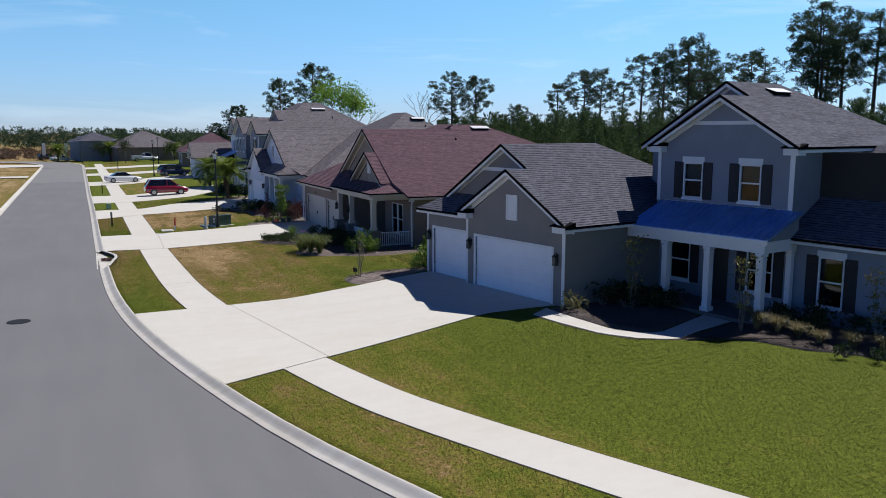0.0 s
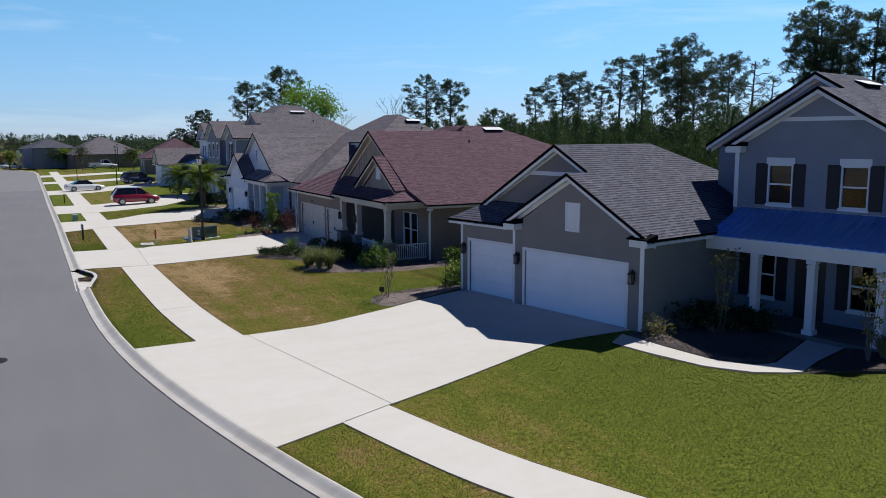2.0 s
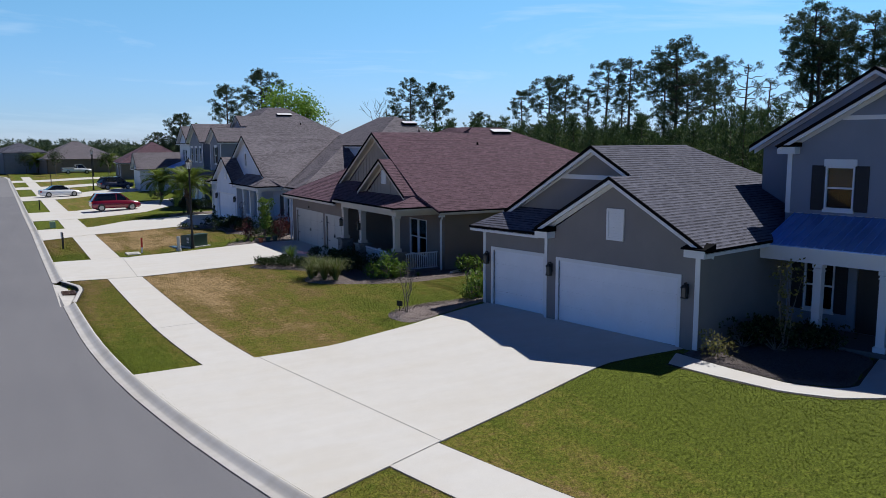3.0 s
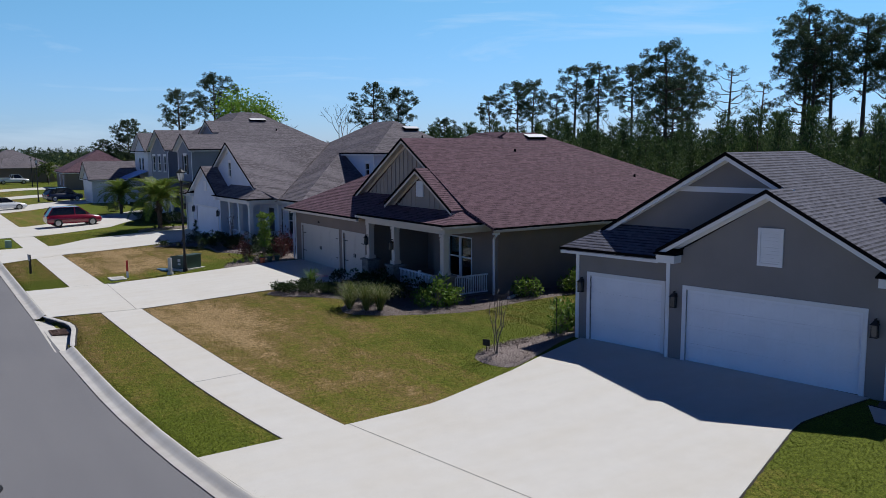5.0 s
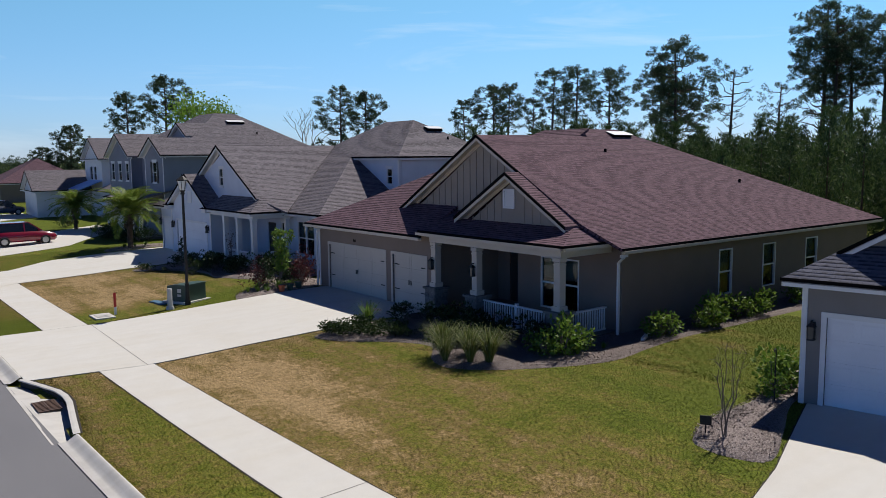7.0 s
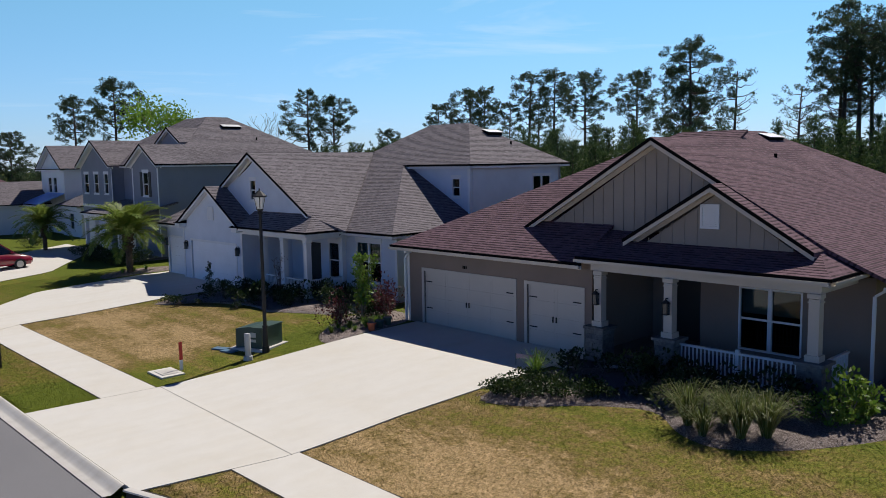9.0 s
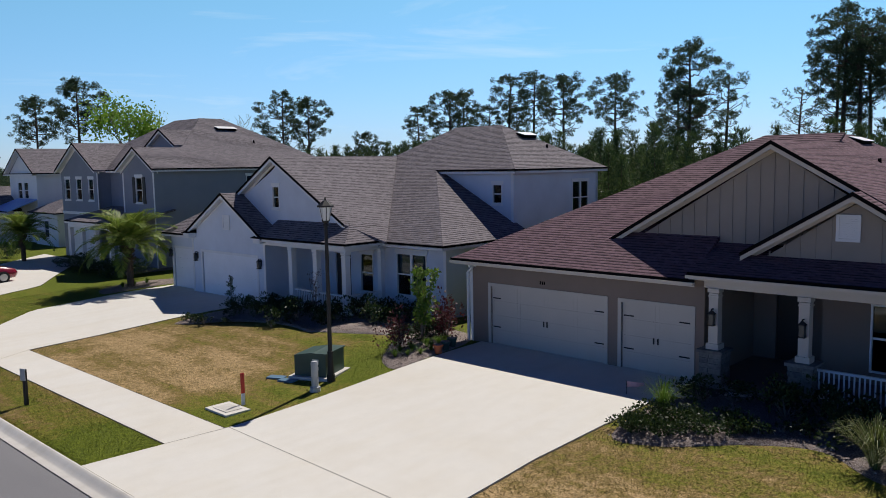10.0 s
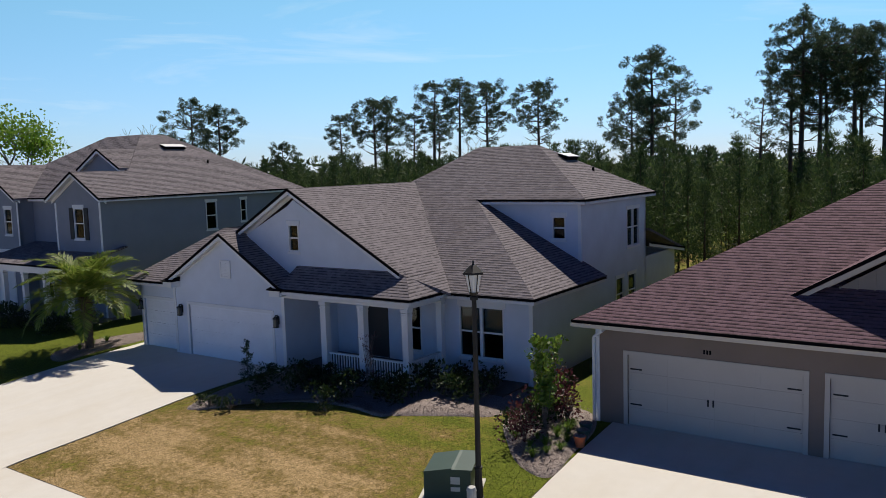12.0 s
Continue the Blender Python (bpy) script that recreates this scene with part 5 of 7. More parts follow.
def simple_house(x, y, rz, w, d, ze, zr, wall, roof, label, gable=False, wins=(), up=0.0):
    """A far house: walls, hipped or gabled roof, windows and a garage door towards the street."""
    h = house_frame(x, y, 0.4, rz, label)
    F = front(0.0)
    holes = [(a, a + 1.1, z, z + 1.5) for a, z in wins]
    wall_run(h, F, 0.0, w, -0.3, ze, holes, wall, gable=(w / 2, zr - 0.2) if gable else None)
    for q in holes:
        window(h, F, *q, head=0.18, blind=0.0)
    wall_run(h, south(0.0), 0.18, d, -0.3, ze, [], wall)
    wall_run(h, north(w), 0.18, d, -0.3, ze, [], wall)
    wall_run(h, lambda a, b, z: (d + b, a, z), 0.0, w, -0.3, ze, [], wall)
    o = 0.45
    e = ze + 0.02
    r = w / 2 + o
    if gable:
        pl = [[(-o, -o, e), (d + o, -o, e), (d + o, w / 2, zr), (-o, w / 2, zr)], [(-o, w + o, e), (d + o, w + o, e), (d + o, w / 2, zr), (-o, w / 2, zr)]]
    elif d >= w:
        pl = [[(-o, -o, e), (d + o, -o, e), (d + o - r, w / 2, zr), (r - o, w / 2, zr)], [(-o, w + o, e), (d + o, w + o, e), (d + o - r, w / 2, zr), (r - o, w / 2, zr)],
              [(-o, -o, e), (-o, w + o, e), (r - o, w / 2, zr)], [(d + o, -o, e), (d + o, w + o, e), (d + o - r, w / 2, zr)]]
    else:
        r = d / 2 + o
        pl = [[(-o, -o, e), (-o, w + o, e), (d / 2, w + o - r, zr), (d / 2, r - o, zr)], [(d + o, -o, e), (d + o, w + o, e), (d / 2, w + o - r, zr), (d / 2, r - o, zr)],
              [(-o, -o, e), (d + o, -o, e), (d / 2, r - o, zr)], [(-o, w + o, e), (d + o, w + o, e), (d / 2, w + o - r, zr)]]
    roof_of(h, pl, roof)
    eave(h, (-o, -o, e), (-o, w + o, e), (-1, 0))
    eave(h, (-o, -o, e), (d + o, -o, e), (0, -1))
    if gable:
        rake(h, (-o, -o, e), (-o, w / 2, zr), (-1, 0))
        rake(h, (-o, w + o, e), (-o, w / 2, zr), (-1, 0))
    # added dark sheet behind the front wall, for an unlit room
    slab_part(h, "inner_wall", 2.0, 2.1, 0.3, w - 0.3, 0.0, ze, M_DARK)
    return h


E1 = simple_house(20.4, 115.0, 0.0, 7.0, 13.0, 6.3, 8.6, M_WHITE, M_SH_WARM, "white two-storey house with a front gable", True, [(2.15, 4.0), (3.75, 4.0)])
roof_of(E1, [[(-2.6, 0.2, 3.0), (-2.6, 5.2, 3.0), (-0.02, 5.2, 4.0), (-0.02, 0.2, 4.0)]], M_METAL, "blue standing seam porch roof")
eave(E1, (-2.6, 0.2, 3.0), (-2.6, 5.2, 3.0), (-1, 0))
for y in (0.4, 2.6):
    porch_post(E1, -2.4, y, -0.3, 2.86, 0.2)
roof_vent(E1, (5.0, 1.3, 7.42), (1, 0), 0.58)
simple_house(20.0, 109.6, 0.0, 5.2, 9.0, 2.9, 4.4, M_WHITE, M_SH_WARM, "white one-storey house wing with a low hipped roof", False, [(2.0, 0.7)])
E2 = simple_house(14.75, 119.9, -2.0, 8.0, 5.6, 2.9, 5.1, M_WHITE, M_SH_WARM, "white garage wing with a grey gabled roof", True)
garage_door(E2, south(0.0), 0.7, 5.2, 2.15, M_DOOR_W)
simple_house(17.0, 158.0, -3.0, 16.0, 12.0, 2.9, 6.6, M_TAUPE, M_SH_RED, "distant one-storey house with a brown-red roof", False, [(3, 0.7), (9, 0.7)])
simple_house(4.5, 212.0, -80.0, 0.1 + 15.0, 14.0, 3.0, 6.8, M_TAUPE, M_SH_WARM, "distant tan one-storey house with a hipped roof", False, [(3, 0.7), (8, 0.7), (12, 0.7)])
simple_house(-3.5, 216.0, -75.0, 9.0, 9.0, 4.4, 6.6, M_DKGREY, M_SH_GREY, "distant dark grey two-storey house", False, [(2, 3.8), (5, 3.8), (8, 3.8), (2, 0.7)])

# the street's end: it bends away to the west, with a dry field beyond
bend = [(-4.2, 172.0, 0.01), (-4.3, 180.0, 0.06), (-4.9, 187.0, 0.14), (-7.0, 194.0, 0.2), (-11.5, 200.0, 0.24), (-19.0, 204.5, 0.27), (-30.0, 207.0, 0.3), (-60.0, 210.0, 0.36)]
for off, wide, up, nm, mat, lab in ((0.0, 3.55, 0.0, "road", M_ASPHALT, "grey asphalt street curving away"), (3.75, 0.22, 0.06, "kerb", M_KERB, "pale concrete kerb round the bend"), (-3.75, 0.22, 0.06, "kerb", M_KERB, "pale concrete kerb round the bend")):
    rows = []
    for i, (x, y, z) in enumerate(bend):
        a, b = bend[max(0, i - 1)], bend[min(len(bend) - 1, i + 1)]
        d = Vector((b[0] - a[0], b[1] - a[1])).normalized()
        rows.append([(x + d.y * (off + k * wide), y - d.x * (off + k * wide), z + up) for k in (-1, 0, 1)])
    tagged(mesh_object(nm, loft(rows, True), mat), lab, nm, kind="structure")
for nm, a, b in (("driveway_7", [(-8.0, 139.0), (-30.0, 141.5)], [(-8.0, 134.5), (-30.0, 136.0)]), ("driveway_8", [(-8.2, 186.0), (-26.0, 186.0)], [(-8.2, 175.0), (-26.0, 172.0)])):
    rows = [[Vector((*q, 0.22)) for q in r] for r in between(a, b, 6, 2)]
    tagged(mesh_object(nm, loft(rows), M_CONC), "pale concrete driveway across the street", "driveway", kind="structure")
for x, y in ((-9.6, 214.0), (-4.6, 209.0)):
    e = tagged(new("banner_flag"), "tall white feather banner on a thin pole", "banner", "white banners")
    e.matrix_world = pose(x, y, 0.2, 0, 0, 20)
    part("pole", box(lambda a, b, z: (a, b, z), -0.03, 0.03, -0.03, 0.03, 0, 4.2), M_BLACK, e)
    part("banner", box(lambda a, b, z: (a, b, z), 0.04, 0.85, -0.01, 0.01, 1.2, 4.1), M_WHITE, e, "plain white cloth")
e = tagged(new("utility_box"), "small pale green utility box in the verge", "utility box")
e.matrix_world = pose(2.13, 77.8, height(2.13, 77.8))
part("cabinet", box(lambda a, b, z: (a, b, z), -0.2, 0.2, -0.2, 0.2, -0.05, 0.5), painted("pale_green_paint", (0.3, 0.42, 0.3), 0.6), e)

DRIVES = [
    ("driveway_1", [(3.95, 21.48), (7.32, 22.85), (14.1, 25.3), (17.2, 25.3)], [(2.05, 31.8), (5.66, 31.75), (8.2, 31.8), (11.5, 32.7), (16.0, 34.4)]),
    ("driveway_2", [(1.3, 50.1), (4.6, 49.5), (8.0, 49.75), (16.2, 49.6)], [(1.2, 57.4), (4.9, 57.1), (9.4, 57.4), (16.0, 57.9)]),
    ("driveway_3", [(1.1, 68.9), (4.7, 70.9), (10.9, 71.5), (16.3, 71.5)], [(1.05, 76.6), (4.9, 76.4), (7.6, 79.4), (16.0, 80.6)]),
    ("driveway_4", [(0.9, 84.5), (4.9, 84.5), (10.5, 86.8), (17, 97.5)], [(0.85, 94.0), (4.9, 93.7), (10, 97.5), (17, 104.5)]),
    ("driveway_5", [(0.6, 112.0), (5.0, 113), (14.8, 120.5)], [(0.5, 120.5), (5.0, 121.5), (14.8, 130.5)]),
    ("driveway_6", [(0.2, 138.0), (5.0, 138), (16, 140.0)], [(0.15, 145.0), (5.0, 145), (16, 147.0)]),
    ("driveway_9", [(-0.1, 162.0), (5.0, 162), (16.9, 163.0)], [(-0.2, 170.0), (5.0, 170), (16.9, 172.0)]),
]
for nm, a, b in DRIVES:
    rows = between(a, b, 24, 14)
    rows[0] = [tuple(at_kerb(a[0][1] + (b[0][1] - a[0][1]) * j / 14, 0.012)) for j in range(15)]
    for side in (0, -1):
        line = [r[side] for r in rows]
        soil_edge([(p[0] + (q[0] - p[0]) * f, p[1] + (q[1] - p[1]) * f) for p, q in zip(line, line[1:]) for f in (0, 0.25, 0.5, 0.75)], 0.007)
    tagged(slab(nm, rows, M_CONC, 0.025), "broad pale concrete driveway up to a garage", "driveway", kind="structure")

# front walk of the corner house, curving from the driveway to the porch
WALK_A = between([(15.6, 24.3), (15.8, 22.9), (16.28, 20.93), (17.04, 19.88), (18.1, 19.25), (19.6, 19.85), (22.2, 20.6)], [(16.6, 25.0), (16.7, 23.1), (16.93, 21.35), (17.5, 20.5), (18.2, 20.2), (19.3, 20.7), (21.3, 21.6)], 22, 3)
for side in (0, -1):
    soil_edge([r[side] for r in WALK_A], 0.008, 0.16)
tagged(slab("front_walk", WALK_A, M_CONC, 0.02), "narrow curving concrete garden walk", "path", kind="structure")
tagged(slab("front_walk", between([(13.9, 47.9), (16.0, 47.6)], [(13.9, 49.7), (16.0, 49.7)], 6, 6), M_CONC, 0.022), "short concrete walk by the porch", "path", kind="structure")
tagged(slab("front_walk", between([(14.9, 70.3), (16.6, 70.3)], [(14.9, 71.6), (16.6, 71.6)], 4, 3), M_CONC, 0.022), "short concrete walk by the porch", "path", kind="structure")

M_JOINT = painted("joint_shadow", (0.27, 0.26, 0.24), 0.9)


def joint(p, q, lift=0.028, w=0.012):
    """A tooled joint in the concrete."""
    n = max(1, int(math.dist(p, q) / 0.8))
    d = Vector((q[0] - p[0], q[1] - p[1])).normalized()
    o = Vector((-d.y, d.x)) * w
    rows = []
    for i in range(n + 1):
        x, y = p[0] + (q[0] - p[0]) * i / n, p[1] + (q[1] - p[1]) * i / n
        z = height(x, y) + lift
        rows.append([(x - o.x, y - o.y, z), (x + o.x, y + o.y, z)])
    ob = mesh_object("joint", loft(rows), M_JOINT)
    return tagged(ob, "dark joint line in the concrete", "joint", kind="structure")


# the pavement's joints and the lines where it meets the driveways
joint((7.32, 22.85), (5.7, 31.75))
joint((5.85, 22.25), (7.32, 22.85))
joint((4.6, 49.5), (4.8, 57.1))
joint((3.15, 57.25), (4.9, 57.1))
for s in (-2, 5.5, 37.4):
    joint(tuple(at_kerb(s, walk_u(s))), tuple(at_kerb(s, walk_u(s) + 1.55)), 0.02)

# storm drain: concrete apron, recessed throat, cover slab and an iron grate
INLET = [(1.22, 50.35), (1.52, 49.4), (1.8, 48.45), (1.86, 47.8), (1.82, 47.1), (1.6, 45.8), (1.36, 44.3)]
drain = tagged(new("storm_drain"), "concrete kerb inlet with dark throat and rusty iron grate", "storm drain", kind="structure")
part("apron", loft([[(0.8, y, -0.012), (x - 0.02, y, -0.1)] for x, y in INLET]), M_KERB, drain)
# flat dark sheet stands in for the shade inside the inlet opening
part("throat", loft([[(x - 0.03, y, -0.13), (x - 0.03, y, 0.13)] for x, y in INLET]), M_DARK, drain, "dark sheet for the shaded inlet throat")
rows = [[(x - 0.09, y, 0.1), (x - 0.09, y, 0.136), (x - 0.02, y, 0.142), (x + 0.07, y, 0.138), (x + 0.07, y, 0.06)] for x, y in INLET]
part("cover_slab", loft(rows), M_KERB, drain, "pale concrete cover slab")
soil_edge([(x + 0.1, y) for x, y in INLET], 0.02, 0.04)
M_RUST = painted("rusty_iron", (0.09, 0.05, 0.035), 0.75)
bm = bmesh.new()
Fz = lambda a, b, z: (a, b, z)
bx(bm, Fz, 1.08, 1.62, 47.12, 48.1, -0.04, -0.012)
for x in (1.06, 1.33, 1.6):
    bx(bm, Fz, x, x + 0.035, 47.1, 48.12, -0.03, 0.004)
for i in range(9):
    y = 47.1 + 0.12 * i
    bx(bm, Fz, 1.095, 1.6, y, y + 0.05, -0.03, 0.0)
part("grate", bm, M_RUST, drain, "rusty iron grate")
bm = bmesh.new()
bmesh.ops.create_cone(bm, cap_ends=True, segments=32, radius1=0.42, radius2=0.41, depth=0.03, matrix=Matrix.Translation((-2.05, 32.77, 0.0)))
bmesh.ops.create_cone(bm, cap_ends=True, segments=32, radius1=0.33, radius2=0.33, depth=0.04, matrix=Matrix.Translation((-2.05, 32.77, 0.0)))
tagged(mesh_object("manhole_cover", bm, M_IRON), "round dark iron manhole cover in the asphalt", "manhole cover", kind="structure")

# ---- trees ----
RNG = np.random.default_rng(7)


class Cloud:
    """Collects loose triangles and tubes for one plant part."""

    def __init__(self):
        self.v, self.f, self.quads = [], [], []

    def blades(self, p, d, r0, r1, w):
        """Many narrow leaves at once: from p + d * r0 to p + d * r1 (arrays)."""
        s = np.cross(d, RNG.normal(size=d.shape))
        s /= np.linalg.norm(s, axis=1)[:, None] + 1e-9
        a, b = p + d * r0[:, None], p + d * r1[:, None]
        m = (a + b) / 2
        self.quads.append(np.stack([a, m + s * w, b, m - s * w], 1).reshape(-1, 3))

    def blade(self, p, q, w, side):
        """A narrow leaf from p to q, w wide in the middle."""
        n = len(self.v)
        m = (p + q) / 2
        self.v += [tuple(p), tuple(m + side * w), tuple(q), tuple(m - side * w)]
        self.f.append((n, n + 1, n + 2, n + 3))

    def tube(self, pts, radii, seg=6):
        n = len(self.v)
        for i, (p, r) in enumerate(zip(pts, radii)):
            d = pts[min(i + 1, len(pts) - 1)] - pts[max(i - 1, 0)]
            d = d / (np.linalg.norm(d) + 1e-9)
            a = np.cross(d, (0.31, 0.95, 0.1))
            a /= np.linalg.norm(a)
            b = np.cross(d, a)
            for k in range(seg):
                t = 2 * math.pi * k / seg
                self.v.append(tuple(p + r * (a * math.cos(t) + b * math.sin(t))))
        for i in range(len(pts) - 1):
            for k in range(seg):
                a0, a1 = n + i * seg + k, n + i * seg + (k + 1) % seg
                self.f.append((a0, a1, a1 + seg, a0 + seg))

    def mesh(self, name, mat, smooth=False):
        me = bpy.data.meshes.new(name)
        v = np.array(self.v, float).reshape(-1, 3)
        q = np.concatenate(self.quads) if self.quads else np.zeros((0, 3))
        faces = self.f
        if len(q):
            faces = list(faces) + (np.arange(len(q)).reshape(-1, 4) + len(v)).tolist()
        me.from_pydata(np.concatenate([v, q]), [], faces)
        me.materials.append(mat)
        if smooth:
            me.polygons.foreach_set("use_smooth", [True] * len(me.polygons))
        me.update()
        return me

    def part(self, name, mat, parent, smooth=False):
        ob = new(name, self.mesh(name, mat, smooth))
        ob.parent = parent
        return ob


def unit(v):
    return v / (np.linalg.norm(v) + 1e-9)


def tuft(c, p, r, n, w, up=0.35):
    """A spray of needles or leaves out of p (one point, or an array of points)."""
    p = np.repeat(np.atleast_2d(p), n, 0)
    d = RNG.normal(size=p.shape) + (0, 0, up)
    d /= np.linalg.norm(d, axis=1)[:, None]
    c.blades(p, d, r * RNG.uniform(0.0, 0.25, len(p)), r * RNG.uniform(0.7, 1.15, len(p)), w)


def tall_pine(height_m, crown, spread, limbs, puffs=6, dens=7, low=0.42, gap=0.0):
    """A mature pine: tall bare trunk, upswept crooked limbs carrying round puffs of needles with sky between."""
    t = new("pine_tree")
    wood, leaf = Cloud(), Cloud()
    bend = RNG.normal(size=2) * 0.45
    zs = np.linspace(0, height_m, 12)
    tr = [np.array([bend[0] * (z / height_m) ** 2, bend[1] * math.sin(2.2 * z / height_m), z]) for z in zs]
    wood.tube(tr, [0.27 * (1 - 0.85 * (z / height_m) ** 1.3) + 0.02 for z in zs], 7)
    lop = RNG.uniform(0, 6.28)

    def on_trunk(z):
        return np.array([np.interp(z, zs, [p[k] for p in tr]) for k in range(3)])

    def puff(p, k):
        """A rounded cushion of needle sprays on a twig's end."""
        n = max(3, round(dens * 2.0 * k * RNG.uniform(0.8, 1.2)))
        q = RNG.normal(size=(n, 3))
        q *= (RNG.uniform(0.1, 1.0, n) ** 0.5 / np.linalg.norm(q, axis=1))[:, None] * (0.58 * k, 0.58 * k, 0.4 * k)
        tuft(leaf, p + q, 0.27, 15, 0.021, 0.7)

    for i in range(limbs):
        f = ((i + 0.5) / limbs) ** 0.8
        z = height_m * (1 - crown + crown * f)
        env = spread * max(0.02, 1 - ((f - low) / (1.02 - low)) ** 3) ** 0.5 if f > low else spread * (0.6 + 0.4 * f / low)
        ang = i * 2.4 + RNG.uniform(-0.5, 0.5)
        reach = env * RNG.uniform(0.45, 1.05) * (1 + 0.2 * math.sin(ang + lop))
        foot = on_trunk(max(height_m * (1 - crown) * 0.9, z - reach * RNG.uniform(0.12, 0.6)))
        tip = on_trunk(z) * (1, 1, 0) + np.array([math.cos(ang) * reach, math.sin(ang) * reach, z])
        pts = []
        for j in range(6):
            g = j / 5
            sag = np.array([0, 0, -0.1 * reach * math.sin(math.pi * g)])
            pts.append(foot + (tip - foot) * g + sag + RNG.normal(size=3) * 0.05 * reach * math.sin(math.pi * g))
        wood.tube(pts, [0.08, 0.066, 0.053, 0.04, 0.028, 0.014], 5)
        if RNG.uniform() < gap or (f < 0.16 and RNG.uniform() < 0.45):
            continue
        puff(pts[-1], 1.0)
        for _ in range(max(2, round(puffs * (0.35 + 0.65 * reach / spread) * (0.65 if f < 0.3 else 1.0)))):
            g = RNG.uniform(0.58, 1.0) * 5
            j = min(4, int(g))
            at = pts[j] + (pts[j + 1] - pts[j]) * (g - j)
            off = RNG.normal(size=3) * (0.62, 0.62, 0.35) + (0, 0, 0.35)
            end = at + off * (0.6 + 0.16 * reach)
            wood.tube([at, end], [0.022, 0.009], 4)
            puff(end, RNG.uniform(0.65, 1.25))
    for _ in range(6):
        puff(tr[-1] + RNG.normal(size=3) * (0.7, 0.7, 0.3) - (0, 0, 0.3), 0.9)
    for _ in range(7):
        b = on_trunk(height_m * RNG.uniform(0.1, max(0.2, 1 - crown * 0.95)))
        a = RNG.uniform(0, 6.28)
        wood.tube([b, b + np.array([math.cos(a), math.sin(a), 0.1]) * RNG.uniform(0.4, 1.6)], [0.03, 0.008], 4)
    wood.part("trunk", M_BARK, t, True)
    leaf.part("crown", M_PINE, t)
    return t


def young_pine(h, r):
    """A dense young plantation pine, pointed, with upturned shoots."""
    t = new("young_pine")
    wood, leaf = Cloud(), Cloud()
    wood.tube([np.array([0, 0, 0.0]), np.array([0, 0, h])], [0.09, 0.015], 5)
    n = 15
    for i in range(n):
        f = 0.1 + 0.88 * i / (n - 1)
        z = h * f
        m = 6 if f < 0.8 else 4
        rr = r * (1.05 - f) ** 0.75
        for j in range(m):
            a = 2 * math.pi * (j / m) + i * 1.1 + RNG.uniform(-0.3, 0.3)
            L = rr * RNG.uniform(0.65, 1.15) + 0.15
            tip = np.array([math.cos(a) * L, math.sin(a) * L, z + L * 0.55 + 0.15])
            base = np.array([0, 0, z])
            for s in (0.4, 0.75, 1.0):
                p = base + (tip - base) * s
                tuft(leaf, p, 0.36 * (0.7 + 0.5 * s), 16, 0.02, 1.3)
    for s in range(4):
        tuft(leaf, np.array([0, 0, h - 0.15 * s]), 0.34, 12, 0.02, 2.2)
    wood.part("trunk", M_BARK, t, True)
    leaf.part("crown", M_YPINE, t)
    return t


def leafy_tree(h, spread, mat, leaves, size, trunk_r=0.08, bare=False, name="tree", start=0.25, bark=None):
    """A broadleaf tree or large shrub: forked stems, loose leaves with gaps."""
    t = new(name)
    wood, leaf = Cloud(), Cloud()
    tips = []

    def grow(p, d, length, r, depth):
        q = p + d * length
        m = (p + q) / 2 + RNG.normal(size=3) * length * 0.06
        wood.tube([p, m, q], [r, r * 0.85, r * 0.65], 5)
        if depth == 0:
            tips.append((p, q))
            return
        for _ in range(RNG.integers(2, 4)):
            e = unit(d + RNG.normal(size=3) * 0.5 * (1, 1, 0.5) + (0, 0, 0.15))
            grow(q, unit(e * (spread, spread, 1)), length * RNG.uniform(0.6, 0.82), r * 0.62, depth - 1)

    grow(np.array([0.0, 0, -0.05]), np.array([0, 0, 1.0]), h * start, trunk_r, 4)
    if not bare or leaves:
        for p, q in tips:
            for _ in range(leaves):
                c = p + (q - p) * RNG.uniform(0.2, 1.1) + RNG.normal(size=3) * size * (1.3 if size < 0.15 else 2.2)
                d = unit(RNG.normal(size=3))
                leaf.blade(c, c + d * size, size * 0.3, unit(np.cross(d, RNG.normal(size=3))))
    zt = max(q[2] for p, q in tips)
    wood.part("trunk", bark or M_TWIG, t, True)
    if leaves:
        leaf.part("crown", mat, t)
    t["_k"] = h / zt
    return t


def put(ob, x, y, z=None, s=1.0, rz=0.0):
    """Copies a plant to a place."""
    z = height(x, y) - 0.03 if z is None else z
    c = copy_thing(ob, pose(x, y, z, 0, 0, rz))
    c.scale = (s, s, s)
    return c


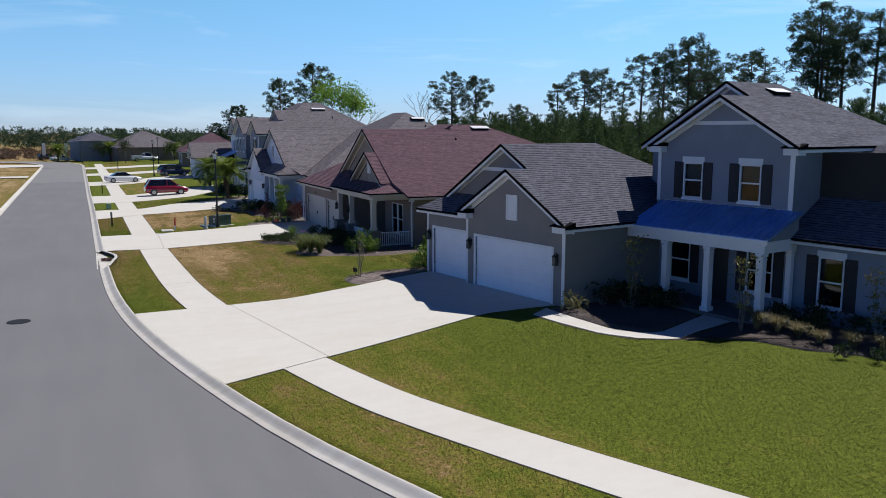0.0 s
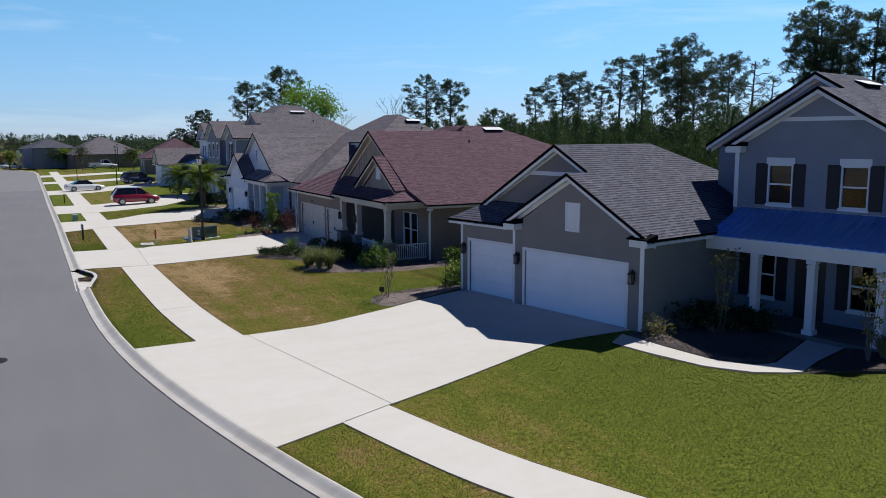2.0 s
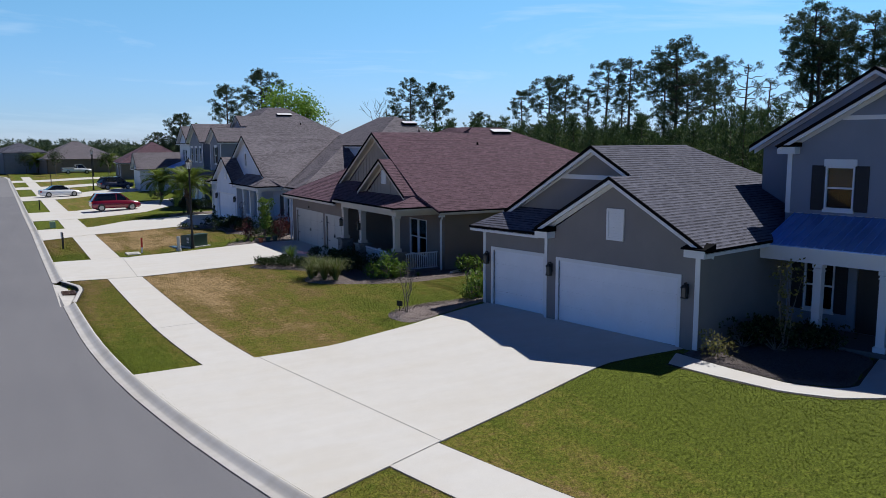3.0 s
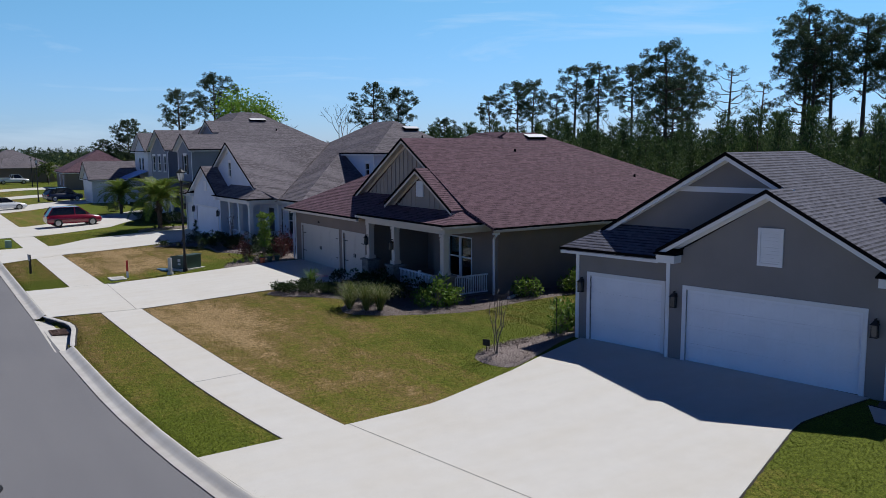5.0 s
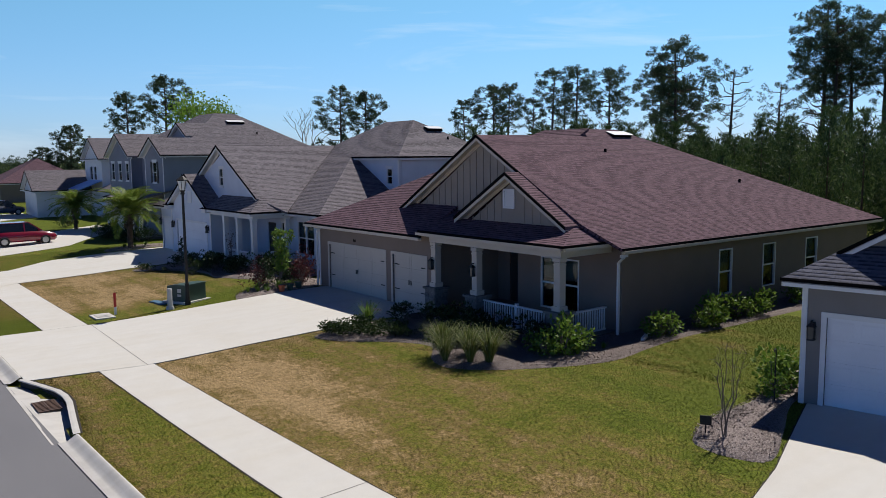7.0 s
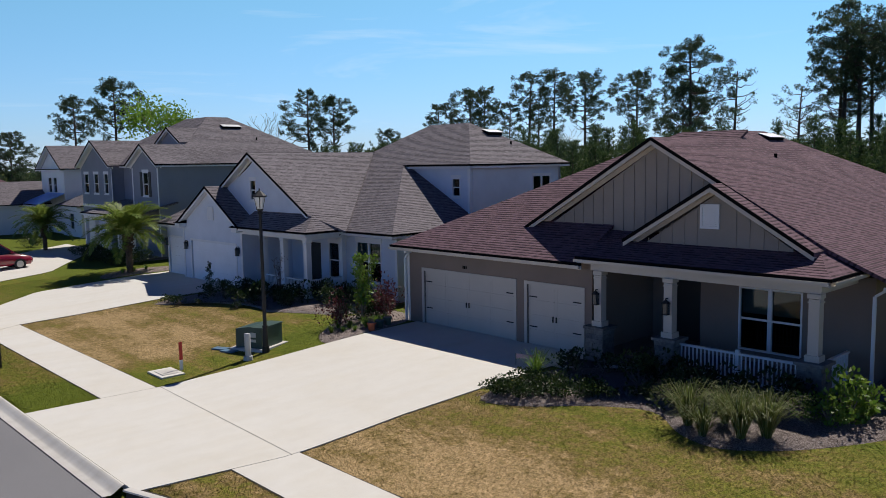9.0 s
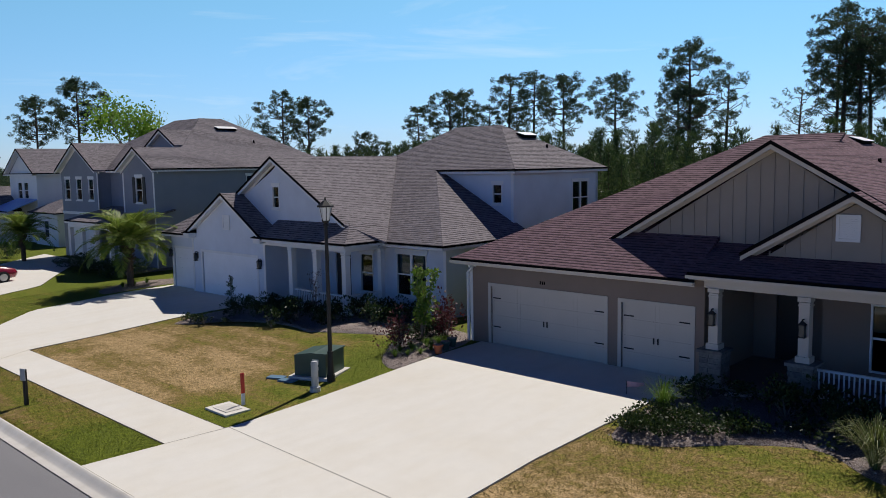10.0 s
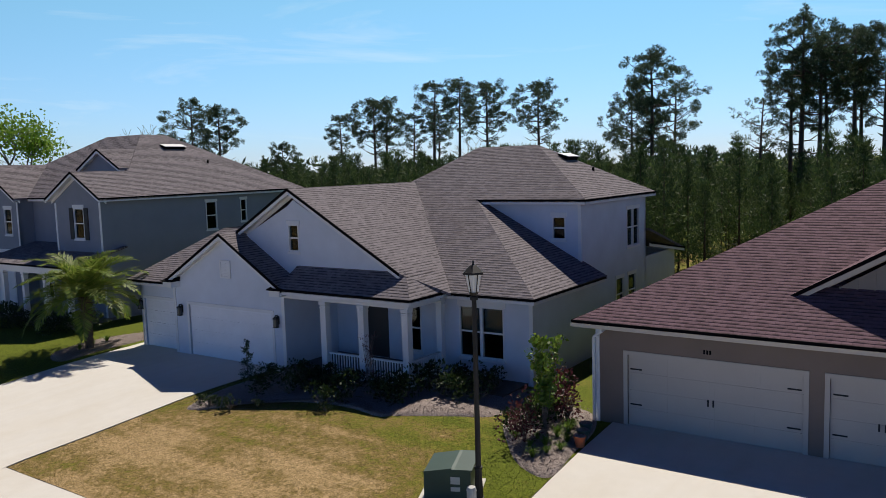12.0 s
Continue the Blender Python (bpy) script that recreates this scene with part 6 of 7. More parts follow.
random.seed(11)
PINES = [tall_pine(18.4, 0.46, 4.1, 30, 5, 9, 0.5), tall_pine(18.4, 0.6, 4.7, 34, 5, 9, 0.55, 0.1), tall_pine(18.4, 0.4, 2.9, 20, 4, 8, 0.5, 0.12), tall_pine(18.4, 0.44, 3.9, 22, 3, 4, 0.55, 0.25), tall_pine(18.4, 0.6, 4.3, 34, 6, 9, 0.4, 0.1), tall_pine(18.4, 0.86, 5.6, 54, 8, 11, 0.3)]
for p in PINES:
    tagged(p, "tall mature pine with bare trunk and tufted dark crown", "pine tree", "tall pines")
PLACES = [
    # x, y, height, variant
    (75.5, 64.9, 21.3, 1), (45.2, 167.8, 21.3, 0), (95.9, 122.2, 21.5, 2), (82.0, 79.5, 16.8, 3), (67.4, 76.7, 18.3, 4),
    (36.5, 160.8, 17.5, 0), (67.0, 143.3, 18.6, 1), (72.7, 145.0, 18.0, 0), (77.9, 137.2, 12.2, 0), (28.8, 166.4, 12.2, 5), (24.5, 167.0, 8.6, 5),
    (82.2, 128.8, 16.0, 2), (85.9, 125.6, 18.4, 0), (90.5, 127.5, 18.8, 2), (98.9, 119.4, 21.5, 2), (108.1, 119.7, 22.0, 0), (114.5, 113.5, 22.0, 0), (93.0, 124.0, 16.5, 2), (104.0, 127.0, 17.0, 2),
    (73.8, 80.8, 14.8, 0), (72.8, 67.5, 13.5, 3), (78.6, 66.2, 18.2, 2), (74.2, 62.8, 19.5, 2), (79.7, 60.7, 20.3, 2), (77.2, 62.6, 18.6, 2), (83.0, 58.5, 20.5, 0),
    (86.0, 61.0, 19.3, 2), (83.0, 54.0, 19.0, 2), (78.0, 49.0, 18.5, 2), (84.0, 47.0, 19.0, 2),
]
stood = set()
for x, y, h, v in PLACES:
    if v in stood:
        put(PINES[v], x, y, 0.3, h / 19.1, random.uniform(0, 360))
    else:
        stood.add(v)
        PINES[v].matrix_world = pose(x, y, 0.3, 0, 0, random.uniform(0, 360)) @ Matrix.Scale(h / 19.1, 4)

YOUNG = [young_pine(7.5, 1.5), young_pine(7.5, 1.9), young_pine(7.5, 1.2)]
for i, p in enumerate(YOUNG):
    tagged(p, "young dark green plantation pine with upturned shoots", "pine tree", "young pine plantation")
    p.matrix_world = pose(47.0 + 2.2 * i, 66.0 + 3 * i, 0.3)
n = 0
random.seed(5)
for row in range(9):
    x0 = 43 + row * 3.6
    y = 28 + random.uniform(0, 3)
    while y < 125 and n < 285:
        x = x0 + random.uniform(-1.0, 1.0) + max(0.0, y - 85) * 0.3
        put(YOUNG[random.randrange(3)], x, y, 0.3, random.uniform(0.72, 1.15) * (1 + 0.015 * row), random.uniform(0, 360))
        n += 1
        y += random.uniform(2.0, 4.2) * (1.0 + 0.04 * row)

GREEN = leafy_tree(15, 1.0, M_SPRING, 110, 0.26, 0.16, start=0.2)
tagged(GREEN, "broadleaf tree in bright spring green leaf", "tree")
k = GREEN.pop("_k")
GREEN.matrix_world = pose(46.6, 153.7, 0.3) @ Matrix.Scale(k * 15.5 / 15, 4)
BARE = leafy_tree(14, 1.1, M_TWIG, 0, 0.3, 0.1, True, start=0.22)
tagged(BARE, "leafless grey tree in the woods", "tree", "bare trees")
k = BARE.pop("_k")
BARE.matrix_world = pose(63.4, 149.4, 0.3) @ Matrix.Scale(k * 15.0 / 14, 4)
put(BARE, 52.0, 158.0, 0.3, k * 0.95, 70)
put(BARE, 101.0, 119.0, 0.3, k * 0.9, 130)


# far woods: crowns without number behind the houses and on the horizon
def woods(name, spots, mat, label, clumps=24, k=0.4, n=13):
    c = Cloud()
    for x, y, h, r in spots:
        a, f = RNG.uniform(0, 6.28, clumps), RNG.uniform(0.12, 1, clumps)
        rr = r * (1.1 - f) ** 0.6 * RNG.uniform(0.4, 1.0, clumps)
        tuft(c, np.stack([x + rr * np.cos(a), y + rr * np.sin(a), h * f], 1), r * k, n, r * 0.045, 1.0)
    ob = new(name, c.mesh(name, mat))
    return tagged(ob, label, "woods", kind="stuff")


spots = []
for i in range(520):
    x, y = RNG.uniform(78, 125), RNG.uniform(20, 150)
    spots.append((x, y, RNG.uniform(4.5, 8.2), RNG.uniform(1.0, 1.7)))
for i in range(170):
    x, y = RNG.uniform(40, 85), RNG.uniform(128, 175)
    spots.append((x, y, RNG.uniform(4.5, 8.5), RNG.uniform(1.0, 1.9)))
woods("young_wood", spots, M_YPINE, "dense young pine wood behind the houses")
spots = []
for i in range(1500):
    a = RNG.uniform(-0.75, 0.75)
    d = RNG.uniform(330, 470)
    spots.append((d * math.sin(a) - 10, d * math.cos(a), RNG.uniform(5, 8.5), RNG.uniform(2.0, 3.2)))
for i in range(260):
    a = RNG.uniform(0.55, 1.6)
    d = RNG.uniform(150, 260)
    spots.append((d * math.sin(a) - 10, 30 + d * math.cos(a), RNG.uniform(7, 10.5), RNG.uniform(2.5, 4.5)))
woods("far_wood", spots, M_PINE, "distant line of dark woods on the horizon", 22, 0.45, 8)

spots = [(RNG.uniform(-90, 4), RNG.uniform(222, 310), RNG.uniform(0.5, 1.6), RNG.uniform(0.8, 2.0)) for _ in range(420)]
M_BRUSH = leaf_mat("dry_brush", (0.12, 0.075, 0.05), (0.2, 0.13, 0.09), (0.28, 0.2, 0.13))
woods("dry_brush", spots, M_BRUSH, "dry reddish brush covering the far field", 14)


# ---- beds and garden plants ----
def bed(outline, lift=0.03, chips=350, mat=None):
    """A mulch bed: gently mounded sheet with loose bark chips."""
    mat = mat or M_MULCH
    cx, cy = sum(p[0] for p in outline) / len(outline), sum(p[1] for p in outline) / len(outline)
    rows = []
    # smooth the outline
    ring = []
    n = len(outline)
    for i in range(n):
        p0, p1, p2, p3 = (Vector(outline[(i + k) % n]) for k in (-1, 0, 1, 2))
        for s in range(5):
            t = s / 5
            ring.append(0.5 * ((2 * p1) + (p2 - p0) * t + (2 * p0 - 5 * p1 + 4 * p2 - p3) * t * t + (3 * p1 - p0 - 3 * p2 + p3) * t ** 3))
    c = Vector((cx, cy))
    for f, up in ((1.0, -0.02), (0.97, lift), (0.8, lift + 0.05), (0.5, lift + 0.06), (0.02, lift + 0.06)):
        rows.append([(*(c + (p - c) * f), height(*(c + (p - c) * f)) + up) for p in ring])
    ob = new("mulch_bed")
    tagged(ob, "planting bed covered with grey-brown bark mulch", "mulch bed", kind="structure")
    part("bed_soil", loft(rows, True, close=True), mat, ob)
    ch = Cloud()
    for _ in range(chips):
        i = RNG.integers(len(ring))
        p = ring[i].lerp(ring[(i + 1) % len(ring)], RNG.uniform(0, 1))
        q = c + (p - c) * math.sqrt(RNG.uniform(0, 1))
        o = np.array([q.x, q.y, height(q.x, q.y) + lift + 0.065])
        d = unit(RNG.normal(size=3) * (1, 1, 0.35))
        ch.blade(o - d * 0.025, o + d * RNG.uniform(0.02, 0.06), RNG.uniform(0.01, 0.022), unit(np.cross(d, (0.1, 0.2, 1.0) + RNG.normal(size=3) * 0.3)))
    tagged(ch.part("bark_chips", mat, ob), kind="stuff")
    return ob


def shrub(r, h, mat, leaves, size, name="shrub", flat=False):
    t = new(name)
    leaf, wood = Cloud(), Cloud()
    for _ in range(9):
        d = unit(RNG.normal(size=3) * (0.7, 0.7, 0.2) + (0, 0, 1.0))
        wood.tube([np.zeros(3), d * h * 0.8 * np.array([r / h, r / h, 1])], [0.02, 0.008], 4)
    lumps = [(RNG.normal(size=3) * (r * 0.45, r * 0.45, h * 0.16) + (0, 0, h * 0.55), RNG.uniform(0.35, 0.6)) for _ in range(9)]
    for _ in range(leaves):
        c, k = lumps[RNG.integers(len(lumps))]
        d = unit(RNG.normal(size=3))
        p = c + d * np.array([r, r, h * 0.55]) * k * RNG.uniform(0.75, 1.1)
        p[2] = max(0.03, p[2])
        e = unit(d + RNG.normal(size=3) * 0.7 + (0, 0, 0.3))
        leaf.blade(p, p + e * size * RNG.uniform(0.7, 1.3), size * 0.3, unit(np.cross(e, RNG.normal(size=3))))
    wood.part("woody_base", M_TWIG, t, True)
    leaf.part("foliage", mat, t)
    return t


def grass_clump(h, n, mat=None, name="ornamental_grass", spread=0.9):
    t = new(name)
    c = Cloud()
    for _ in range(n):
        a = RNG.uniform(0, 6.283)
        out = RNG.uniform(0.05, spread) * h
        b = np.array([math.cos(a), math.sin(a), 0.0])
        s = np.array([-b[1], b[0], 0.0])
        hh = h * RNG.uniform(0.6, 1.1)
        p0 = b * RNG.uniform(0, 0.1) * h
        p1 = b * out * 0.35 + (0, 0, hh * 0.62)
        p2 = b * out * 0.75 + (0, 0, hh * 0.95)
        p3 = b * out * 1.1 + (0, 0, hh * RNG.uniform(0.7, 1.0))
        w = 0.008
        n0 = len(c.v)
        for p, k in ((p0, 1), (p1, 1), (p2, 0.7)):
            c.v += [tuple(p - s * w * k), tuple(p + s * w * k)]
        c.v.append(tuple(p3))
        c.f += [(n0, n0 + 1, n0 + 3, n0 + 2), (n0 + 2, n0 + 3, n0 + 5, n0 + 4), (n0 + 4, n0 + 5, n0 + 6)]
    c.part("blade_tuft", mat or M_STRAW, t)
    return t


def palm(trunk_h, fronds, length):
    t = new("palm_tree")
    wood = Cloud()
    zs = np.linspace(-0.1, trunk_h, 16)
    wood.tube([np.array([0, 0, z]) for z in zs], [0.17 + 0.03 * (i % 2) + (0.08 if i > 12 else 0) for i in range(16)], 10)
    for _ in range(60):
        a, z = RNG.uniform(0, 6.28), RNG.uniform(trunk_h * 0.55, trunk_h)
        b = np.array([math.cos(a), math.sin(a), 0])
        wood.tube([b * 0.2 + (0, 0, z), b * 0.36 + (0, 0, z + 0.16)], [0.05, 0.025], 4)
    wood.part("trunk", M_PALMBARK, t, False)
    for i in range(fronds):
        c = Cloud()
        a = i * 2.399
        up = 1.35 - 1.35 * i / fronds
        b = np.array([math.cos(a), math.sin(a), 0.0])
        s = np.array([-b[1], b[0], 0.0])
        L = length * RNG.uniform(0.85, 1.1)
        pts, ang, p = [], up + RNG.uniform(-0.1, 0.1), np.array([0, 0, trunk_h + 0.05])
        for k in range(11):
            pts.append(p.copy())
            p = p + (b * math.cos(ang) + np.array([0, 0, 1.0]) * math.sin(ang)) * L / 10
            ang -= 0.07 + 0.018 * k
        c.tube(pts, [0.03 - 0.0025 * k for k in range(11)], 4)
        for k in range(60):
            f = 0.1 + 0.9 * k / 60
            x = f * 10
            j = min(9, int(x))
            q = pts[j] + (pts[j + 1] - pts[j]) * (x - j)
            d = unit(pts[j + 1] - pts[j])
            l = 0.62 * math.sin(math.pi * min(1, 0.18 + 0.8 * f)) + 0.12
            for sg in (-1, 1):
                e = unit(s * sg * 0.8 + d * 0.75 + np.array([0, 0, 0.3 - 0.45 * f]) + RNG.normal(size=3) * 0.1)
                c.blade(q, q + e * l, 0.028, unit(np.cross(e, np.cross(d, s))))
        c.part("frond", M_PALM, t)
    return t


def multi_stem(h, stems, leaves, mat, size, name="sapling"):
    t = new(name)
    wood, leaf = Cloud(), Cloud()
    for _ in range(stems):
        a = RNG.uniform(0, 6.28)
        lean = RNG.uniform(0.04, 0.2)
        pts = [np.array([0.03 * math.cos(a), 0.03 * math.sin(a), 0.0])]
        for k in range(1, 7):
            z = h * k / 6 * RNG.uniform(0.9, 1.02)
            pts.append(np.array([math.cos(a) * lean * z, math.sin(a) * lean * z, z]) + RNG.normal(size=3) * 0.03)
        wood.tube(pts, [0.018, 0.016, 0.014, 0.012, 0.009, 0.007, 0.003], 4)
        for k in range(2, 7):
            for _ in range(3):
                d = unit(RNG.normal(size=3) * (1, 1, 0.4) + (0, 0, 0.9))
                q = pts[k] + d * h * RNG.uniform(0.05, 0.14)
                wood.tube([pts[k], q], [0.005, 0.002], 3)
                for _ in range(leaves):
                    p = pts[k] + (q - pts[k]) * RNG.uniform(0.4, 1.1) + RNG.normal(size=3) * 0.05
                    e = unit(RNG.normal(size=3))
                    leaf.blade(p, p + e * size, size * 0.33, unit(np.cross(e, RNG.normal(size=3))))
    wood.part("woody_base", M_TWIG, t)
    if leaves:
        leaf.part("leaves", mat, t)
    return t


def place(ob, x, y, label, category, rz=0.0, s=1.0, group="", z=None):
    tagged(ob, label, category, group)
    ob.matrix_world = pose(x, y, height(x, y) + 0.05 if z is None else z, 0, 0, rz) @ Matrix.Scale(s, 4)
    return ob


def scatter(ob, spots, label, category, group, s0=0.8, s1=1.2):
    """The first plant at the first spot, copies at the others."""
    place(ob, *spots[0], label, category, random.uniform(0, 360), 1.0, group)
    for x, y in spots[1:]:
        c = copy_thing(ob, pose(x, y, height(x, y) + 0.05, 0, 0, random.uniform(0, 360)))
        k = random.uniform(s0, s1)
        c.scale = (k, k, random.uniform(0.85, 1.1) * k)


random.seed(21)
# corner house: beds by the garage, the porch and the driveway's end
BEDS = [
    [(16.75, 24.9), (16.8, 23.2), (17.05, 21.5), (17.6, 20.7), (18.3, 20.4), (19.4, 20.9), (21.2, 21.8), (21.3, 24.4), (19.3, 25.0)],
    [(18.2, 19.15), (19.28, 18.73), (20.25, 18.0), (20.86, 16.6), (21.8, 15.6), (25.0, 11.0), (26.8, 13.5), (24.6, 18.0), (22.9, 20.4), (20.6, 20.0), (19.2, 19.55)],
    [(11.75, 32.95), (11.3, 33.7), (11.4, 34.5), (11.9, 34.85), (12.5, 35.07), (13.5, 35.2), (15.0, 35.25), (18.3, 36.1), (18.0, 35.0), (15.4, 34.5), (13.4, 33.6)],
    # taupe house
    [(10.3, 49.3), (10.35, 48.0), (11.6, 46.5), (12.2, 45.1), (11.3, 43.8), (11.1, 42.7), (12.0, 41.5), (13.4, 40.55), (14.6, 40.05), (15.7, 39.95), (17.4, 40.25), (19.2, 40.45), (21.1, 40.45), (24.4, 40.4), (33.0, 40.5), (33.0, 41.9), (17.6, 42.1), (15.2, 42.6), (15.1, 47.4), (13.6, 49.4)],
    # between the taupe and the pale house
    [(11.1, 57.6), (11.4, 58.6), (12.5, 59.6), (14.2, 60.7), (16.2, 60.6), (16.2, 58.9), (14.8, 58.05), (12.7, 57.75)],
    [(10.4, 70.7), (10.4, 69.9), (11.6, 68.9), (12.6, 67.2), (12.8, 65.6), (12.6, 64.3), (12.9, 63.8), (13.8, 62.1), (14.55, 61.05), (17.3, 61.2), (17.3, 62.0), (16.1, 65.5), (15.9, 70.2), (13.0, 71.2)],
    # beyond the pale house
    [(11.6, 80.6), (12.2, 82.4), (15.0, 83.2), (17.2, 82.4), (17.0, 81.2), (14.0, 80.9)],
]
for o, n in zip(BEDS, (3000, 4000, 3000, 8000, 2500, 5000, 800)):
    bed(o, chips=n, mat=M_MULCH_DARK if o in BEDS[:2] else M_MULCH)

LOW = shrub(0.5, 0.65, M_SHRUB, 420, 0.11, "shrub")
scatter(LOW, [(20.2, 24.2), (20.9, 23.6), (19.6, 24.4), (21.0, 22.9), (20.2, 23.2), (19.3, 23.6), (22.9, 19.6), (23.4, 18.4), (23.7, 17.2), (24.2, 16.0), (24.9, 14.8), (22.4, 18.9), (22.7, 17.8), (18.8, 24.4),
              (14.6, 46.9), (14.5, 45.8), (14.5, 44.7), (14.4, 43.6), (14.7, 42.9), (13.7, 48.6), (14.2, 47.9), (13.7, 46.4), (13.6, 45.0), (13.4, 43.8), (13.0, 44.6),
              (14.2, 69.2), (14.4, 68.0), (14.4, 66.8), (14.0, 65.5), (14.4, 64.6), (15.6, 64.3), (16.4, 63.6), (16.8, 62.6), (13.6, 70.2), (13.9, 64.9), (13.8, 68.6), (13.6, 67.4), (13.4, 66.2), (12.6, 69.6), (12.8, 68.4), (12.4, 66.4), (15.2, 63.4), (15.6, 62.4), (13.4, 59.7), (14.4, 59.9), (15.1, 60.2), (14.7, 59.5)], "low dark green evergreen shrub in the mulch bed", "shrub", "dark shrubs")
FRESH = shrub(0.4, 0.85, M_LIME, 330, 0.12, "shrub")
scatter(FRESH, [(14.0, 41.5), (14.5, 41.3), (14.1, 42.1), (15.2, 41.2), (18.6, 40.9), (19.0, 40.8), (20.9, 40.9), (21.4, 40.8), (21.9, 41.0), (23.2, 41.0), (23.8, 40.9), (24.7, 41.0), (26.0, 41.3), (27.6, 41.2), (29.2, 41.2), (15.3, 34.95), (15.7, 35.2), (16.3, 35.4), (17.0, 35.5)], "fresh green leafy shrub along the wall", "shrub", "green shrubs", 0.8, 1.4)
MUHLY = grass_clump(1.0, 330, None, "ornamental_grass", 0.95)
scatter(MUHLY, [(11.9, 43.9), (11.9, 42.6), (11.5, 43.3), (12.3, 42.2), (12.5, 43.3)], "arching straw-green ornamental grass clump", "grass", "ornamental grasses", 0.85, 1.15)
DRYG = grass_clump(0.6, 380, M_DRY)
scatter(DRYG, [(21.6, 18.4), (21.7, 17.6), (21.75, 16.8), (21.3, 19.0), (22.3, 16.0), (22.6, 15.2)], "dry tan ornamental grass clump in the mulch", "grass", "dry grasses", 0.8, 1.2)
BALL = shrub(0.24, 0.34, M_SHRUB, 180, 0.07, "round_shrub")
scatter(BALL, [(12.3, 46.5), (12.7, 46.1), (13.0, 45.6), (21.2, 15.4), (21.8, 14.8), (10.6, 69.8), (10.8, 69.0), (11.4, 68.4), (10.7, 70.4), (12.1, 66.0)], "small rounded clipped shrub at the bed's edge", "shrub", "small round shrubs")
WHITEB = shrub(0.42, 0.75, M_OLIVE, 300, 0.09, "shrub")
place(WHITEB, 17.2, 24.1, "pale flowering shrub at the garage corner", "shrub")
COON = shrub(0.42, 0.42, M_SHRUB, 520, 0.09, "coontie")
scatter(COON, [(10.8, 48.6), (11.2, 48.9), (11.0, 48.0), (11.6, 48.3), (12.0, 48.9), (11.6, 47.6), (12.2, 48.0), (12.5, 47.3), (12.0, 46.9), (10.8, 49.1)], "dark green feathery cycad-like plant", "shrub", "cycads", 0.75, 1.1)
PLUME = grass_clump(0.85, 130, M_LIME, "fan_palm", 1.0)
place(PLUME, 12.3, 48.9, "bright green young fan palm in the bed", "palm")
NAND = shrub(0.5, 1.25, M_PURPLE, 520, 0.1, "nandina")
scatter(NAND, [(12.85, 59.3), (14.9, 59.0), (15.3, 59.6)], "dark red-purple leafy shrub", "shrub", "purple shrubs")
GT = multi_stem(2.5, 8, 9, M_LIME, 0.15, "small_tree")
place(GT, 13.9, 59.2, "young slender multi-stemmed tree with fresh green leaves", "tree")
OL = multi_stem(2.5, 5, 4, M_OLIVE, 0.1)
place(OL, 20.6, 19.0, "thin multi-stemmed shrub with sparse olive leaves", "shrub", group="sparse saplings")
for x, y, sc, r in ((19.4, 23.4, 1.1, 40), (23.6, 16.2, 0.95, 100)):
    c = put(OL, x, y, None, sc, r)
BR = multi_stem(2.0, 6, 0, M_OLIVE, 0.1, "bare_sapling")
place(BR, 12.05, 34.2, "leafless multi-stemmed sapling in the mulch", "sapling")
FL = multi_stem(1.9, 6, 2, M_PURPLE, 0.06, "sapling")
place(FL, 14.25, 66.0, "thin budding multi-stemmed sapling by the porch", "sapling")
LIRI = grass_clump(0.3, 90, M_LIME, "liriope", 1.0)
scatter(LIRI, [(11.9, 58.5), (12.3, 58.3), (12.7, 58.1), (12.5, 58.9), (13.3, 58.2), (14.8, 41.0), (16.0, 41.0), (12.8, 58.6), (13.5, 58.6), (13.1, 59.0), (14.0, 58.5), (12.9, 59.6), (14.4, 58.6), (13.0, 81.6), (13.8, 81.9), (14.6, 82.1)], "small tuft of strappy green leaves", "plant", "border tufts")

P1 = palm(2.3, 44, 3.0)
place(P1, 13.4, 81.5, "feather palm with a stout brown trunk", "palm tree", group="palms")
put(P1, 14.2, 100.5, None, 0.85, 80)
put(P1, 5.5, 206.0, None, 1.1, 80)
put(P1, 19.0, 196.0, None, 1.0, 30)
put(P1, -6.0, 208.0, None, 1.0, 130)
# clipped spiral
t = new("spiral_topiary")
c = Cloud()
for i in range(900):
    f = i / 900
    a = f * 6.28 * 3.2
    o = np.array([0.17 * (1.2 - f) * math.cos(a), 0.17 * (1.2 - f) * math.sin(a), 0.15 + 1.35 * f])
    p = o + RNG.normal(size=3) * 0.055 * (1.3 - 0.6 * f)
    d = unit(RNG.normal(size=3))
    c.blade(p, p + d * 0.06, 0.02, unit(np.cross(d, RNG.normal(size=3))))
w = Cloud()
w.tube([np.zeros(3), np.array([0, 0, 1.5])], [0.025, 0.01], 5)
w.part("stem", M_TWIG, t)
c.part("foliage", M_SHRUB, t)
place(t, 13.3, 71.0, "dark green spiral-clipped topiary by the driveway", "topiary", z=height(13.3, 71.0) + 0.02)
HEDGE = shrub(1.2, 1.0, M_SHRUB, 1200, 0.12, "shrub")
scatter(HEDGE, [(15.2, 85.6), (14.9, 87.4), (15.0, 89.4), (14.9, 91.4), (15.0, 93.4), (14.4, 104.6), (14.2, 133.5), (17.5, 134.5)], "broad dark green hedge shrub before the porch", "shrub", "hedge shrubs", 0.75, 1.0)
STREET = leafy_tree(4.5, 0.8, M_SHRUB, 22, 0.2, 0.07, start=0.25, name="street_tree")
k = STREET.pop("_k")
place(STREET, 8.0, 188.0, "small distant street tree with dark leaves", "tree", 0, k, "street trees")
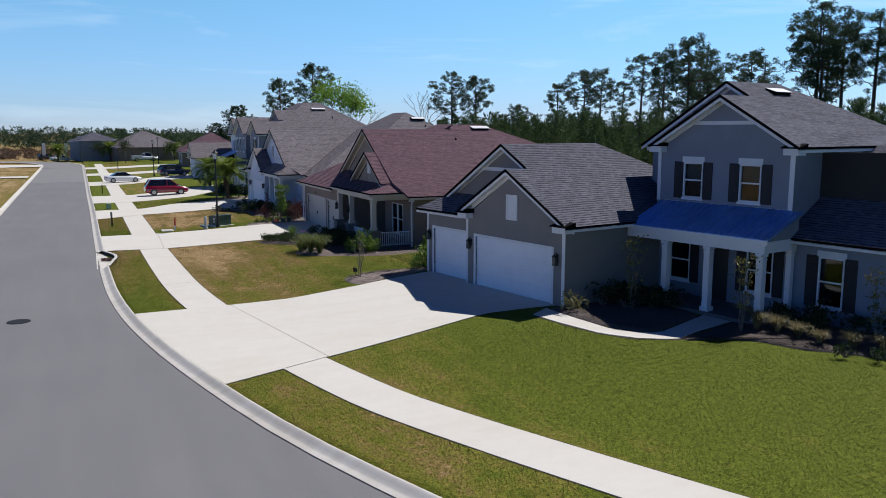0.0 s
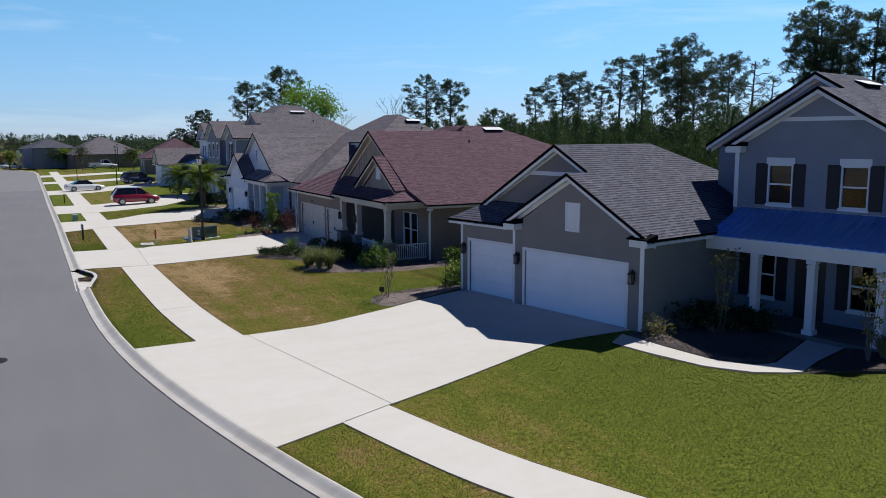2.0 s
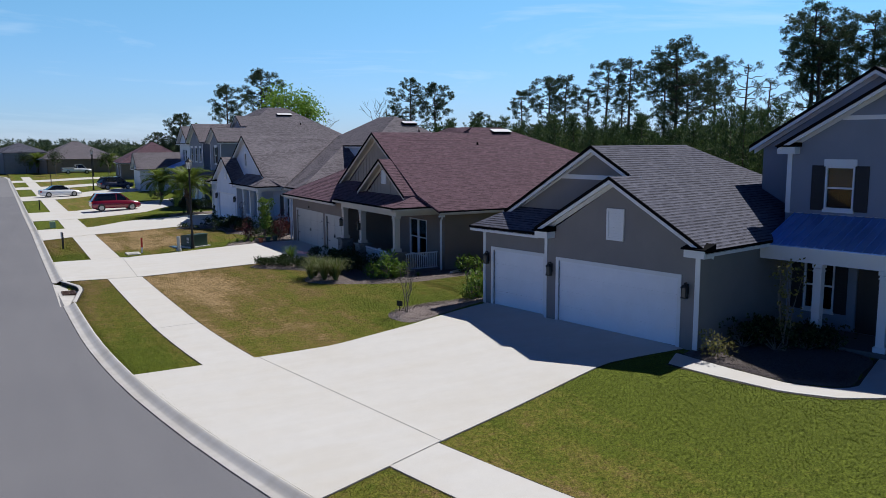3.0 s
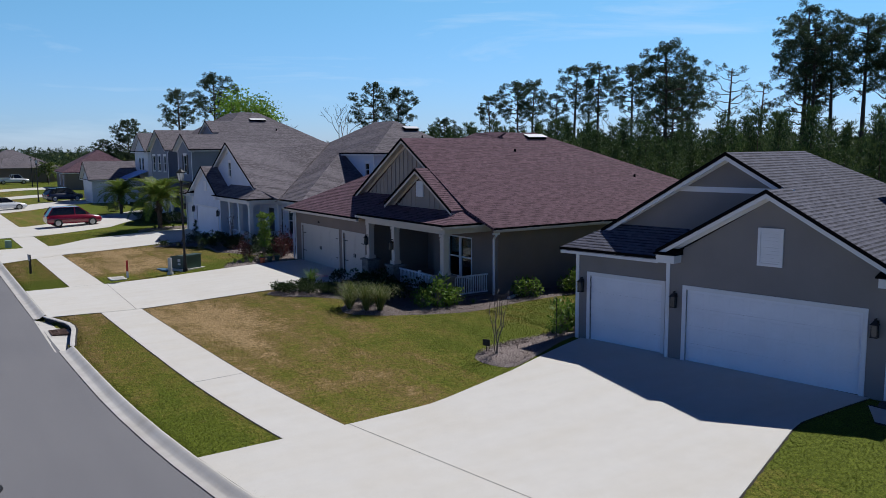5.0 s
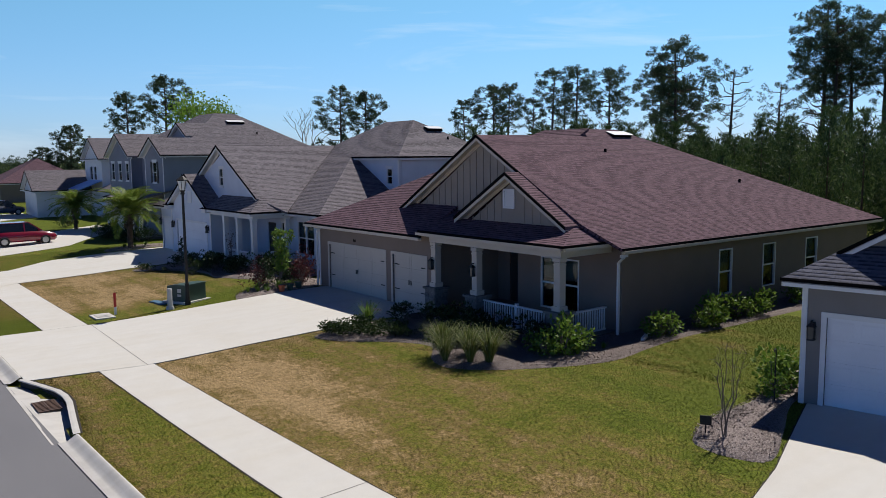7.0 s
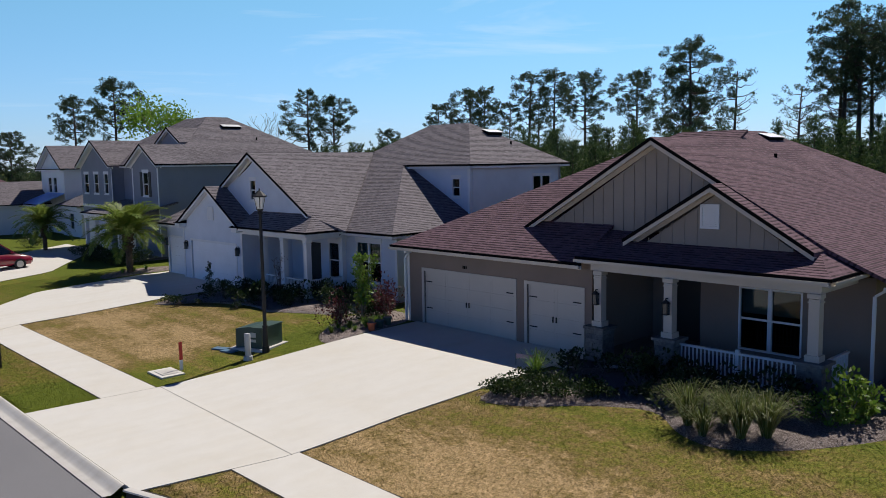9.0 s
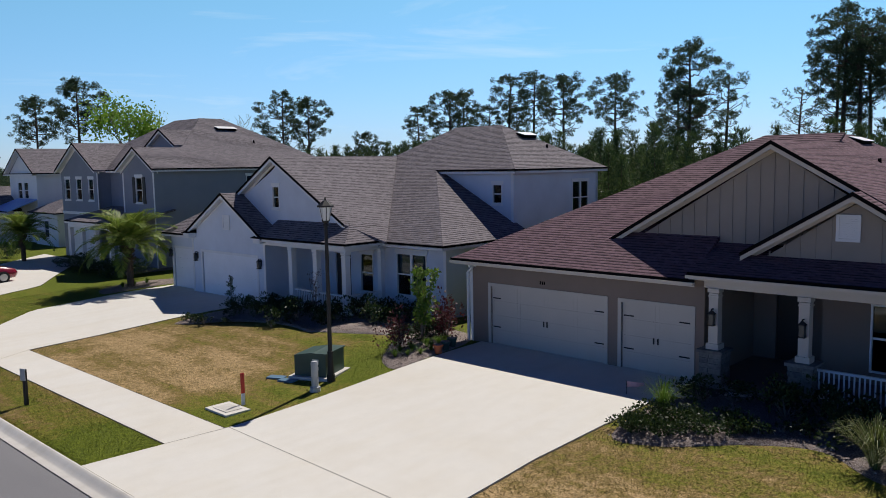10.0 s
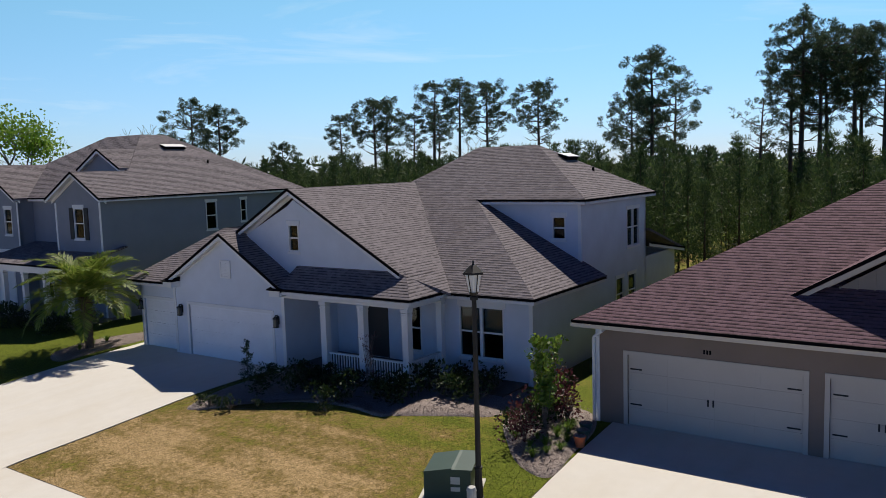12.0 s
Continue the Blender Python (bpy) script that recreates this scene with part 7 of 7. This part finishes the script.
for x, y, s in ((17.5, 183.0, 0.9), (20.0, 178.0, 0.8), (3.0, 204.0, 0.9)):
    put(STREET, x, y, None, k * s, 60 * s)


# ---- street furniture and small things ----
M_GREENBOX = painted("green_enamel", (0.035, 0.075, 0.06), 0.45, vary=0.1)
M_GREYPL = painted("grey_plastic", (0.42, 0.43, 0.42), 0.6)
M_RED = painted("red_paint", (0.5, 0.025, 0.02), 0.5)
M_ORANGE = painted("terracotta", (0.5, 0.13, 0.05), 0.8)
M_PINK = painted("pink_cloth", (0.8, 0.5, 0.54), 0.8)
M_LABEL = painted("pale_label", (0.6, 0.6, 0.55), 0.6)


def cyl(bm, x, y, z0, z1, r0, r1=None, seg=14):
    bmesh.ops.create_cone(bm, cap_ends=True, segments=seg, radius1=r0, radius2=r0 if r1 is None else r1, depth=z1 - z0, matrix=Matrix.Translation((x, y, (z0 + z1) / 2)))
    return bm


def street_lamp(h=5.58):
    e = new("street_lamp")
    bm = bmesh.new()
    cyl(bm, 0, 0, 0, 0.25, 0.13, 0.12)
    cyl(bm, 0, 0, 0.25, 0.9, 0.1, 0.075)
    cyl(bm, 0, 0, 0.9, 0.96, 0.095, 0.095)
    cyl(bm, 0, 0, 0.96, h - 0.75, 0.066, 0.052)
    cyl(bm, 0, 0, h - 0.8, h - 0.72, 0.09, 0.09)
    part("pole", bm, M_IRON, e, "black fluted metal pole")
    head = bmesh.new()
    cyl(head, 0, 0, h - 0.72, h - 0.62, 0.06, 0.13, 6)
    for i in range(6):
        a = radians(60 * i)
        strip(head, (0.12 * math.cos(a), 0.12 * math.sin(a), h - 0.62), (0.21 * math.cos(a), 0.21 * math.sin(a), h - 0.2), (-math.sin(a), math.cos(a)), -0.012, 0.012, -0.01, 0.01)
    cyl(head, 0, 0, h - 0.22, h - 0.17, 0.25, 0.25, 6)
    cyl(head, 0, 0, h - 0.17, h - 0.02, 0.24, 0.07, 6)
    cyl(head, 0, 0, h - 0.02, h + 0.08, 0.03, 0.015, 8)
    lan = part("lantern", head, M_IRON, e, "black six-sided lantern head")
    part("lantern_glass", cyl(bmesh.new(), 0, 0, h - 0.62, h - 0.22, 0.115, 0.2, 6), M_FROST, lan, "pale frosted glass")
    return tagged(e, "black lantern street lamp on a slim pole", "street lamp", "street lamps")


lamp = street_lamp()
lamp.matrix_world = pose(9.05, 58.3, height(9.05, 58.3) - 0.02)
copy_thing(lamp, pose(9.7, 128.6, height(9.7, 128.6) - 0.02))
copy_thing(lamp, pose(14.0, 176.0, 0.3))

# pad-mounted transformer
e = tagged(new("transformer"), "dark green metal electrical transformer box on a concrete pad", "transformer")
e.matrix_world = pose(9.35, 59.25, height(9.35, 59.25), 0, 0, 24)
part("pad", box(Fz, -0.75, 0.75, -0.7, 0.7, -0.1, 0.07), M_KERB, e, "pale concrete pad")
bm = bmesh.new()
prism(bm, lambda a, b, z: (b, a, z), [(-0.55, 0.07), (0.55, 0.07), (0.55, 0.72), (-0.1, 0.82), (-0.55, 0.76)], -0.6, 0.6)
part("cabinet", bm, M_GREENBOX, e)
part("lid", box(Fz, -0.64, 0.64, -0.59, -0.1, 0.775, 0.81), M_GREENBOX, e, "green hinged lid")
part("warning_label", box(Fz, -0.608, -0.601, -0.3, -0.08, 0.45, 0.62), M_LABEL, e, "small pale warning label")
part("warning_label", box(Fz, -0.608, -0.601, -0.3, -0.08, 0.28, 0.38), M_LABEL, e, "small pale warning label")

# cable pedestal
e = tagged(new("cable_pedestal"), "pale grey round plastic cable pedestal", "pedestal")
e.matrix_world = pose(8.15, 57.9, height(8.15, 57.9))
part("base", cyl(bmesh.new(), 0, 0, -0.05, 0.14, 0.17, 0.15), M_GREYPL, e)
part("tube", cyl(bmesh.new(), 0, 0, 0.14, 0.82, 0.105, 0.105), M_GREYPL, e)
part("cap", cyl(bmesh.new(), 0, 0, 0.82, 0.9, 0.115, 0.09), M_GREYPL, e)

# utility marker and meter box lid
e = tagged(new("marker_post"), "red and white utility marker post in the grass", "marker post")
e.matrix_world = pose(6.1, 58.5, height(6.1, 58.5))
part("post", box(Fz, -0.05, 0.05, -0.02, 0.02, 0, 0.34), M_WHITE, e)
part("red_top", box(Fz, -0.051, 0.051, -0.021, 0.021, 0.34, 0.92), M_RED, e, "red upper half")
e = tagged(new("meter_box"), "concrete water meter box flush in the lawn", "meter box")
e.matrix_world = pose(5.58, 58.47, height(5.58, 58.47), 0, 0, 0)
part("frame", box(Fz, -0.38, 0.38, -0.55, 0.55, -0.1, 0.05), M_CONC, e)
part("lid", box(Fz, -0.25, 0.25, -0.34, 0.34, 0.05, 0.065), M_KERB, e)
for x, y, r in ((8.27, 59.45, 20), (8.25, 60.03, 25)):
    bm = box(Fz, -0.16, 0.16, -0.28, 0.28, -0.05, 0.045)
    ob = tagged(mesh_object("valve_box", bm, painted("blue_plastic", (0.08, 0.17, 0.26), 0.5)), "small blue plastic valve box lid in grass", "valve box", "valve boxes")
    ob.matrix_world = pose(x, y, height(x, y), 0, 0, r)


def sign_post(x, y, h, rz, plate=True):
    e = tagged(new("sign_post"), "short black post with a small plate in the verge", "sign post", "verge posts")
    e.matrix_world = pose(x, y, height(x, y), 0, 0, rz)
    part("post", box(Fz, -0.045, 0.045, -0.045, 0.045, -0.1, h), M_IRON, e)
    if plate:
        part("plate", box(Fz, -0.065, -0.047, -0.1, 0.1, h - 0.32, h + 0.03), M_GREYPL, e, "pale grey plate")


sign_post(2.05, 63.5, 1.05, 20)
sign_post(1.9, 98.0, 1.0, 10, False)
sign_post(5.0, 141.5, 2.0, 10, False)

# lot sign and shepherd's hook in the bed by the garage
e = tagged(new("plant_sign"), "small dark sign on a stake in the mulch", "sign")
e.matrix_world = pose(11.95, 34.6, height(11.95, 34.6) + 0.05, 0, 0, 30)
part("stake", box(Fz, -0.012, 0.012, -0.012, 0.012, -0.1, 0.25), M_IRON, e)
part("plate", box(Fz, -0.015, 0.015, -0.12, 0.12, 0.22, 0.42), M_IRON, e)
hook = Cloud()
pts = [np.array([0, 0, 0.0]), np.array([0, 0, 0.7]), np.array([0, 0, 1.3])] + [np.array([0.12 - 0.12 * math.cos(a), 0, 1.3 + 0.12 * math.sin(a)]) for a in np.linspace(0.4, 2.6, 6)]
hook.tube(pts, [0.014] * len(pts), 5)
e = tagged(new("garden_hook"), "black iron shepherd's hook in the planting bed", "garden hook")
e.matrix_world = pose(15.0, 34.75, height(15.0, 34.75), 0, 0, 200)
hook.part("rod", M_IRON, e)

# terracotta pot, green pots by the garage
def pot(x, y, r, h, mat, label):
    e = tagged(new("flower_pot"), label, "flower pot", "pots by the driveway")
    e.matrix_world = pose(x, y, height(x, y) + 0.03)
    bm = bmesh.new()
    cyl(bm, 0, 0, 0, h * 0.82, r * 0.7, r * 0.95)
    cyl(bm, 0, 0, h * 0.82, h, r * 1.08, r * 1.08)
    part("pot", bm, mat, e)
    part("soil", cyl(bmesh.new(), 0, 0, h, h + 0.004, r * 0.95), M_MULCH, e)


pot(13.25, 57.8, 0.16, 0.3, M_ORANGE, "orange terracotta flower pot beside the driveway")
pot(13.75, 57.95, 0.17, 0.3, M_GREENBOX, "dark green glazed flower pot beside the driveway")
pot(14.25, 58.1, 0.17, 0.32, M_GREENBOX, "dark green glazed flower pot beside the driveway")
# garden flag lying out from a short staff
e = tagged(new("garden_flag"), "small pink garden flag on a thin staff", "garden flag")
e.matrix_world = pose(13.2, 50.5, height(13.2, 50.5), 0, 0, -20)
part("staff", box(Fz, -0.008, 0.008, -0.008, 0.008, -0.05, 0.4), M_IRON, e)
part("flag", loft([[(0.01 + 0.62 * i / 6, 0.03 * math.sin(i * 1.3), 0.22 - 0.01 * i + (0.16 - 0.012 * i) * j) for j in (0, 0.5, 1)] for i in range(7)]), M_PINK, e, "pink patterned cloth")
e = tagged(new("door_mat"), "dark door mat on the walk by the porch", "door mat")
e.matrix_world = pose(14.65, 49.0, height(14.65, 49.0) + 0.03, 0, 0, 5)
part("mat", box(Fz, -0.45, 0.45, -0.55, 0.55, 0, 0.02), M_DARK, e)
# downpipe splash block by the taupe house
e = tagged(new("splash_block"), "white downpipe extension lying on the mulch", "downpipe extension")
e.matrix_world = pose(18.2, 41.1, height(18.2, 41.1) + 0.09, 0, 0, -62)
part("pipe", box(Fz, -0.06, 0.06, -0.6, 0.6, 0.0, 0.09), M_WHITE, e)


# ---- parked vehicles ----
def paint(name, c):
    k = Mat(name, 0.25, 0.0, 0.6)
    k.b.inputs["Coat Weight"].default_value = 0.8
    k.b.inputs["Coat Roughness"].default_value = 0.05
    return k.color(c).m


M_TYRE = painted("tyre_rubber", (0.02, 0.02, 0.02), 0.85)
M_RIM = Mat("alloy_rim", 0.3, 0.9).color((0.5, 0.5, 0.52)).m
M_CARGLASS = Mat("tinted_glass", 0.03, 0.0, 0.8).color((0.012, 0.014, 0.016)).m
M_TAIL = Mat("red_lamp", 0.2).color((0.4, 0.01, 0.01)).m
M_HEAD = Mat("clear_lamp", 0.1).color((0.7, 0.7, 0.7)).m


def section_body(stations, half, shoulder):
    """Body lofted from stations of (x, z_low, z_high); half-width narrows towards the top."""
    rows = []
    for x, z0, z1, w in stations:
        rows.append([(x, -w * 0.9, z0), (x, -w, z0 + 0.15), (x, -w, (z0 + z1) / 2), (x, -w * shoulder, z1 - 0.03), (x, -w * 0.5, z1), (x, w * 0.5, z1), (x, w * shoulder, z1 - 0.03), (x, w, (z0 + z1) / 2), (x, w, z0 + 0.15), (x, w * 0.9, z0)])
    bm = loft(rows, True, close=True)
    for r in (0, len(rows) - 1):
        vs = [v for v in bm.verts if abs(v.co.x - rows[r][0][0]) < 1e-5]
        vs.sort(key=lambda v: math.atan2(v.co.z - 0.6, v.co.y))
        bm.faces.new(vs)
    return bm


def car(kind, body_mat, x, y, rz, label, category="car", z=None):
    e = tagged(new("car"), label, category, "parked cars")
    e.matrix_world = pose(x, y, height(x, y) + 0.03 if z is None else z, 0, 0, rz)
    L, W, low, belt, roof, r = {"suv": (4.5, 0.91, 0.28, 1.05, 1.68, 0.35), "coupe": (4.7, 0.92, 0.2, 0.9, 1.37, 0.33), "pickup": (5.8, 0.98, 0.4, 1.15, 1.9, 0.39), "sedan": (4.7, 0.9, 0.22, 0.95, 1.45, 0.33)}[kind]
    h = L / 2
    body = section_body([(-h, low + 0.15, belt - 0.12, W * 0.88), (-h + 0.15, low, belt, W * 0.97), (-h * 0.5, low, belt + 0.02, W), (h * 0.3, low, belt, W), (h * 0.62, low, belt - 0.08, W), (h * 0.92, low, belt - 0.22, W * 0.95), (h, low + 0.12, belt - 0.36, W * 0.82)], W, 0.95)
    part("body", body, body_mat, e)
    if kind == "pickup":
        xs = (-0.5, -0.2, 1.0, 1.75)
    elif kind == "suv":
        xs = (-h + 0.12, -h + 0.55, 0.35, 1.2)
    else:
        xs = (-h + 0.7, -h + 1.5, 0.3, 1.15)
    cab = bmesh.new()
    lo = [(xs[0], belt - 0.02), (xs[3], belt - 0.02), (xs[2], roof), (xs[1], roof)]
    v = []
    for sg in (-1, 1):
        v.append([cab.verts.new((px, sg * (W * 0.93 if pz < roof else W * 0.74), pz)) for px, pz in lo])
    cab.faces.new(v[0])
    cab.faces.new(v[1][::-1])
    for i in range(4):
        cab.faces.new((v[0][i], v[0][(i + 1) % 4], v[1][(i + 1) % 4], v[1][i]))
    part("glasshouse", cab, M_CARGLASS, e, "dark tinted glass")
    top = bmesh.new()
    bx(top, Fz, xs[1] - 0.05, xs[2] + 0.05, -W * 0.76, W * 0.76, roof - 0.02, roof + 0.03)
    part("roof_panel", top, M_CARGLASS if kind == "coupe" else body_mat, e)
    if kind in ("suv", "pickup", "sedan"):
        for px0, px1 in (((xs[0], xs[1])), (xs[3], xs[2]), (0.0, 0.0)):
            for sg in (-1, 1):
                bm = bmesh.new()
                strip(bm, (px0, sg * W * 0.94, belt), (px1, sg * W * 0.76, roof), (1, 0), -0.05, 0.05, -0.01, 0.01)
                part("pillar", bm, body_mat, e)
    if kind == "pickup":
        bm = bmesh.new()
        for q in ((-h + 0.05, -0.55, -W, -W + 0.08), (-h + 0.05, -0.55, W - 0.08, W), (-h + 0.02, -h + 0.1, -W, W)):
            bx(bm, Fz, *q, belt - 0.1, belt + 0.12)
        part("bed_side", bm, body_mat, e)
    for px in (-h * 0.62, h * 0.62):
        for sg in (-1, 1):
            bm = bmesh.new()
            bmesh.ops.create_cone(bm, cap_ends=True, segments=22, radius1=r, radius2=r, depth=0.22, matrix=Matrix.Translation((px, sg * (W - 0.1), r)) @ Matrix.Rotation(radians(90), 4, "X"))
            wheel = part("wheel", bm, M_TYRE, e, "black tyre")
            bm = bmesh.new()
            bmesh.ops.create_cone(bm, cap_ends=True, segments=18, radius1=r * 0.66, radius2=r * 0.6, depth=0.03, matrix=Matrix.Translation((px, sg * (W + 0.02), r)) @ Matrix.Rotation(radians(-90 * sg), 4, "X"))
            for k in range(5):
                a = 2 * math.pi * k / 5
                bmesh.ops.create_cube(bm, size=1, matrix=Matrix.Translation((px + 0.3 * r * math.cos(a), sg * (W + 0.035), r + 0.3 * r * math.sin(a))) @ Matrix.Rotation(-a, 4, "Y") @ Matrix.Diagonal((r * 0.55, 0.015, 0.05, 1)))
            part("rim", bm, M_RIM, wheel, "silver alloy rim")
    for sg in (-1, 1):
        part("tail_lamp", box(Fz, -h - 0.01, -h + 0.14, sg * W * 0.8 - 0.13, sg * W * 0.8 + 0.13, belt - 0.28, belt - 0.1), M_TAIL, e, "red tail lamp")
        part("headlight", box(Fz, h - 0.2, h - 0.02, sg * W * 0.66 - 0.16, sg * W * 0.66 + 0.16, belt - 0.42, belt - 0.3), M_HEAD, e, "clear headlight")
        part("mirror", box(Fz, xs[3] - 0.35, xs[3] - 0.2, sg * (W + 0.08) - 0.07, sg * (W + 0.08) + 0.07, belt, belt + 0.14), body_mat, e)
    return e


M_CRED, M_CWHITE, M_CBLUE, M_CDARK = paint("red_car_paint", (0.2, 0.005, 0.022)), paint("white_car_paint", (0.75, 0.76, 0.78)), paint("dark_blue_car_paint", (0.012, 0.02, 0.05)), paint("black_car_paint", (0.012, 0.012, 0.014))
car("suv", M_CRED, 8.3, 91.2, 4, "dark red sport utility car parked on the driveway", "suv")
car("coupe", M_CWHITE, 4.9, 118.0, 8, "white coupe with black soft top on the driveway")
car("suv", M_CBLUE, 12.4, 127.0, 14, "dark blue sport utility car parked by the garage", "suv")
car("pickup", M_CWHITE, 12.2, 192.0, 4, "white pickup truck parked far down the street", "pickup truck")
car("suv", M_CDARK, -8.6, 217.0, 20, "distant black sport utility car", "suv", 0.05)
car("sedan", M_CWHITE, -5.6, 211.5, 20, "distant white sedan car", "car", 0.05)


# ---- grass blades on the near lawns and verges ----
def inside(px, py, poly):
    """Which of the points lie in a polygon."""
    r = np.zeros(len(px), bool)
    for (x0, y0), (x1, y1) in zip(poly, poly[1:] + poly[:1]):
        c = (y0 > py) != (y1 > py)
        r ^= c & (px < (x1 - x0) * (py - y0) / (y1 - y0 + 1e-12) + x0)
    return r


HARD = [a + b[::-1] for _, a, b in DRIVES] + BEDS + [[p[0] for p in WALK_A] + [p[-1] for p in WALK_A][::-1]]
HARD += [INLET + [(0.5, 44.3), (0.5, 50.6)]]
KS = np.arange(-12.0, 100.0, 0.25)
KP = np.array([[*kerb_at(s)[0], *kerb_at(s)[1]] for s in KS])


def lawn_grass(name, s0, s1, u0, u1, count, tall):
    """Short blades between two distances from the kerb."""
    s = RNG.uniform(s0, s1, count)
    k = [np.interp(s, KS, KP[:, i]) for i in range(4)]
    w = 1.96 + 0.065 * np.maximum(0.0, 17.5 - s)
    u = RNG.uniform(u0, u1, count) if u0 and u0 > 2 else (0.03 + RNG.uniform(0, 1, count) * (w - 0.05)) if u0 is None else (w + 1.6 + RNG.uniform(0, 1, count) ** 1.0 * (u1 - w - 1.6))
    x, y = k[0] + k[2] * u, k[1] + k[3] * u
    ok = np.ones(count, bool)
    for poly in HARD:
        ok &= ~inside(x, y, list(poly))
    x, y, u = x[ok], y[ok], u[ok]
    t = np.clip((u - 4.0) / 9.0, 0, 1)
    z = 0.105 + 0.012 * np.clip(u, 0, 5) + 0.255 * t * t * (3 - 2 * t) - 0.01
    n = len(x)
    a = RNG.uniform(0, 6.283, n)
    h = tall * RNG.uniform(0.5, 1.2, n)
    wd = RNG.uniform(0.007, 0.016, n)
    lean = RNG.uniform(0.5, 1.7, n) * h
    b = RNG.uniform(0, 6.283, n)
    p = np.stack([x, y, z], 1)
    side = np.stack([np.cos(a), np.sin(a), np.zeros(n)], 1) * wd[:, None]
    tip = p + np.stack([np.cos(b) * lean, np.sin(b) * lean, h], 1)
    v = np.stack([p - side, p + side, tip], 1).reshape(-1, 3)
    me = bpy.data.meshes.new(name)
    me.from_pydata(v, [], np.arange(len(v)).reshape(-1, 3).tolist())
    me.materials.append(M_BLADE)
    me.update()
    return tagged(new(name, me), "short mown grass blades on the lawn", "grass", kind="stuff")


lawn_grass("lawn_grass", 4.0, 24.0, 1, 17.0, 130000, 0.04)
lawn_grass("lawn_grass", 30.0, 50.0, 1, 14.5, 120000, 0.04)
lawn_grass("lawn_grass", 56.0, 84.0, 1, 12.5, 90000, 0.04)
lawn_grass("lawn_grass", 33.5, 41.5, 14.0, 24.0, 60000, 0.04)
lawn_grass("verge_grass", 8.0, 70.0, None, 0, 90000, 0.04)
